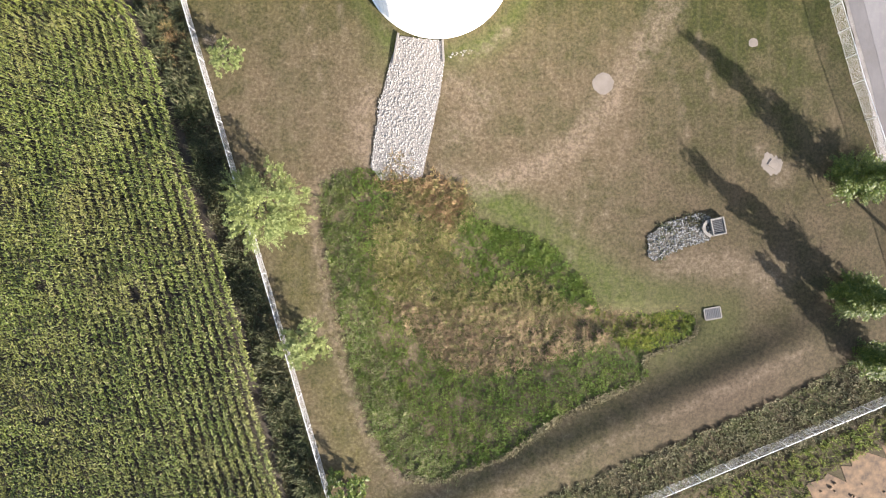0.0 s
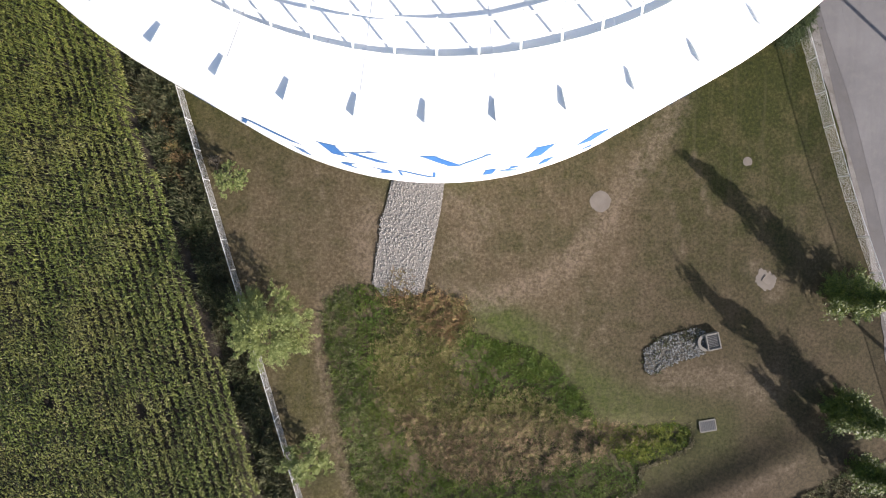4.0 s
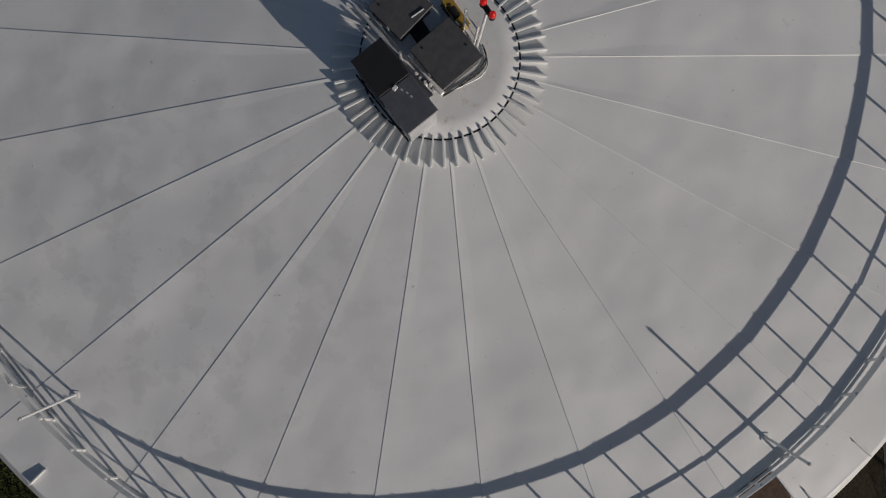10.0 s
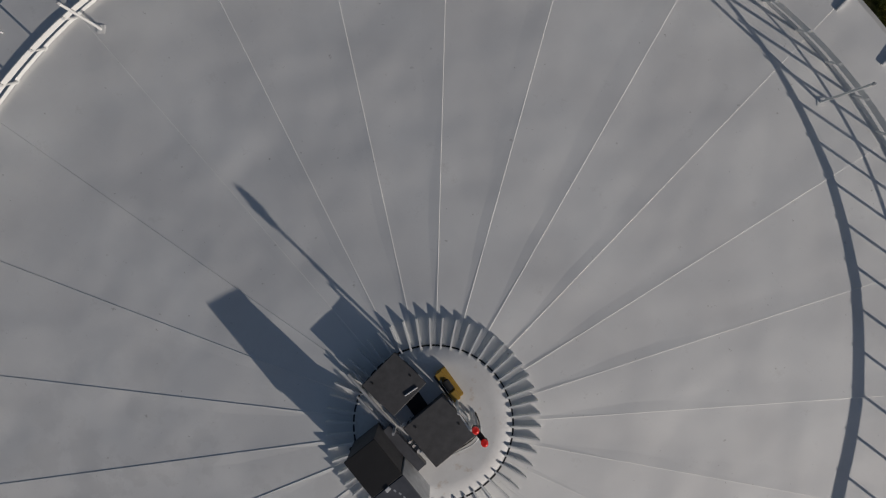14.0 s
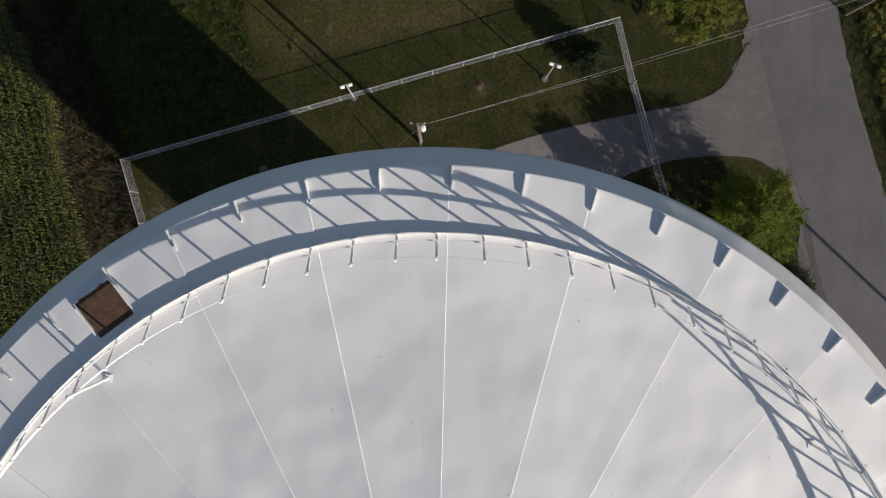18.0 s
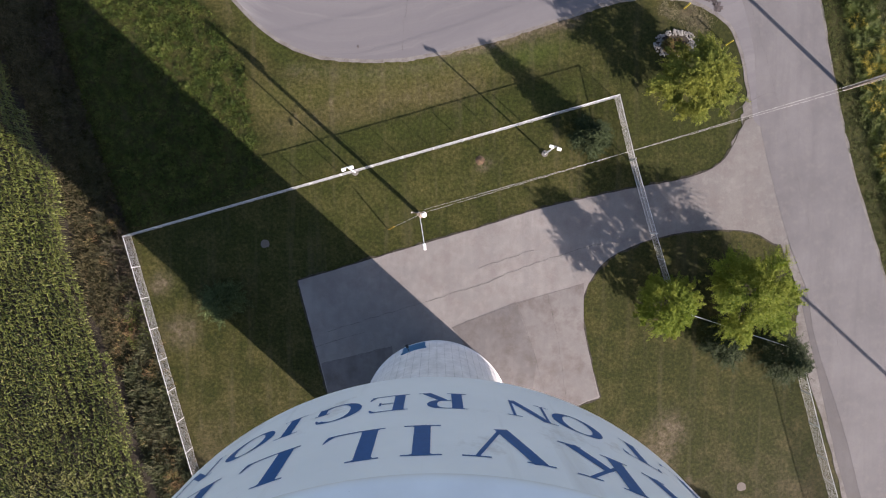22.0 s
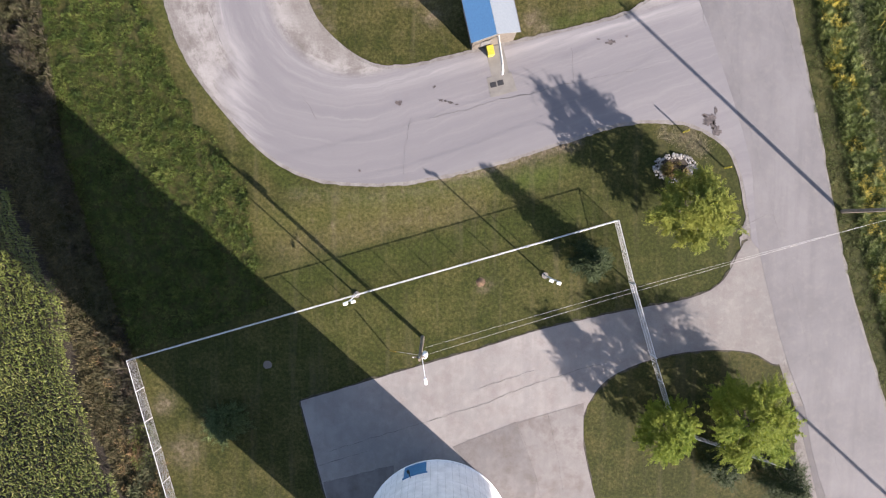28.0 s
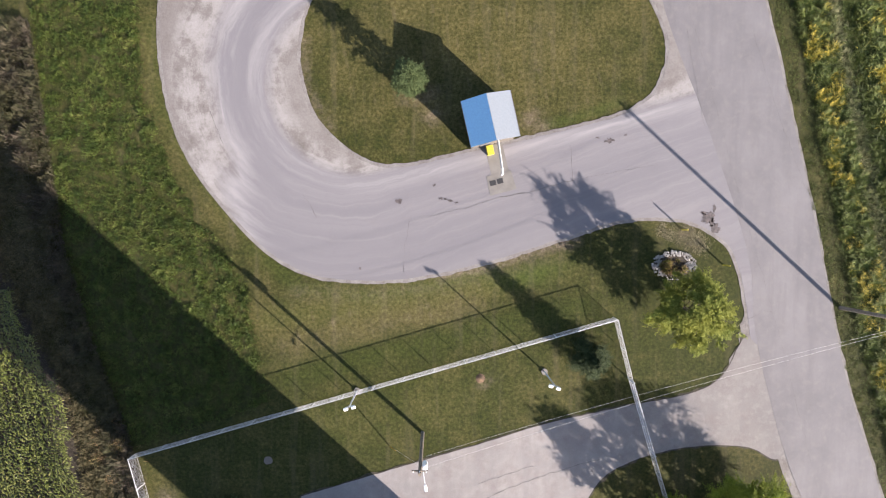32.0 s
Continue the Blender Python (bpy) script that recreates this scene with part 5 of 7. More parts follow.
def ribbon(bm, pts):
    """A flat stroke through points (x, y, width)."""
    rows = []
    for i, (x, y, w) in enumerate(pts):
        (x0, y0, _), (x1, y1, _) = pts[max(i - 1, 0)], pts[min(i + 1, len(pts) - 1)]
        l = math.hypot(x1 - x0, y1 - y0) or 1
        nx, ny = -(y1 - y0) / l * w / 2, (x1 - x0) / l * w / 2
        rows.append((bm.verts.new((x - nx, y - ny, 0)), bm.verts.new((x + nx, y + ny, 0))))
    for p, q in zip(rows, rows[1:]):
        bm.faces.new((p[0], q[0], q[1], p[1]))


def stroke(bm, x0, y0, x1, y1, w):
    ribbon(bm, [(x0 + (x1 - x0) * k / 6, y0 + (y1 - y0) * k / 6, w) for k in range(7)])


def upright(bm, x, w=0.185, feet=(0, 1), reach=0.21):
    """A stem with bracketed hairline serifs."""
    ribbon(bm, [(x, y, w + (0.10 * (1 - min(y, 1 - y) / 0.06) if min(y, 1 - y) < 0.06 else 0)) for y in (0.0, 0.025, 0.06, 0.25, 0.5, 0.75, 0.94, 0.975, 1.0)])
    for top in feet:
        foot(bm, x, top, reach)


def foot(bm, x, top, reach=0.2):
    stroke(bm, x - reach, 0.016 + 0.968 * top, x + reach, 0.016 + 0.968 * top, 0.032)


def bowl(bm, cx, cy, rx, ry, a0, a1, heavy=0.165, fine=0.035):
    """Part of an oval, heavy at its sides."""
    ribbon(bm, [(cx + rx * math.cos(radians(a)), cy + ry * math.sin(radians(a)), fine + heavy * abs(math.cos(radians(a))) ** 1.4) for a in np.linspace(a0, a1, max(8, int(abs(a1 - a0) / 12)))])


def glyph(bm, ch):
    """One Roman capital, one unit high, with heavy stems and hairline serifs."""
    if ch == "I":
        upright(bm, 0)
    elif ch in "LE":
        upright(bm, -0.19, feet=(0, 1), reach=0.17)
        bars = [(0.018, 0.30, 0.2)] + ([(0.982, 0.27, -0.17)] if ch == "E" else [])
        for y, x, up in bars:
            stroke(bm, -0.19, y, x, y, 0.036)
            ribbon(bm, [(x - 0.04, y, 0.09), (x + 0.005, y + up * 0.5, 0.05), (x + 0.03, y + up, 0.02)])
        if ch == "E":
            stroke(bm, -0.19, 0.52, 0.14, 0.52, 0.036)
            stroke(bm, 0.14, 0.42, 0.14, 0.62, 0.035)
    elif ch == "T":
        upright(bm, 0, feet=(0,))
        stroke(bm, -0.34, 0.982, 0.34, 0.982, 0.036)
        for g in (-1, 1):
            ribbon(bm, [(g * 0.31, 0.98, 0.09), (g * 0.335, 0.88, 0.05), (g * 0.35, 0.78, 0.02)])
    elif ch == "H":
        for x in (-0.27, 0.27):
            upright(bm, x, 0.17, reach=0.17)
        stroke(bm, -0.27, 0.52, 0.27, 0.52, 0.036)
    elif ch == "N":
        stroke(bm, -0.29, 0, -0.29, 1, 0.05)
        stroke(bm, 0.29, 0.02, 0.29, 1, 0.05)
        stroke(bm, -0.27, 0.98, 0.27, 0.02, 0.15)
        for x, top in ((-0.29, 0), (-0.33, 1), (0.29, 1)):
            foot(bm, x, top, 0.13)
    elif ch in "AV":
        f = 1 if ch == "A" else -1
        stroke(bm, -0.33, 0.5 - 0.5 * f, 0.0, 0.5 + 0.49 * f, 0.05 if f > 0 else 0.165)
        stroke(bm, 0.0, 0.5 + 0.47 * f, 0.33, 0.5 - 0.5 * f, 0.165 if f > 0 else 0.05)
        for x in (-0.33, 0.33):
            foot(bm, x, 0 if f > 0 else 1, 0.15)
        if f > 0:
            stroke(bm, -0.22, 0.32, 0.2, 0.32, 0.036)
    elif ch == "K":
        upright(bm, -0.24, reach=0.17)
        stroke(bm, -0.16, 0.38, 0.27, 0.99, 0.05)
        stroke(bm, -0.04, 0.56, 0.30, 0.01, 0.165)
        foot(bm, 0.28, 1, 0.14)
        foot(bm, 0.31, 0, 0.14)
    elif ch == "R":
        upright(bm, -0.23, reach=0.17)
        stroke(bm, -0.23, 0.982, 0.0, 0.982, 0.036)
        stroke(bm, -0.23, 0.49, 0.02, 0.49, 0.036)
        bowl(bm, 0.0, 0.735, 0.20, 0.247, -90, 90, 0.14)
        stroke(bm, 0.0, 0.49, 0.30, 0.01, 0.15)
        foot(bm, 0.33, 0, 0.10)
    elif ch == "O":
        bowl(bm, 0, 0.5, 0.36, 0.49, 0, 360)
    elif ch == "G":
        bowl(bm, 0, 0.5, 0.36, 0.49, 48, 300)
        ribbon(bm, [(0.25, 0.86, 0.06), (0.29, 0.80, 0.05), (0.30, 0.72, 0.02)])
        stroke(bm, 0.26, 0.06, 0.26, 0.42, 0.15)
        stroke(bm, 0.12, 0.42, 0.38, 0.42, 0.034)
        bowl(bm, 0, 0.5, 0.34, 0.48, 300, 322, 0.05)


def letter(ch, size, az, z, mat, parent, stretch=1.0):
    """One painted letter, bent round the tank wall."""
    bm = bmesh.new()
    glyph(bm, ch)
    for v in bm.verts:
        a = radians(az) - v.co.x * size * stretch / WALL_R
        v.co = Vector(((WALL_R + 0.012) * math.sin(a), (WALL_R + 0.012) * math.cos(a), z + v.co.y * size))
    bmesh.ops.recalc_face_normals(bm, faces=bm.faces)
    part("letter", bm, mat, parent, "dark blue painted letter")


for face in (1.2, 171.4):
    # centres of the letters in degrees, counted towards the reader's right
    for ch, off in (("O", -41.0), ("A", -30.3), ("K", -18.6), ("V", -6.45), ("I", 3.25), ("L", 11.8), ("L", 22.5), ("E", 33.2)):
        letter(ch, 2.2, face - off, 42.06, BLUE, tank_wall, 1.12)
    for ch, off in (("H", -52.3), ("A", -44.0), ("L", -36.3), ("T", -28.4), ("O", -19.0), ("N", -11.7), ("R", 0.5), ("E", 8.4), ("G", 16.0), ("I", 22.6), ("O", 29.0), ("N", 37.6)):
        letter(ch, 1.63, face - off, 38.89, BLUE, tank_wall, 1.15)

# ---- tower details ----
def at_roof(az, r, turn=0.0):
    """A pose on the roof at a compass bearing and radius."""
    return pose(0, 0, 0, 0, 0, -az) @ pose(0, r, roof_z(r), 0, 0, turn)


def hatch(az, r):
    """A square access hatch with a raised kerb, and its steel lid."""
    h = part("roof_hatch", frame_box(0.97, 0.97, 0.075, 0.035), WHITE, tower, "square hatch with a low white kerb")
    h.matrix_local = at_roof(az, r)
    bm = bmesh.new()
    box(bm, 0.88, 0.88, 0.03, pose(0, 0, 0.02), 0.008)
    part("lid", bm, RUST, h, "brown rusty steel lid")
    for u in (-0.25, 0.25):
        bm = bmesh.new()
        rod(bm, (u - 0.06, 0.45, 0.06), (u + 0.06, 0.45, 0.06), 0.02)
        part("hinge", bm, RUST, h)


def frame_box(sx, sy, sz, wall):
    bm = bmesh.new()
    for dx, dy, ax, ay in ((0, sy / 2, sx, wall), (0, -sy / 2, sx, wall), (sx / 2, 0, wall, sy - wall), (-sx / 2, 0, wall, sy - wall)):
        box(bm, ax, ay, sz, pose(dx, dy, -0.02))
    return bm


hatch(142.06, 11.52)
hatch(-36.75, 11.77)


def roof_pole(x, y, top):
    """A thin upright pole just inside the rail, on a small foot plate."""
    z = roof_z(math.hypot(x, y))
    ob = part("pole", bmesh.new(), WHITE, tower, "thin white upright pole inside the rail")
    bm = bmesh.new()
    rod(bm, (x, y, z - 0.05), (x, y, top), 0.030)
    bm.to_mesh(ob.data)
    bm.free()
    bm = bmesh.new()
    box(bm, 0.16, 0.16, 0.02, pose(x, y, z - 0.005))
    part("foot_plate", bm, WHITE, ob)
    bm = bmesh.new()
    rod(bm, (x, y, top), (x, y, top + 0.05), 0.04, 0.02)
    part("cap", bm, GALV, ob)


roof_pole(-7.72, -6.90, 47.72)
roof_pole(7.03, -7.76, 47.58)
roof_pole(-6.94, 7.97, 47.42)
roof_pole(8.1, 6.6, 47.55)


def cabinet(name, cx, cy, sx, sy, h, turn, label, lined=False):
    """A roof box: pale body, dark overhanging cover, hinges and a hasp."""
    ob = tagged(empty(name, cx, cy, CROWN + 0.03, turn), label, "vent box", "roof boxes")
    bm = bmesh.new()
    box(bm, sx - 0.08, sy - 0.08, h, None, 0.01)
    part("body", bm, DARK, ob)
    bm = bmesh.new()
    box(bm, sx, sy, 0.045, pose(0, 0, h - 0.03), 0.012)
    part("cover", bm, DARK, ob, "dark grey sheet cover")
    if lined:
        bm = bmesh.new()
        box(bm, sx + 0.02, 0.10, 0.10, pose(0, -sy / 2 - 0.01, 0.06), 0.02)
        part("insulation", bm, LAMPWHITE, ob, "pale foam strip below the cover")
    for u, v in ((-0.36, -0.30), (0.12, 0.38)):
        bm = bmesh.new()
        rod(bm, (u * sx, v * sy, h), (u * sx, v * sy, h + 0.03), 0.02, None, 6)
        part("knob", bm, BLACK, ob)
    for u in (-0.25, 0.25):
        bm = bmesh.new()
        rod(bm, (u * sx * 1.2 - 0.06, sy / 2 + 0.015, h - 0.02), (u * sx * 1.2 + 0.06, sy / 2 + 0.015, h - 0.02), 0.018)
        part("hinge", bm, GALV, ob)
    bm = bmesh.new()
    box(bm, 0.05, 0.02, 0.12, pose(0.1, -sy / 2 - 0.01, h - 0.12))
    part("hasp", bm, GALV, ob)
    return ob


GREYLID = plain("grey_lid", (0.11, 0.115, 0.13), 0.45, 0.2)
cabinet("vent_box", -0.80, 1.03, 0.86, 0.90, 0.33, -44, "dark grey square cover on a roof vent box")
cabinet("vent_box", 0.08, 0.14, 1.00, 1.00, 0.38, -50.0, "dark grey square hatch box in the middle of the roof", True)
twin = tagged(empty("equipment_cabinet", -0.86, -0.65, CROWN, -51.3), "tall roof cabinet with one black and one grey cover", "cabinet")
TALL_TOP = 1.07
for u, mat, nm in ((-0.42, BLACK, "black rubber cover"), (0.42, GREYLID, "grey sheet metal cover")):
    bm = bmesh.new()
    box(bm, 0.80, 0.64, TALL_TOP - 0.02, pose(u, 0, -0.04), 0.012)
    part("body", bm, DARK if u < 0 else GALV, twin)
    bm = bmesh.new()
    box(bm, 0.83, 0.70, 0.05, pose(u, 0, TALL_TOP - 0.05), 0.012)
    part("cover", bm, mat, twin, nm)
for u, v in ((0.04, -0.02), (0.14, 0.06), (0.24, 0.1), (0.34, 0.12)):
    bm = bmesh.new()
    box(bm, 0.07 if u < 0.1 else 0.05, 0.10 if u < 0.1 else 0.03, 0.03 if u < 0.1 else 0.004, pose(u, v, TALL_TOP - 0.002, 0, 0, 8), 0.004 if u < 0.1 else 0.0)
    part("latch" if u < 0.1 else "scuff", bm, LAMPWHITE if u < 0.1 else GALV, twin)
bm = bmesh.new()
box(bm, 1.62, 0.035, 0.10, pose(0.0, -0.37, 0.20))
part("side_strip", bm, BLACK, twin)
tray = tagged(empty("cable_tray", -0.62, -0.28, CROWN + 0.05, -47), "grey steel angle tray beside the tall cabinet", "cable tray")
bm = bmesh.new()
box(bm, 1.05, 0.20, 0.03, pose(0, 0, 0.10))
box(bm, 1.05, 0.03, 0.16, pose(0, 0.10, 0.0))
part("angle", bm, GREYLID, tray)
for u in (-0.45, 0.45):
    bm = bmesh.new()
    box(bm, 0.05, 0.16, 0.12, pose(u, 0, -0.02))
    part("bracket", bm, GALV, tray)
pipe = tagged(empty("conduit", 0, 0.05, CROWN, 0), "pale steel conduit running between the roof boxes", "conduit")
for p, q, r in (((-1.72, 1.10, 0.10), (-0.80, 0.06, 0.10), 0.035), ((-1.62, 1.18, 0.13), (-0.70, 0.12, 0.13), 0.028), ((-1.55, 0.66, 0.08), (-0.95, 0.02, 0.08), 0.025), ((-0.80, 0.06, 0.10), (-0.80, 0.06, 0.5), 0.03)):
    bm = bmesh.new()
    rod(bm, p, q, r, None, 8)
    part("pipe", bm, GALV, pipe)
fittings = tagged(empty("pipe_fitting", -0.42, -0.26, CROWN + 0.04, 0), "small pale pipe fittings beside the hatch box", "fitting")
for k, (u, v, r) in enumerate(((0, 0, 0.05), (0.10, -0.09, 0.06), (0.20, -0.13, 0.045), (0.27, -0.20, 0.05), (-0.08, 0.09, 0.04))):
    bm = bmesh.new()
    rod(bm, (u, v, 0), (u, v, 0.09 + 0.03 * (k % 3)), r, r * 0.7, 8)
    part("cap", bm, LAMPWHITE, fittings)
lugs = tagged(empty("lifting_bar", -0.42, 0.62, CROWN + 0.05, 35), "thin galvanised lifting bars in the gap between boxes", "bar")
for u, v in ((-0.10, -0.22), (0.12, 0.26)):
    bm = bmesh.new()
    rod(bm, (u - 0.14, v, 0.34), (u + 0.14, v, 0.34), 0.016, None, 6)
    rod(bm, (u - 0.14, v, 0.0), (u - 0.14, v, 0.34), 0.014, None, 6)
    part("bar", bm, GALV, lugs)
bm = bmesh.new()
box(bm, 0.34, 0.9, 0.02, pose(0, 0, -0.01))
part("base", bm, BLACK, lugs)
hose = tagged(empty("cable", 0, 0.05, CROWN + 0.05, 0), "black cable looped round the hatch box", "cable")
for k, (swing, lift) in enumerate(((0.0, 0.02), (0.05, 0.03), (-0.04, 0.05))):
    bm = bmesh.new()
    line = [(0.78, 0.36), (0.86, 0.16), (0.85 + swing, -0.02), (0.72 + swing, -0.20 - swing), (0.48, -0.36 - swing), (0.24, -0.52), (0.02, -0.62 + swing)]
    pts = [Vector((x, y, lift)) for x, y in smooth_line(line, 0.08, False)]
    for p, q in zip(pts, pts[1:]):
        rod(bm, p, q, 0.013, None, 5)
    part("cable", bm, BLACK if k != 1 else GALV, hose)

box_motor = tagged(empty("hoist_motor", 0.26, 0.98, CROWN + 0.03, -54), "ochre steel hoist motor beside the hatch", "motor")
bm = bmesh.new()
box(bm, 0.66, 0.20, 0.12, pose(0, 0.02, 0), 0.015)
part("bed", bm, GOLD, box_motor)
bm = bmesh.new()
rod(bm, (-0.12, -0.02, 0.20), (0.08, -0.02, 0.20), 0.075, None, 12)
part("motor", bm, BLACK, box_motor)
bm = bmesh.new()
box(bm, 0.20, 0.15, 0.16, pose(0.22, -0.03, 0.11), 0.01)
part("gear_case", bm, GOLD, box_motor)
bm = bmesh.new()
box(bm, 0.14, 0.14, 0.12, pose(-0.26, -0.04, 0.11), 0.01)
part("terminal_box", bm, GOLD, box_motor)
bm = bmesh.new()
rod(bm, (-0.30, -0.14, 0.14), (0.30, -0.14, 0.14), 0.02, None, 8)
part("shaft", bm, BLACK, box_motor)

beacon = tagged(empty("warning_light", 0, 0, CROWN + 0.03, 0), "twin red aircraft warning lights on a white mast", "warning light")
bm = bmesh.new()
rod(bm, (0.68, 0.38, 0), (0.745, 0.47, 1.55), 0.028)
part("mast", bm, LAMPWHITE, beacon)
bm = bmesh.new()
rod(bm, (0.60, 0.36, 0), (0.64, 0.40, 1.10), 0.022)
rod(bm, (0.41, 0.70, 0), (0.41, 0.70, 1.10), 0.022)
for z in (0.12, 0.55, 1.0):
    rod(bm, (0.41, 0.70, z), (0.62, 0.38, z), 0.016, None, 6)
part("frame", bm, LAMPWHITE, beacon, "white tubular support frame")
bm = bmesh.new()
rod(bm, (0.68, 0.60, 1.60), (0.835, 0.385, 1.60), 0.05, None, 10)
part("crossarm", bm, BLACK, beacon)
RED, rnt, rb = material("red_glass", 0.15)
rb.inputs["Base Color"].default_value = (0.45, 0.012, 0.010, 1)
rb.inputs["Emission Color"].default_value = (1, 0.03, 0.02, 1)
rb.inputs["Emission Strength"].default_value = 0.35
for x, y in ((0.68, 0.60), (0.835, 0.385)):
    bm = bmesh.new()
    bmesh.ops.create_uvsphere(bm, u_segments=14, v_segments=8, radius=0.066)
    bmesh.ops.scale(bm, vec=(1, 1, 1.3), verts=bm.verts)
    bmesh.ops.translate(bm, vec=(x, y, 1.69), verts=bm.verts)
    part("red_lamp", bm, RED, beacon, "red glass lamp", True)
    bm = bmesh.new()
    rod(bm, (x, y, 1.57), (x, y, 1.66), 0.062, None, 12)
    part("lamp_base", bm, BLACK, beacon)

# door at the pedestal's foot
door = tagged(empty("door_1", -0.04, 0.10, 0), "blue steel overhead door in the pedestal", "door", kind="structure")
for k in range(6):
    bm = bmesh.new()
    lathe(bm, [(7.0, 0.32 + 0.38 * k), (7.29, 0.32 + 0.38 * k), (7.27, 0.68 + 0.38 * k), (7.0, 0.68 + 0.38 * k)], 8, True, -27, -9)
    part("panel", bm, DOOR_BLUE, door)
bm = bmesh.new()
lathe(bm, [(7.0, 2.62), (7.30, 2.62), (7.30, 2.76), (7.0, 2.76)], 8, True, -28, -8)
part("lintel", bm, DOOR_BLUE, door)
bm = bmesh.new()
m = pose(0, 0, 0, 0, 0, 21)
rod(bm, m @ Vector((0, 7.2, 3.15)), m @ Vector((0, 7.75, 3.2)), 0.03)
box(bm, 0.26, 0.34, 0.14, m @ pose(0, 7.85, 3.12), 0.03)
part("wall_lamp", bm, BLACK, door, "small dark wall lamp over the door")
foot_rail = tagged(empty("foot_ladder", -7.85, 1.3, 0, 0), "thin white ladder guard at the foot of the pedestal", "ladder")
for y in (-0.65, 0.65):
    bm = bmesh.new()
    rod(bm, (0, y, -0.1), (0.15, y * 0.5, 1.7), 0.025, None, 6)
    part("upright", bm, LAMPWHITE, foot_rail)
for k in range(5):
    bm = bmesh.new()
    t = 0.15 + 0.17 * k
    rod(bm, (0.15 * t, -0.65 * (1 - t / 2), 1.7 * t), (0.15 * t, 0.65 * (1 - t / 2), 1.7 * t), 0.018, None, 6)
    part("rung", bm, LAMPWHITE, foot_rail)


# ---- fences ----
def bay_mesh(length, height):
    """Chain link between two posts: crossed wires."""
    bm = bmesh.new()
    gap, w, flat = 0.12, 0.0014, 0.0045
    n = int((length + height) / gap) + 1
    for s in (0, 1):
        for k in range(n):
            u0 = k * gap - height
            a, b = max(u0, 0), min(u0 + height, length)
            if b <= a:
                continue
            z0, z1 = 0.06 + a - u0, 0.06 + b - u0
            if s:
                z0, z1 = 0.12 + height - z0, 0.12 + height - z1
            vs = [bm.verts.new((x, y, z)) for x, y, z in ((a, 0, z0 - w), (b, 0, z1 - w), (b, 0, z1 + w), (a, 0, z0 + w))]
            bm.faces.new(vs)
            vs = [bm.verts.new((x, y, z)) for x, y, z in ((a, -flat, z0), (b, -flat, z1), (b, flat, z1), (a, flat, z0))]
            bm.faces.new(vs)
    me = bpy.data.meshes.new("chain_link")
    bm.to_mesh(me)
    bm.free()
    me.materials.append(CHAIN)
    return me


FENCE_H = 1.66
BAY = bay_mesh(3.05, FENCE_H)
bm = bmesh.new()
rod(bm, (0, 0, -0.2), (0, 0, FENCE_H + 0.06), 0.034, None, 8)
rod(bm, (0, 0, FENCE_H + 0.06), (0, 0, FENCE_H + 0.10), 0.04, 0.01, 8)
POST = bpy.data.meshes.new("post")
bm.to_mesh(POST)
bm.free()
POST.materials.append(GALV)


def fence(points, label):
    """Posts every 3.05 m, a top rail, a bottom wire and chain link."""
    x, y = points[0]
    ob = tagged(empty("chain_link_fence"), label, "fence", "perimeter fences")
    for (x0, y0), (x1, y1) in zip(points, points[1:]):
        l = math.hypot(x1 - x0, y1 - y0)
        n = max(1, round(l / 3.05))
        a = math.degrees(math.atan2(y1 - y0, x1 - x0))
        for i in range(n):
            px, py = x0 + (x1 - x0) * i / n, y0 + (y1 - y0) * i / n
            z = rise(px, py)
            share("post", POST, ob, pose(px, py, z))
            q = share("chain_link", BAY, ob, pose(px, py, z, 0, 0, a) @ Matrix.Diagonal((l / n / 3.05, 1, 1, 1)))
            bm = bmesh.new()
            ex, ey = x0 + (x1 - x0) * (i + 1) / n, y0 + (y1 - y0) * (i + 1) / n
            rod(bm, (px, py, z + FENCE_H), (ex, ey, rise(ex, ey) + FENCE_H), 0.026, None, 6)
            part("rail", bm, GALV, ob)
            bm = bmesh.new()
            rod(bm, (px, py, z + 0.08), (ex, ey, rise(ex, ey) + 0.08), 0.008, None, 4)
            part("bottom_wire", bm, GALV, ob)
    px, py = points[-1]
    share("post", POST, ob, pose(px, py, rise(px, py)))
    return ob


fence([(-30.2, 17.6), (-24.4, -3.5), (-14.3, -38.8), (-8.2, -60.5)], "galvanised chain link fence beside the corn field")
fence([(-30.2, 17.6), (17.3, 31.5)], "galvanised chain link fence across the north lawn")
fence([(17.3, 31.5), (18.9, 25.4)], "galvanised chain link fence beside the drive")
fence([(21.1, 18.2), (23.5, 10.7), (35.4, 6.9)], "galvanised chain link fence under the trees")
fence([(35.4, 6.9), (36.7, 2.5), (38.5, -4.0), (40.8, -11.4), (43.4, -18.5), (50.3, -39.8)], "galvanised chain link fence along the road")
fence([(50.3, -39.8), (20.0, -52.3), (-8.2, -64)], "galvanised chain link fence behind the bank")


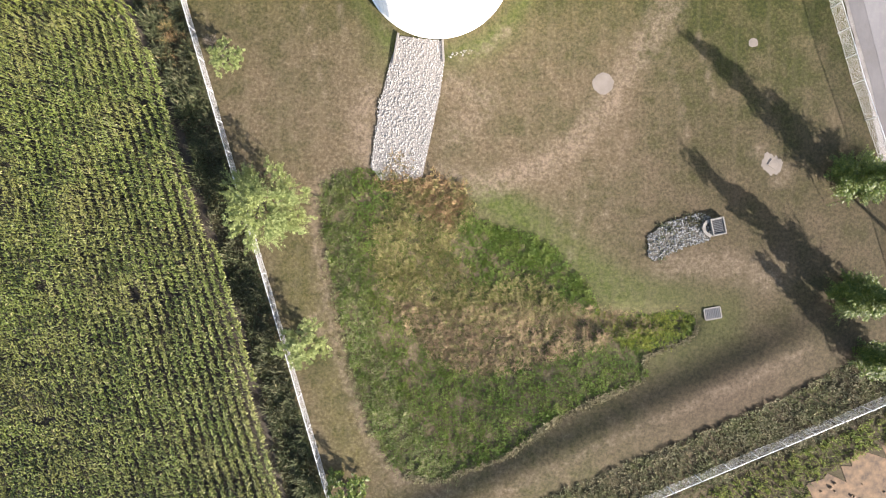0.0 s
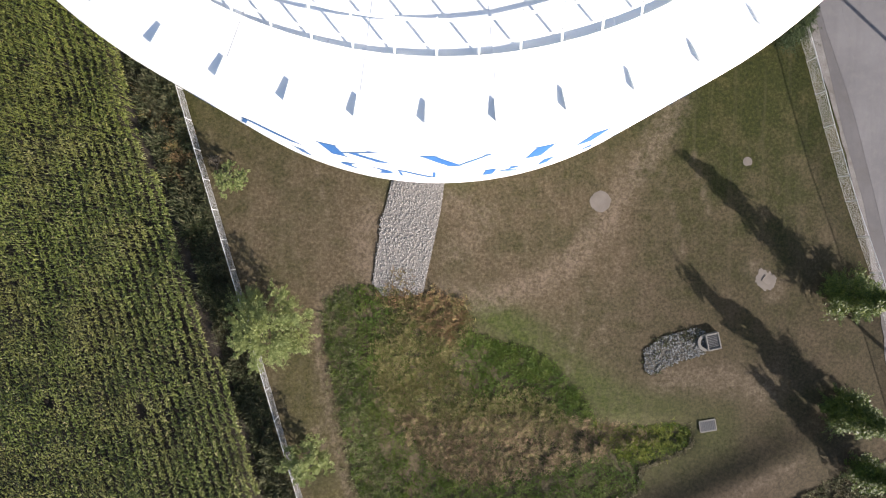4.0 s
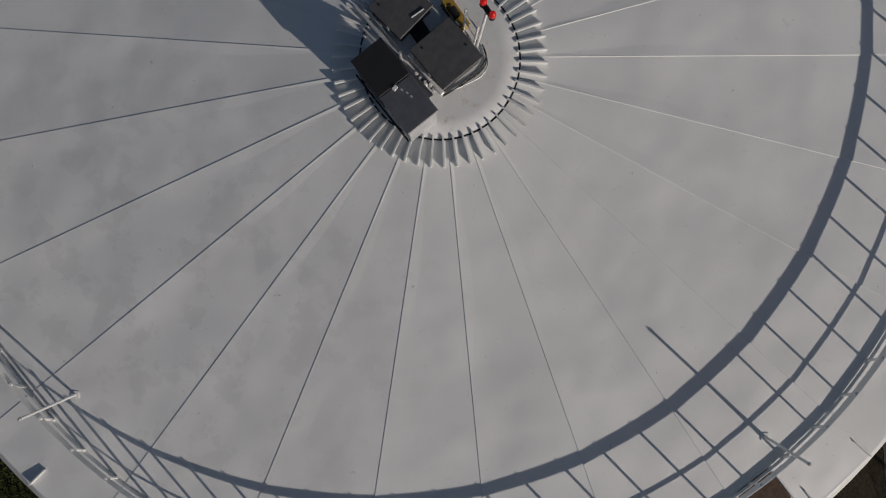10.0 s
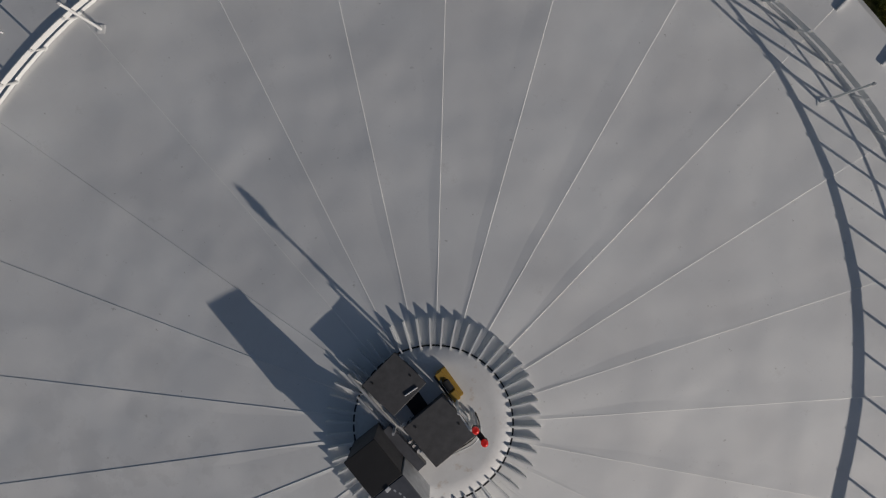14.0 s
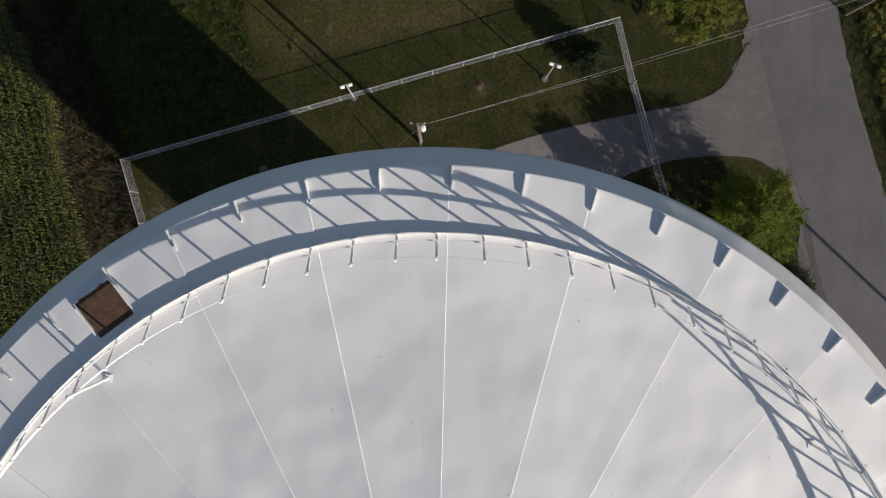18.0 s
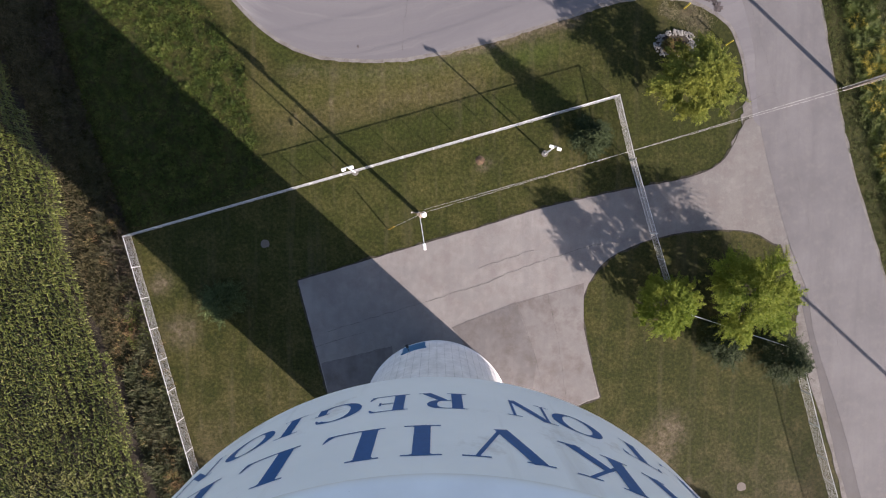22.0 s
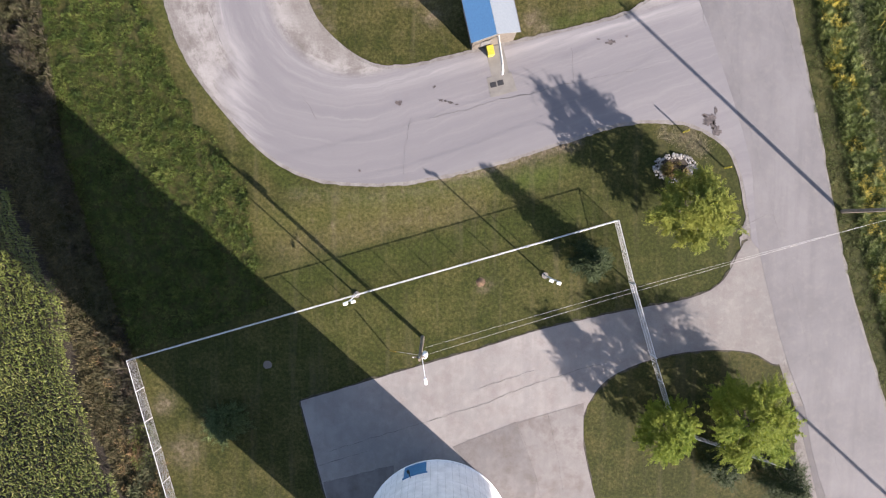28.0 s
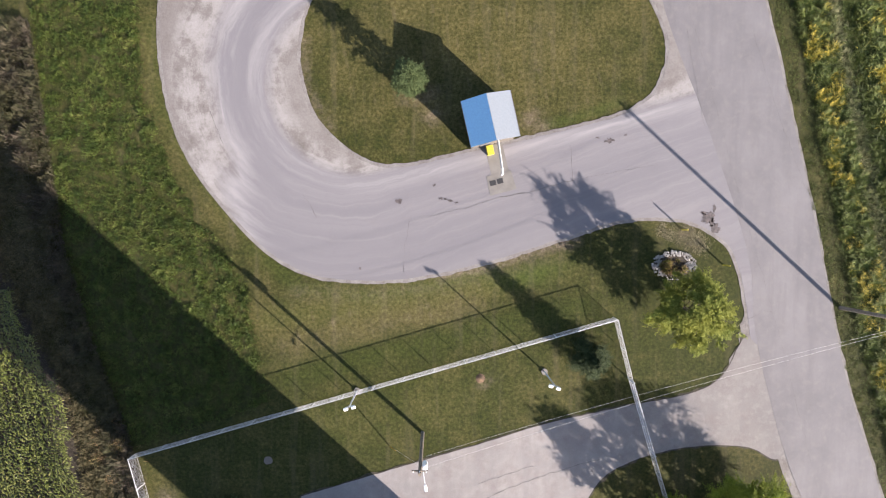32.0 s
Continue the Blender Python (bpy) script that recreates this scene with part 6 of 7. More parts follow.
def gate():
    """A double swing gate across the drive, closed."""
    ob = tagged(empty("drive_gate"), "closed galvanised double gate across the drive", "gate")
    a, c, b = Vector((18.9, 25.4, 0)), Vector((20.0, 21.8, 0)), Vector((21.1, 18.2, 0))
    for p, q in ((a, c), (b, c)):
        d = (q - p).normalized()
        bm = bmesh.new()
        p1, q1 = p + d * 0.12, q - d * 0.06
        for z in (0.12, 0.9, 1.75):
            rod(bm, p1 + Vector((0, 0, z)), q1 + Vector((0, 0, z)), 0.026, None, 6)
        for k in (p1, q1):
            rod(bm, k + Vector((0, 0, 0.12)), k + Vector((0, 0, 1.75)), 0.026, None, 6)
        leaf = part("gate_leaf", bm, GALV, ob)
        share("chain_link", BAY, leaf, Matrix.Translation(p1) @ pose(0, 0, 0, 0, 0, math.degrees(math.atan2(d.y, d.x))) @ Matrix.Diagonal(((q1 - p1).length / 3.05, 1, 0.94, 1)))
    for p in (a, b):
        bm = bmesh.new()
        rod(bm, p + Vector((0, 0, -0.2)), p + Vector((0, 0, 2.0)), 0.055, None, 10)
        part("gate_post", bm, GALV, ob)


gate()


# ---- trees ----
def leaf_cloud(centres, count, size, per=20):
    """Leaves set along drooping twigs that reach outward from the limbs' ends (x, y, z, radius)."""
    c = np.array(centres)
    w = c[:, 3] ** 1.6
    twigs = max(1, count // per)
    pick = rng.choice(len(c), twigs, p=w / w.sum())
    base, rad = c[pick, :3], c[pick, 3]
    side = base * np.array([1, 1, 0]) / (np.linalg.norm(base[:, :2], axis=1)[:, None] + 0.4)
    d = side * 1.0 + rng.normal(0, 0.40, (twigs, 3)) + np.array([0, 0, 0.15])
    d /= np.linalg.norm(d, axis=1)[:, None]
    start = base * (1 - 0.35 * rng.random(twigs) ** 2)[:, None] * np.array([1, 1, 0]) + base * np.array([0, 0, 1]) + rng.normal(0, 0.42, (twigs, 3)) * rad[:, None]
    run = rad * rng.uniform(0.8, 2.1, twigs)
    n = twigs * per
    t = np.tile((np.arange(per) + 0.5) / per, twigs) + rng.normal(0, 0.02, n)
    d, start, run = (np.repeat(v, per, axis=0) for v in (d, start, run))
    p = start + d * (run * t)[:, None] - np.array([0, 0, 1]) * (0.30 * run * t * t)[:, None]
    flip = np.where(np.arange(n) % 2, 1.0, -1.0)
    cross = np.cross(d, np.array([0, 0, 1.0]))
    cross /= np.linalg.norm(cross, axis=1)[:, None] + 1e-6
    u = d * 0.75 + cross * flip[:, None] * 0.8 + rng.normal(0, 0.25, (n, 3)) - np.array([0, 0, 0.15])
    u /= np.linalg.norm(u, axis=1)[:, None]
    nrm = np.array([0, 0, 1.0]) + rng.normal(0, 0.38, (n, 3))
    v = np.cross(nrm, u)
    v /= np.linalg.norm(v, axis=1)[:, None]
    s = (size * rng.uniform(0.7, 1.25, n) * (1.2 - 0.55 * t))[:, None]
    q = np.stack([p, p + u * s * 1.1 - v * s * 0.36, p + u * s * 2.3 - np.array([0, 0, 0.25]) * s, p + u * s * 1.1 + v * s * 0.36], 1).reshape(-1, 3)
    return q, np.arange(n)[:, None] * 4 + np.array([0, 1, 2, 3])


def tree(name, x, y, h, r, mat, label, clear=0.22, leaves=2600, size=0.16, shape="round", cat="tree"):
    z = rise(x, y)
    ob = tagged(empty(name, x, y, z), label, cat, name.replace("_", " ") + "s")
    bm = bmesh.new()
    pts, lean = [Vector((0, 0, -0.1))], Vector((rng.normal(0, 0.02), rng.normal(0, 0.02), 0))
    for k in range(1, 6):
        pts.append(Vector((0, 0, h * 0.85 * k / 5)) + lean * k * h * 0.3)
    rad = 0.02 * h + 0.02
    for k, (p, q) in enumerate(zip(pts, pts[1:])):
        rod(bm, p, q, rad * (1 - k * 0.18), rad * (1 - (k + 1) * 0.18), 7)
    centres = []
    n = 26 if shape == "cone" else 44
    for k in range(n):
        t = (k + 0.5) / n
        a = k * 2.4 + rng.normal(0, 0.3)
        up = clear + (0.95 - clear) * t
        if shape == "cone":
            reach, blob = r * (1.02 - t) * 0.75, r * (0.42 - 0.26 * t)
        elif shape == "larch":
            reach, blob = r * (1.04 - t) * 0.85 * rng.uniform(0.35, 1.1), r * (0.34 - 0.22 * t) * rng.uniform(0.8, 1.3)
        elif shape == "column":
            reach, blob = r * (0.55 + 0.25 * math.sin(math.pi * t)) * (1 - 0.55 * t * t), r * 0.36
        else:
            reach, blob = r * math.sin(math.pi * (0.18 + 0.74 * t)) * rng.uniform(0.5, 1.05), r * rng.uniform(0.10, 0.22)
        e = Vector((math.cos(a) * reach, math.sin(a) * reach, h * up))
        s = Vector((0, 0, max(0.3, h * (up - 0.16))))
        rod(bm, s, s.lerp(e, 0.55) + Vector((0, 0, 0.1)), 0.02 * h * 0.35, 0.012 * h * 0.35, 5)
        rod(bm, s.lerp(e, 0.55) + Vector((0, 0, 0.1)), e, 0.012 * h * 0.35, 0.01, 5)
        centres.append((e.x, e.y, e.z, blob))
        if shape != "cone":
            for j in range(3):
                w = Vector((rng.uniform(-1, 1), rng.uniform(-1, 1), rng.uniform(-0.7, 0.7))) * blob * 1.2
                centres.append((e.x + w.x * 1.25, e.y + w.y * 1.25, e.z + w.z, blob * 0.5))
    centres.append((0, 0, h * 0.94, r * (0.18 if shape == "cone" else 0.3)))
    part("trunk", bm, BARK, ob)
    v, f = leaf_cloud(centres, leaves, size)
    crown = from_arrays("crown", v, f, mat)
    crown.parent = ob
    return ob


tree("maple_tree", 23.9, 32.6, 6.2, 3.3, LEAF_TURN, "broad yellow-green tree on the grass island", 0.25, 36000, 0.103)
tree("maple_tree", 22.1, 11.5, 5.31, 2.9, LEAF, "green tree at the fence beside the drive", 0.2, 31000, 0.10)
tree("maple_tree", 29.6, 12.3, 6.2, 4.2, LEAF, "large yellow-green tree by the road corner", 0.22, 48000, 0.104)
tree("spruce_tree", 34.2, 6.0, 4.96, 2.15, NEEDLE, "dark green spruce beside the road fence", 0.06, 17000, 0.098, "cone")
tree("spruce_tree", 28.4, 7.4, 2.3, 2.2, NEEDLE, "low shaded evergreen beneath the taller trees", 0.06, 13000, 0.098, "cone")
tree("spruce_tree", 14.7, 27.6, 4.96, 1.65, NEEDLE, "small dark green spruce inside the fence corner", 0.05, 19000, 0.095, "cone")
tree("cedar_tree", -3.05, 54.4, 4.7, 1.3, CEDAR, "compact pale cedar behind the pump hut", 0.03, 22000, 0.070, "column")
tree("spruce_tree", -21.0, 11.2, 2.83, 1.9, CEDAR, "low dark evergreen on the lawn in shade", 0.06, 11000, 0.098, "cone")
tree("young_tree", -20.2, -9.3, 3.01, 1.6, LEAF_PALE, "small pale shrub-like tree beside the fence", 0.15, 4000, 0.09, "round")
tree("willow_tree", -16.4, -23.6, 5.49, 3.9, LEAF_PALE, "pale green feathery tree overhanging the fence", 0.2, 22000, 0.100)
tree("young_tree", -12.8, -36.8, 4.07, 2.2, LEAF_PALE, "rounded yellow-green tree beside the fence", 0.2, 8000, 0.10)
tree("shrub", -9.0, -50.8, 3.01, 2.3, LEAF_GREEN, "grey-green shrub at the fence corner", 0.1, 2200, 0.16, "round", "shrub")
tree("larch_tree", 40.4, -20.8, 7.61, 2.3, LEAF_GREEN, "tall tapering green tree by the road fence", 0.05, 20000, 0.125, "larch")
tree("larch_tree", 40.2, -32.2, 7.61, 2.3, LEAF_GREEN, "tall tapering green tree by the road fence", 0.05, 20000, 0.125, "larch")
tree("larch_tree", 42.8, -38.4, 5.2, 2.0, LEAF_GREEN, "smaller green larch near the fence corner", 0.05, 13000, 0.125, "larch")


# ---- poles, lamps and wires ----
def utility_pole(x, y, h, label, arm_turn=0):
    ob = tagged(empty("utility_pole", x, y, 0, arm_turn), label, "utility pole", "utility poles")
    bm = bmesh.new()
    rod(bm, (0, 0, -0.5), (0, 0, h), 0.20, 0.15, 10)
    part("shaft", bm, WOOD, ob)
    bm = bmesh.new()
    box(bm, 1.3, 0.1, 0.12, pose(0, 0.14, h - 0.5))
    part("crossarm", bm, WOOD, ob)
    for u in (-0.55, 0, 0.55):
        bm = bmesh.new()
        rod(bm, (u, 0.14, h - 0.38), (u, 0.14, h - 0.2), 0.035, 0.05, 8)
        part("insulator", bm, LAMPWHITE, ob)
    return ob


pole = utility_pole(-1.64, 19.74, 10.0, "weathered wooden service pole with a transformer and lamp", 0)
bm = bmesh.new()
rod(bm, (0.40, 0.0, 7.5), (0.40, 0.0, 8.5), 0.24, None, 14)
rod(bm, (0.40, 0.0, 8.5), (0.40, 0.0, 8.58), 0.25, 0.12, 14)
part("transformer", bm, LAMPWHITE, pole, "pale grey transformer can")
bm = bmesh.new()
rod(bm, (0.0, -0.1, 5.8), (0.40, -2.5, 6.25), 0.035, None, 6)
part("lamp_arm", bm, GALV, pole)
bm = bmesh.new()
box(bm, 0.26, 0.62, 0.14, pose(0.44, -2.8, 6.2, 0, 0, 9), 0.05)
part("lamp_head", bm, LAMPWHITE, pole, "white street lamp head")
utility_pole(40.06, 32.6, 10.6, "wooden utility pole at the road edge", 70)
utility_pole(56.4, -5.8, 10.2, "wooden utility pole east of the road", 75)
utility_pole(61.5, -41.0, 12.4, "wooden utility pole east of the road", 75)


def wire(a, b, sag, parent_label):
    bm = bmesh.new()
    a, b = Vector(a), Vector(b)
    last = a
    for k in range(1, 15):
        t = k / 14
        p = a.lerp(b, t) - Vector((0, 0, sag * 4 * t * (1 - t)))
        rod(bm, last, p, 0.009, None, 4)
        last = p
    return tagged(link("overhead_wire", bm, WIRE), parent_label, "wire", "overhead wires")


wire((-1.5, 19.8, 8.9), (40.0, 32.5, 10.0), 0.9, "thin pale overhead wire from pole to pole")
wire((-1.2, 20.2, 7.2), (40.1, 32.2, 8.6), 0.9, "thin pale overhead wire from pole to pole")
wire((40.1, 32.6, 10.4), (56.4, -5.8, 10.0), 0.8, "thin overhead wire along the road")
wire((56.4, -5.8, 10.0), (61.5, -41.0, 11.9), 1.4, "thin overhead wire along the road")
guy = tagged(empty("guy_wire", -4.9, 18.4, 0, 0), "guy wire with a yellow guard", "guy wire")
bm = bmesh.new()
rod(bm, (0, 0, 0), (3.2, 1.3, 8.0), 0.010, None, 5)
part("cable", bm, GALV, guy)
bm = bmesh.new()
rod(bm, (0.0, 0, 0.05), (0.72, 0.30, 2.0), 0.045, None, 8)
part("guard", bm, YELLOW, guy, "yellow plastic guard tube")


def flood_light(x, y, turn):
    ob = tagged(empty("flood_light", x, y, 0, turn), "twin white floodlights on a grey post", "floodlight", "yard floodlights")
    bm = bmesh.new()
    rod(bm, (0, 0, -0.2), (0, 0, 5.3), 0.08, 0.055, 10)
    part("post", bm, GALV, ob)
    bm = bmesh.new()
    rod(bm, (0, 0, -0.2), (0, 0, 0.12), 0.32, 0.32, 18)
    part("footing", bm, CONCRETE, ob, "round concrete footing")
    bm = bmesh.new()
    rod(bm, (-0.42, 0, 5.25), (0.42, 0, 5.25), 0.03, None, 6)
    part("bracket", bm, GALV, ob)
    for u in (-0.45, 0.45):
        bm = bmesh.new()
        box(bm, 0.40, 0.28, 0.18, pose(u * 0.8, -0.1, 5.28, 25, 0, 0), 0.04)
        part("lamp_head", bm, LAMPWHITE, ob, "white floodlight housing")


flood_light(10.5, 26.0, -18)
flood_light(-8.2, 24.0, 16)


# ---- hut and filling place ----
def hut():
    ob = tagged(empty("pump_hut", 4.58, 50.5, 0, 13.2), "small gabled hut with blue sheet roof and tan walls", "hut")
    w, l, eave, ridge = 4.2, 3.95, 3.15, 4.05
    for nm, m, sx in (("wall", pose(0, -l / 2 + 0.1, 0), w), ("wall", pose(0, l / 2 - 0.1, 0), w)):
        bm = bmesh.new()
        vs = [bm.verts.new((x, y, z)) for y in (-0.08, 0.08) for x, z in ((-w / 2, -0.1), (w / 2, -0.1), (w / 2, eave), (0, ridge), (-w / 2, eave))]
        bm.faces.new(vs[:5])
        bm.faces.new(list(reversed(vs[5:])))
        for k in range(5):
            bm.faces.new((vs[k], vs[5 + k], vs[5 + (k + 1) % 5], vs[(k + 1) % 5]))
        bmesh.ops.recalc_face_normals(bm, faces=bm.faces)
        bmesh.ops.transform(bm, matrix=m, verts=bm.verts)
        part(nm, bm, TAN, ob)
    for s in (-1, 1):
        bm = bmesh.new()
        box(bm, 0.16, l - 0.36, eave + 0.1, pose(s * (w / 2 - 0.08), 0, -0.1))
        part("wall", bm, TAN, ob)
        slope = math.degrees(math.atan2(ridge - eave, w / 2))
        run = math.hypot(w / 2, ridge - eave) + 0.25
        roof = part("roof", bmesh.new(), ROOFBLUE if s < 0 else ROOFLIT, ob, "blue ribbed roof sheet" if s < 0 else "ribbed roof sheet with sunlight painted into its pale colour")
        bm = bmesh.new()
        box(bm, run, l + 0.42, 0.04, pose(0, 0, ridge + 0.02) @ pose(0, 0, 0, 0, s * slope, 0) @ pose(s * run / 2, 0, 0))
        bm.to_mesh(roof.data)
        bm.free()
        bm = bmesh.new()
        box(bm, 0.05, l + 0.42, 0.14, pose(0, 0, ridge) @ pose(0, 0, 0, 0, s * slope, 0) @ pose(s * (run + 0.02), 0, -0.06))
        part("gutter", bm, DARK, ob)
    bm = bmesh.new()
    rod(bm, (0, -l / 2 - 0.15, ridge + 0.035), (0, l / 2 + 0.15, ridge + 0.035), 0.022, None, 6)
    part("ridge_cap", bm, ROOFLIT, ob)
    bm = bmesh.new()
    box(bm, 0.95, 0.06, 2.05, pose(-0.8, -l / 2 + 0.0, 0))
    part("door", bm, DARK, ob, "dark steel door")


hut()
fill = tagged(empty("filling_pipe"), "pale steel filling arm reaching out from the hut", "pipe")
bm = bmesh.new()
rod(bm, (5.33, 48.75, 2.6), (5.75, 46.0, 2.75), 0.11, None, 10)
rod(bm, (5.75, 46.0, 2.75), (5.85, 45.5, 2.2), 0.11, 0.09, 10)
part("arm", bm, WIRE, fill)
bm = bmesh.new()
rod(bm, (5.85, 45.5, 2.25), (5.87, 45.42, 1.5), 0.10, 0.10, 10)
part("nozzle", bm, GALV, fill, "downturned grey nozzle")
pad = tagged(slab("concrete_pad", [(4.5, 45.4), (6.9, 46.0), (7.5, 44.2), (4.9, 43.5)], 0, 0.05, CONCRETE), "square pale concrete pad with drain grates", "pad")
for x, y in ((5.15, 44.75), (5.85, 44.95)):
    bm = bmesh.new()
    box(bm, 0.6, 0.5, 0.02, pose(x, y, 0.045, 0, 0, 14))
    part("drain_grate", bm, BLACK, pad, "dark square drain grate")
tagged(slab("concrete_path", [(4.3, 48.3), (6.0, 48.7), (6.7, 46.0), (5.0, 45.5)], 0, 0.042, CONCRETE), "pale concrete strip before the hut", "pavement", kind="structure")
binbox = tagged(empty("yellow_box", 4.78, 47.9, 0.04, 13), "small yellow plastic box beside the filling pipe", "box")
bm = bmesh.new()
box(bm, 0.62, 0.9, 0.7, None, 0.04)
part("body", bm, LEMON, binbox)
bm = bmesh.new()
box(bm, 0.68, 0.96, 0.1, pose(0, 0, 0.68), 0.03)
part("lid", bm, LEMON, binbox)


def marker(x, y, label="short yellow marker post"):
    ob = tagged(empty("marker_post", x, y, 0), label, "post", "yellow marker posts")
    bm = bmesh.new()
    rod(bm, (0, 0, -0.1), (0, 0, 1.35), 0.07, None, 10)
    part("post", bm, LEMON, ob)
    bm = bmesh.new()
    bmesh.ops.create_uvsphere(bm, u_segments=10, v_segments=6, radius=0.075)
    bmesh.ops.translate(bm, vec=(0, 0, 1.35), verts=bm.verts)
    part("cap", bm, LEMON, ob)


marker(24.0, 40.3)
marker(28.2, 36.8)


# ---- concrete covers on the south lawn ----
def cover(x, y, r, label, lid_r):
    ob = tagged(empty("manhole", x, y, rise(x, y)), label, "manhole", "manholes on the lawn")
    edge = [(r * math.cos(k * 0.18), r * math.sin(k * 0.18)) for k in range(35)]
    slab("ring", [(u + 0.11 * r * noise.noise(Vector((u * 3 + x, v * 3, 1))), v + 0.11 * r * noise.noise(Vector((u * 3, v * 3 + y, 7)))) for u, v in edge], -0.2, 0.018, LID, ob, 0.05)
    bm = bmesh.new()
    rod(bm, (0.1 * r, -0.2 * r, 0.0), (0.1 * r, -0.2 * r, 0.03), lid_r, None, 20)
    part("lid", bm, LID, ob)


cover(16.2, -11.4, 1.05, "round crumbling concrete chamber flush with the lawn", 0.34)
cover(30.9, -7.4, 0.46, "small round concrete manhole cover", 0.22)
cover(-17.1, 16.9, 0.42, "small pale concrete cover in the shaded lawn", 0.24)
chamber = tagged(empty("valve_chamber", 32.95, -19.25, 0, -35), "square crumbling concrete chamber cover in the lawn", "chamber")
slab("apron", smooth_line([(-0.85, -0.75), (0, -0.95), (0.8, -0.65), (1.0, 0), (0.75, 0.75), (0, 0.85), (-0.85, 0.6), (-0.95, 0)], 0.12), -0.2, 0.0, LID, chamber, 0.4)
bm = bmesh.new()
box(bm, 0.85, 0.7, 0.1, pose(0.05, 0, -0.04), 0.02)
part("lid", bm, LID, chamber)
bm = bmesh.new()
box(bm, 0.16, 0.05, 0.03, pose(0.1, 0.1, 0.02), 0.005)
part("lift_handle", bm, DARK, chamber)
head = tagged(empty("culvert_inlet", 27.5, -25.4, 0, 12), "concrete culvert headwall with a steel grate", "culvert")
bm = bmesh.new()
for dx, dy, sx, sy in ((-0.62, 0, 0.14, 1.7), (0.62, 0, 0.14, 1.7), (0, 0.78, 1.1, 0.14), (0, -0.78, 1.1, 0.14)):
    box(bm, sx, sy, 0.55, pose(dx, dy, -0.1), 0.02)
part("frame", bm, CONCRETE, head)
for k in range(9):
    bm = bmesh.new()
    box(bm, 1.1, 0.06, 0.04, pose(0, -0.66 + k * 0.165, 0.34))
    part("grate_bar", bm, DARK, head)
bm = bmesh.new()
box(bm, 1.1, 1.42, 0.03, pose(0, 0, 0.05))
part("floor", bm, BLACK, head)
bm = bmesh.new()
lathe(bm, [(0.55, 0.0), (0.85, 0.0), (0.85, 0.32), (0.55, 0.32)], 14, True, -180, 0)
pc = part("collar", bm, CONCRETE, head)
pc.matrix_local = pose(-0.68, 0, -0.05)
basin = tagged(empty("catch_basin", 27.2, -34.0, rise(27.2, -34.0), 10), "rectangular concrete catch basin with a dark grate", "drain")
bm = frame_box(1.6, 1.1, 0.09, 0.12)
part("frame", bm, CONCRETE, basin)
for k in range(8):
    bm = bmesh.new()
    box(bm, 0.07, 0.98, 0.04, pose(-0.62 + k * 0.177, 0, 0.03))
    part("grate_bar", bm, DARK, basin)
bm = bmesh.new()
box(bm, 1.45, 0.95, 0.03, pose(0, 0, -0.015))
part("floor", bm, DARK, basin)

# bare shrub beside the corn fence
dead = tagged(empty("bare_shrub", -21.9, -7.6, rise(-21.9, -7.6)), "dead grey shrub of bare twigs by the fence", "shrub")
bm = bmesh.new()
for k in range(34):
    a, reach, up = rng.uniform(0, 6.283), rng.uniform(0.3, 1.0), rng.uniform(0.5, 1.2)
    tip = Vector((math.cos(a) * reach, math.sin(a) * reach, up))
    mid = tip * 0.55 + Vector((rng.normal(0, 0.05), rng.normal(0, 0.05), 0.08))
    rod(bm, (0.1 * math.cos(a), 0.1 * math.sin(a), -0.05), mid, 0.018, 0.011, 5)
    rod(bm, mid, tip, 0.011, 0.005, 5)
    for j in range(3):
        b = a + rng.normal(0, 0.8)
        rod(bm, mid, mid + Vector((math.cos(b) * 0.3, math.sin(b) * 0.3, rng.uniform(0.05, 0.3))), 0.007, 0.003, 4)
part("twigs", bm, WOOD, dead)

# ---- stones ----
CHANNEL = [(-3.7, -6.9), (0.4, -7.3), (0.6, -9.5), (0.2, -12.5), (-1.6, -20.4), (-2.6, -21.0), (-5.6, -20.8), (-6.6, -19.6), (-5.8, -13.3), (-4.6, -9.5)]
channel = tagged(empty("riprap_channel"), "channel of pale limestone riprap below the tower", "riprap")
for x0, y0, x1, y1 in ((-3.85, -6.6, -4.35, -9.6), (0.45, -7.0, 0.55, -9.4)):
    bm = bmesh.new()
    d = math.hypot(x1 - x0, y1 - y0)
    box(bm, 0.22, d, 0.35, pose((x0 + x1) / 2, (y0 + y1) / 2, -0.15, 0, 0, -math.degrees(math.atan2(x1 - x0, y1 - y0))), 0.02)
    part("side_wall", bm, CONCRETE, channel)
bed = slab("gravel_bed", CHANNEL, -0.1, 0.07, plain("pale_gravel", (0.15, 0.14, 0.13), 0.95, 0, 0.4, 9), channel, 0.2)
xs, ys = scatter(CHANNEL, 36)
sz = rng.uniform(0.10, 0.25, len(xs))
near = np.argsort(np.hypot(xs + 2.5, ys + 13))
stone_parts(xs[near[:280]], ys[near[:280]], sz[near[:280]] * 1.1, RIPRAP, channel, 0.06)
stones_joined("rubble", xs[near[280:]], ys[near[280:]], sz[near[280:]], RIPRAP, channel, 0.06)
xs, ys = scatter([(1.0, -8.5), (3.3, -8.1), (3.4, -8.5), (1.1, -9.0)], 22)
stones_joined("rubble", xs, ys, rng.uniform(0.09, 0.20, len(xs)), RIPRAP, channel, 0.01)
PATCH2 = [(20.6, -26.3), (22.5, -25.0), (25.9, -24.0), (26.9, -24.5), (26.9, -26.7), (24, -27.6), (21.5, -28.9), (20.7, -28.3)]
spill = tagged(empty("stone_apron"), "apron of grey field stones before the culvert", "stones")
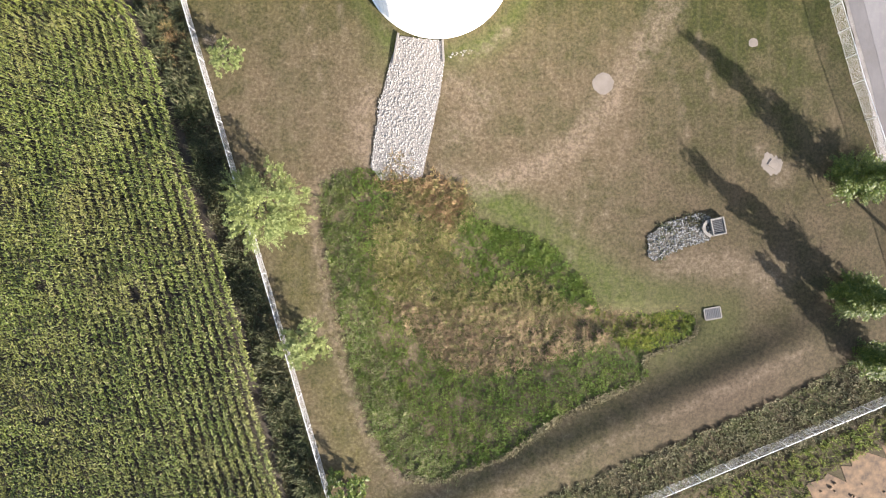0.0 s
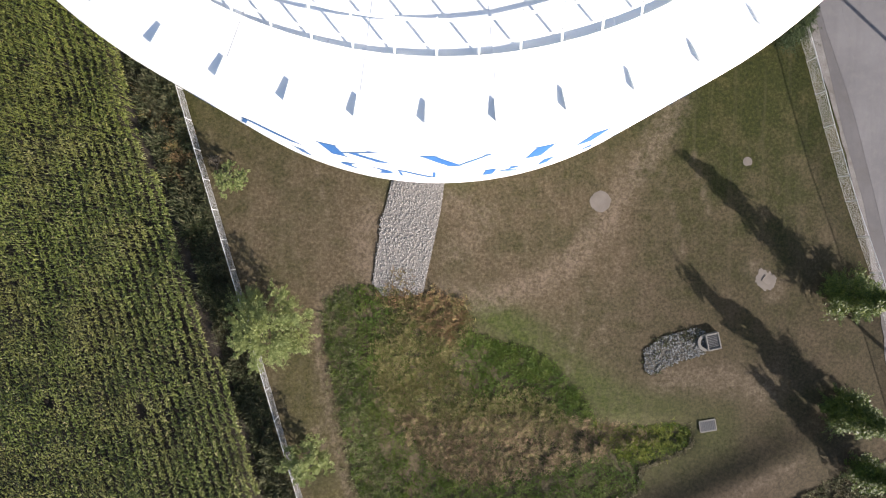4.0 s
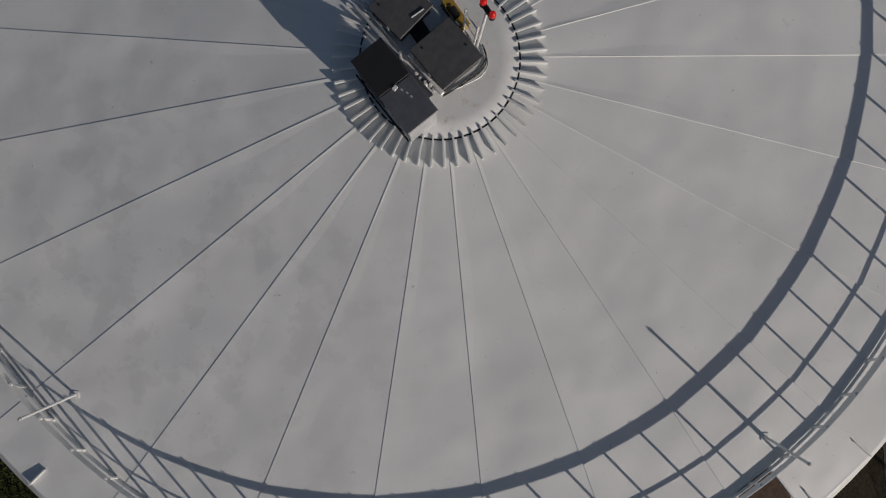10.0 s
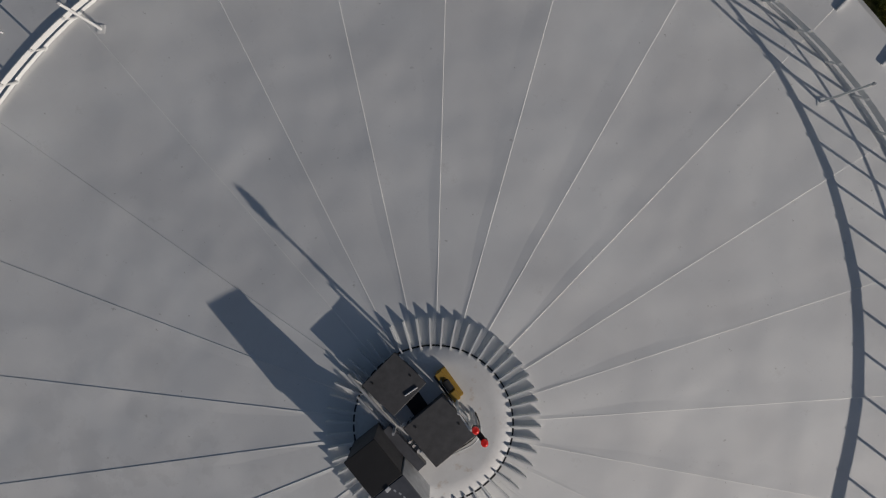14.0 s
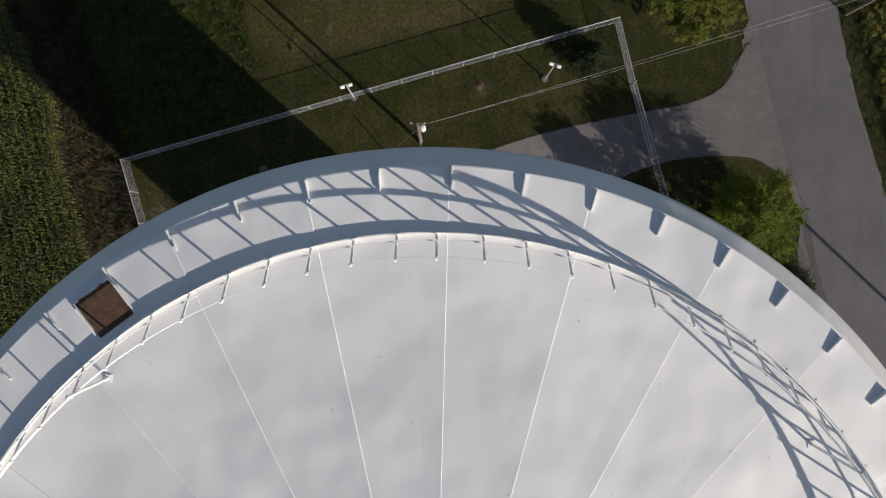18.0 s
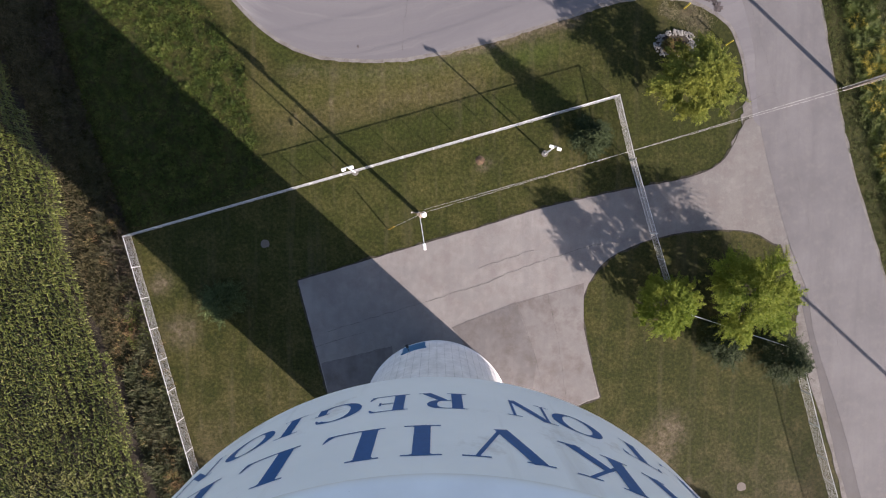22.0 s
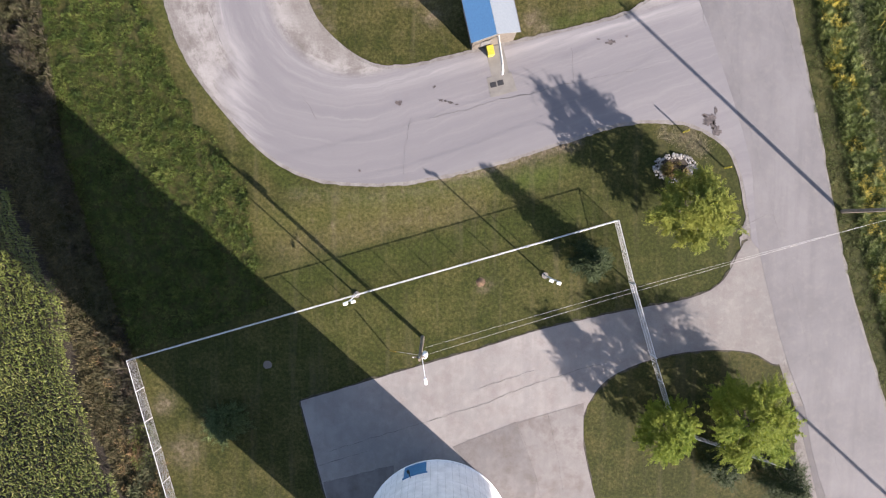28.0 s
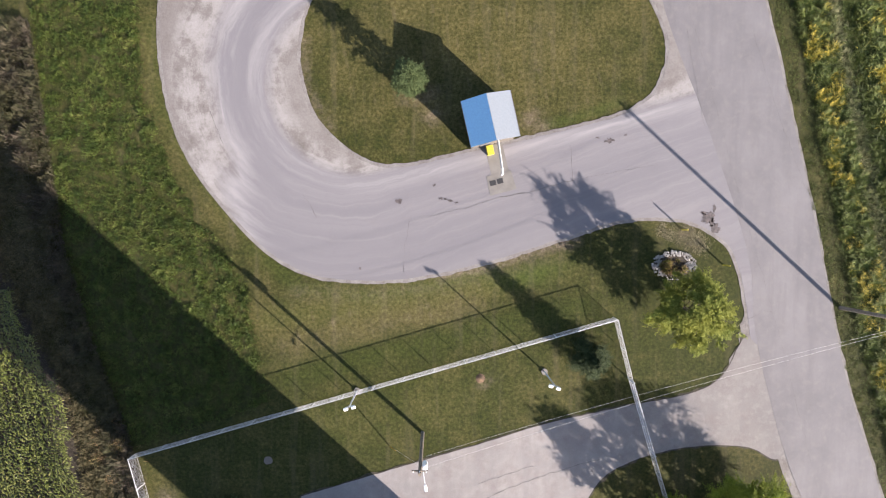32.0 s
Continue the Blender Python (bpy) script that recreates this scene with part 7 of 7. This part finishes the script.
slab("soil_bed", PATCH2, -0.1, 0.05, plain("stone_bed", (0.06, 0.055, 0.045), 0.95, 0, 0.4, 9), spill, 0.25)
xs, ys = scatter(PATCH2, 40)
order = np.argsort(xs)[::-1]
sz = rng.uniform(0.10, 0.26, len(xs))
stone_parts(xs[order[:150]], ys[order[:150]], sz[order[:150]], GREYROCK, spill, 0.05)
stones_joined("rubble", xs[order[150:]], ys[order[150:]], sz[order[150:]], GREYROCK, spill, 0.05)
tufts("apron_weeds", PATCH2, 26, 0.22, 6, WEED, "weeds growing between the field stones", 0.7, 0.03, "weeds", 0.2)
ring = tagged(empty("stone_ring"), "flower bed ringed with pale stones on the island", "stone ring")
a = np.concatenate([rng.uniform(0.15, 4.1, 215), rng.uniform(4.1, 4.9, 18)])
rr = rng.uniform(0.68, 1.05, len(a))
stone_parts(23.3 + np.cos(a) * 2.15 * rr, 36.75 + np.sin(a) * 1.4 * rr, rng.uniform(0.15, 0.30, len(a)), RIPRAP, ring, 0.05)
a, rr = rng.uniform(0, 6.283, 60), np.sqrt(rng.random(60))
stone_parts(24.9 + np.cos(a) * 0.62 * rr, 36.6 + np.sin(a) * 0.55 * rr, rng.uniform(0.14, 0.28, 60), GREYROCK, ring, 0.04)
slab("soil_bed", [(23.2 + 1.9 * math.cos(k * 0.3), 36.8 + 1.3 * math.sin(k * 0.3)) for k in range(21)], -0.1, 0.04, SOIL, ring, 0.1)
tufts("bed_weeds", [(23.1 + 1.35 * math.cos(k * 0.42), 36.6 + 0.8 * math.sin(k * 0.42)) for k in range(15)], 90, 0.4, 6, DRY, "brown withered plants in the stone ring", 0.5, 0.03, "weeds")
stake = tagged(empty("stake", 23.1, 36.16, 0), "thin wooden stake in the stone ring", "stake")
bm = bmesh.new()
rod(bm, (0, 0, -0.1), (0, 0, 0.95), 0.03, 0.025, 6)
part("shaft", bm, WOOD, stake)
tufts("scuffed_straw", smooth_line([(21.5, 40.5), (22.6, 41.0), (24.6, 40.7), (26.4, 39.6), (26.6, 38.0), (25.1, 38.3), (24.0, 39.0), (22.4, 39.4)], 0.4), 70, 0.06, 6, PALE, "pale scuffed straw on the island's edge", 2.0, 0.025, "grass", 0.3)
tagged(slab("gravel_patch", smooth_line([(30.45, 31.8), (30.8, 30.4), (30.45, 28.4), (29.4, 26.9), (28.9, 27.0), (29.7, 28.6), (30.1, 30.2)], 0.4), -0.1, 0.010, GRAVEL, rough=0.4), "pale gravel along the island's corner", "gravel", kind="structure")
tagged(slab("dug_soil", smooth_line([(36.2, -54), (38.3, -50.4), (43.5, -48.2), (50, -46.5), (58, -47), (60, -64), (38, -64)], 0.8), -0.2, 0.03, PINKSOIL, rough=1.6), "bare reddish soil beyond the south fence", "soil", kind="structure")
bm = bmesh.new()
lathe(bm, [(0.001, 0.11), (0.12, 0.10), (0.26, 0.06), (0.42, 0.02), (0.55, -0.04)], 18)
for v in bm.verts:
    v.co *= 1 + 0.22 * noise.noise(v.co * 4.5)
mound = tagged(link("soil_mound", bm, PINKSOIL, smooth=True), "small sandy soil mound on the lawn", "mound")
mound.matrix_world = pose(4.1, 25.3, rise(4.1, 25.3))
soil_heap = np.array([(38.0 + 16 * k, -50.5 - 12 * j) for k, j in zip(rng.random(160), rng.random(160))])
stones_joined("clods", soil_heap[:, 0], soil_heap[:, 1], rng.uniform(0.15, 0.6, 160), PINKSOIL, tagged(empty("soil_clods"), "loose clods of reddish soil", "soil"), 0.02)

# ---- crops and tall growth ----
CORN_EDGE = [(-42.6, 35.7), (-36.8, 23.6), (-34.8, 13.4), (-31.2, 3.3), (-29.4, -4.0), (-25.5, -13.6), (-22.9, -22.8), (-19.2, -34.2), (-15.0, -52.0), (-12.0, -64)]
FIELD = CORN_EDGE + [(-49.4, -62), (-49.4, 42), (-48.4, 52)]
tagged(slab("field_soil", FIELD, -0.12, 0.03, SOIL, rough=0.2), "dark bare soil between the corn rows", "soil", kind="structure")
SOUTH_FIELD = [(-28.9, -5.5)] + CORN_EDGE[5:] + [(-48, -60), (-49, -5.5)]
NORTH_FIELD = CORN_EDGE[:5] + [(-28.9, -5.5), (-49, -5.5), (-49, 40), (-48, 52)]
corn_field("corn", SOUTH_FIELD, (0.272, -0.962), CORN, "dense rows of tall corn, leaves turning yellow")
corn_field("corn", NORTH_FIELD, (0.272, -0.962), CORN_GREEN, "dense rows of tall deep green corn")
POND = smooth_line([(-11.3, -21.6), (-9.7, -20.1), (-6.6, -19.8), (1.4, -21.8), (3.3, -24.9), (10.3, -27.1), (13.7, -30.7), (15.9, -33.5), (18.2, -34.3), (24.6, -33.8), (25.2, -36.0), (20.4, -38.0), (20.3, -40.5), (12.6, -43.9), (7.0, -47.8), (-0.3, -50.5), (-3.1, -50.0), (-5.9, -46.7), (-8.6, -38.8), (-10.3, -31.0), (-11.2, -25.4)], 0.6)
HOLLOW = smooth_line([(-2.8, -21.8), (1.8, -21.5), (2.9, -23.9), (1.6, -26.5), (1.9, -29.4), (4.3, -31.6), (8.4, -30.6), (12.1, -32.4), (12.9, -34.6), (8.0, -35.2), (1.5, -34.7), (-2.6, -33.2), (-5.6, -30.7), (-6.0, -26.5), (-5.0, -23.6)], 0.6)
STRAW = smooth_line([(-4.0, -32.6), (-1.0, -33.0), (2.5, -33.6), (6.0, -33.2), (10.0, -33.4), (14.0, -33.6), (18.6, -34.4), (22.2, -35.2), (18.6, -36.2), (12.9, -38.0), (6.4, -39.7), (1.5, -39.3), (-1.4, -37.3), (-3.5, -34.6)], 0.6)
WEST_RIM = [(-11.3, -21.6), (-9.7, -20.1), (-8.4, -21.0), (-8.3, -27.0), (-6.6, -34.0), (-4.2, -41.0), (-0.6, -47.0), (2.0, -49.4), (-0.3, -50.5), (-3.1, -50.0), (-5.9, -46.7), (-8.6, -38.8), (-10.3, -31.0), (-11.2, -25.4)]
sward("tall_grass", POND, 47, 0.22, 5, REED_GREEN, "unmown lush green grass in the pond hollow", 0.4, 0.019)
sward("sedge", smooth_line([(15.4, -34.0), (18.4, -34.6), (24.2, -34.1), (24.8, -35.8), (20.2, -37.4), (17.0, -36.0)], 0.5), 55, 0.26, 6, TAIL_GREEN, "bright yellow-green sedge in the pond's narrow tail", 0.4, 0.02, "grass", 0.3)
sward("tall_grass", smooth_line([(2.2, -22.4), (3.6, -24.6), (10.4, -26.8), (13.9, -30.4), (15.6, -33.0), (12.6, -32.2), (9.6, -29.6), (5.4, -28.0), (2.4, -25.6)], 0.5), 60, 0.26, 6, REED_GREEN, "unmown lush green grass in the pond hollow", 0.4, 0.019, "grass", 0.2)
sward("rough_grass", smooth_line(WEST_RIM, 0.8), 40, 0.24, 6, EDGE_GRASS, "coarse grey-green grass on the hollow's rim", 0.5, 0.018, "grass", 0.4)
sward("olive_reeds", HOLLOW, 60, 0.27, 7, OLIVE, "matted olive and straw weeds in the wet hollow", 0.5, 0.020, "reeds", 0.5, 1.0)
sward("matted_straw", STRAW, 66, 0.25, 7, MATTED, "flattened brown straw lying in the wet hollow", 0.55, 0.019, "reeds", 0.35, 1.1, 1.2)
sward("rusty_weeds", smooth_line([(-3.0, -21.3), (1.6, -21.0), (2.3, -23.8), (0.9, -25.0), (-1.2, -24.0)], 0.5), 44, 0.42, 6, RUSTY, "rusty brown dock below the stones", 0.4, 0.026, "weeds", 0.4)
sward("dry_weeds", smooth_line([(-4.0, -18.4), (-3.3, -18.2), (-2.4, -19.8), (-2.0, -21.6), (-5.4, -21.6), (-5.0, -19.8)], 0.5), 26, 0.42, 6, RUSTY, "rusty brown weeds growing over the foot of the stones", 0.2, 0.022, "weeds", 0.3)
RIM = [(20.6, -38.6), (20.5, -40.8), (12.8, -44.2), (7.2, -48.1), (-0.2, -50.9), (-3.5, -50.4), (-3.2, -49.9), (-0.3, -50.4), (6.9, -47.7), (12.5, -43.7), (20.2, -40.4), (20.3, -38.6)]
tufts("straw_edge", RIM, 60, 0.22, 6, PALE, "pale straw left along the mown edge", 0.9, 0.03)
tufts("straw_edge", [(20.3, -38.2), (24.7, -36.5), (25.5, -35.6), (25.2, -33.7), (25.55, -33.6), (25.85, -35.8), (24.9, -36.85), (20.4, -38.6)], 60, 0.16, 6, PALE, "pale straw left along the mown edge", 0.9, 0.03)
DITCH_S = [(-31.0, 3.5), (-29.2, -4), (-25.3, -13.6), (-22.7, -22.8), (-19.0, -34.2), (-14.8, -52.0), (-11.8, -64), (-8.8, -60), (-14.9, -38.8), (-24.9, -3.5), (-28.2, 8)]
tufts("ditch_weeds", DITCH_S, 34, 0.8, 6, WEED, "dark tangled weeds between the corn and the fence", 0.6, 0.028, "weeds", 0.2)
sward("rusty_weeds", smooth_line([(-31.6, 11.5), (-29.0, 9.0), (-26.4, 0.0), (-24.4, -8.0), (-26.0, -9.0), (-28.6, -1.0), (-31.0, 6.0)], 0.8), 14, 0.55, 10, RUSTY, "rusty brown seeded dock along the fence", 0.1, 0.013, "weeds", 0.6, 1.4, 0.6)
sward("rusty_weeds", smooth_line([(-33.0, 21.0), (-31.0, 18.6), (-30.4, 14.0), (-32.0, 14.0), (-34.0, 19.0)], 0.8), 12, 0.55, 10, RUSTY, "rusty brown seeded dock along the fence", 0.1, 0.013, "weeds", 0.6, 1.4, 0.6)
# the ditch beside the corn: straw on the corn's side, dark dock on the meadow's side
DITCH_STRAW = [(-43.2, 36), (-37.2, 23.6), (-35.2, 13.4), (-31.5, 3.5), (-29.3, 6.0), (-31.8, 14.0), (-33.6, 21.5), (-36.4, 29), (-39.4, 38), (-42.2, 48), (-44, 60), (-48, 60), (-46, 48)]
DITCH_DOCK = [(-29.3, 6.0), (-28.2, 8), (-29.6, 14.5), (-30.9, 19.6), (-33.9, 28), (-36.9, 38), (-38.2, 48), (-40, 60), (-44, 60), (-42.2, 48), (-39.4, 38), (-36.4, 29), (-33.6, 21.5), (-31.8, 14.0)]
tufts("ditch_straw", DITCH_STRAW, 42, 0.42, 6, STRAW_BROWN, "flattened brown straw along the corn", 1.0, 0.022)
tufts("ditch_weeds", DITCH_DOCK, 48, 0.8, 7, MAROON, "dark dock and tangled weeds in the ditch", 0.6, 0.022, "weeds")
MEADOW = [(-31.6, 20.5), (-30.0, 18.3), (-16.9, 22.8), (-18.3, 28.5), (-19.2, 34.7), (-22.5, 39.5), (-26.4, 45.5), (-29.2, 54), (-29.5, 62), (-40, 62), (-38.5, 48), (-37.2, 38), (-34.2, 28)]
sward("meadow_grass", MEADOW, 50, 0.23, 6, MEADOW_GRASS, "unmown meadow grass west of the turning loop", 0.25, 0.015, "grass", 0.2, 1.3, 0.8)
tufts("yellow_weeds", smooth_line([(-30.3, 6.8), (-29.0, 6.6), (-28.3, 8.6), (-28.9, 11.0), (-30.2, 10.2)], 0.4), 30, 0.7, 7, TALL, "yellow-green weeds at the fence", 0.6, 0.04, "weeds")
EDGE_LINE = [(32.6, 66), (34.6, 57), (37.8, 43.5), (41.8, 26.5), (46.0, 13.5), (48.0, 6)]


def strip(a, b):
    """A band along the road's east side, from a to b metres off the first line."""
    return [(x + a, y) for x, y in EDGE_LINE] + [(x + b, y) for x, y in reversed(EDGE_LINE)]


sward("verge_grass", strip(-0.9, 1.5), 60, 0.09, 6, VERGE_GRASS, "short green grass along the road's edge", 0.3, 0.022, "grass", 0.15)
sward("roadside_weeds", strip(1.1, 4.4), 40, 0.44, 8, WEEDS_DARK, "dark leafy weeds beside the verge", 0.2, 0.016, "weeds", 0.2, 1.1, 0.7)
sward("goldenrod", strip(1.5, 4.4), 30, 0.55, 9, GOLDENROD, "goldenrod in yellow bloom among the weeds", 0.2, 0.015, "weeds", 0.2, 1.1, 0.6)
sward("pale_grass", strip(4.2, 6.0), 50, 0.25, 7, EDGE_GRASS, "pale flattened grass behind the goldenrod", 0.5, 0.020, "grass", 0.3)
sward("ditch_weeds", strip(5.9, 7.8), 40, 0.45, 7, WEEDS_DARK, "dark weeds in the far ditch", 0.2, 0.024, "weeds", 0.3)
sward("wild_growth", strip(7.6, 11.0), 24, 0.70, 7, GOLDENROD, "bright green growth with yellow bloom beyond the ditch", 0.1, 0.024, "weeds", 0.3, 1.1, 0.7)
BANK = [(46, -43.2), (20, -54.2), (-8, -66), (-9, -60), (4, -54.6), (12.9, -50.9), (21.7, -47.3), (33.7, -42.3), (41, -38.6), (46, -39)]
tufts("bank_weeds", BANK, 26, 0.34, 5, GREYWEED, "rough grey-green weeds along the south fence", 0.7, 0.036, "weeds")
BEYOND = [(46, -43.4), (20, -54.4), (-8, -66), (30, -70), (35, -57), (37.6, -50.8), (43.2, -47.6), (56, -45)]
tufts("wild_grass", BEYOND, 18, 0.36, 5, TALL, "wild green grass beyond the south fence", 0.6, 0.036)
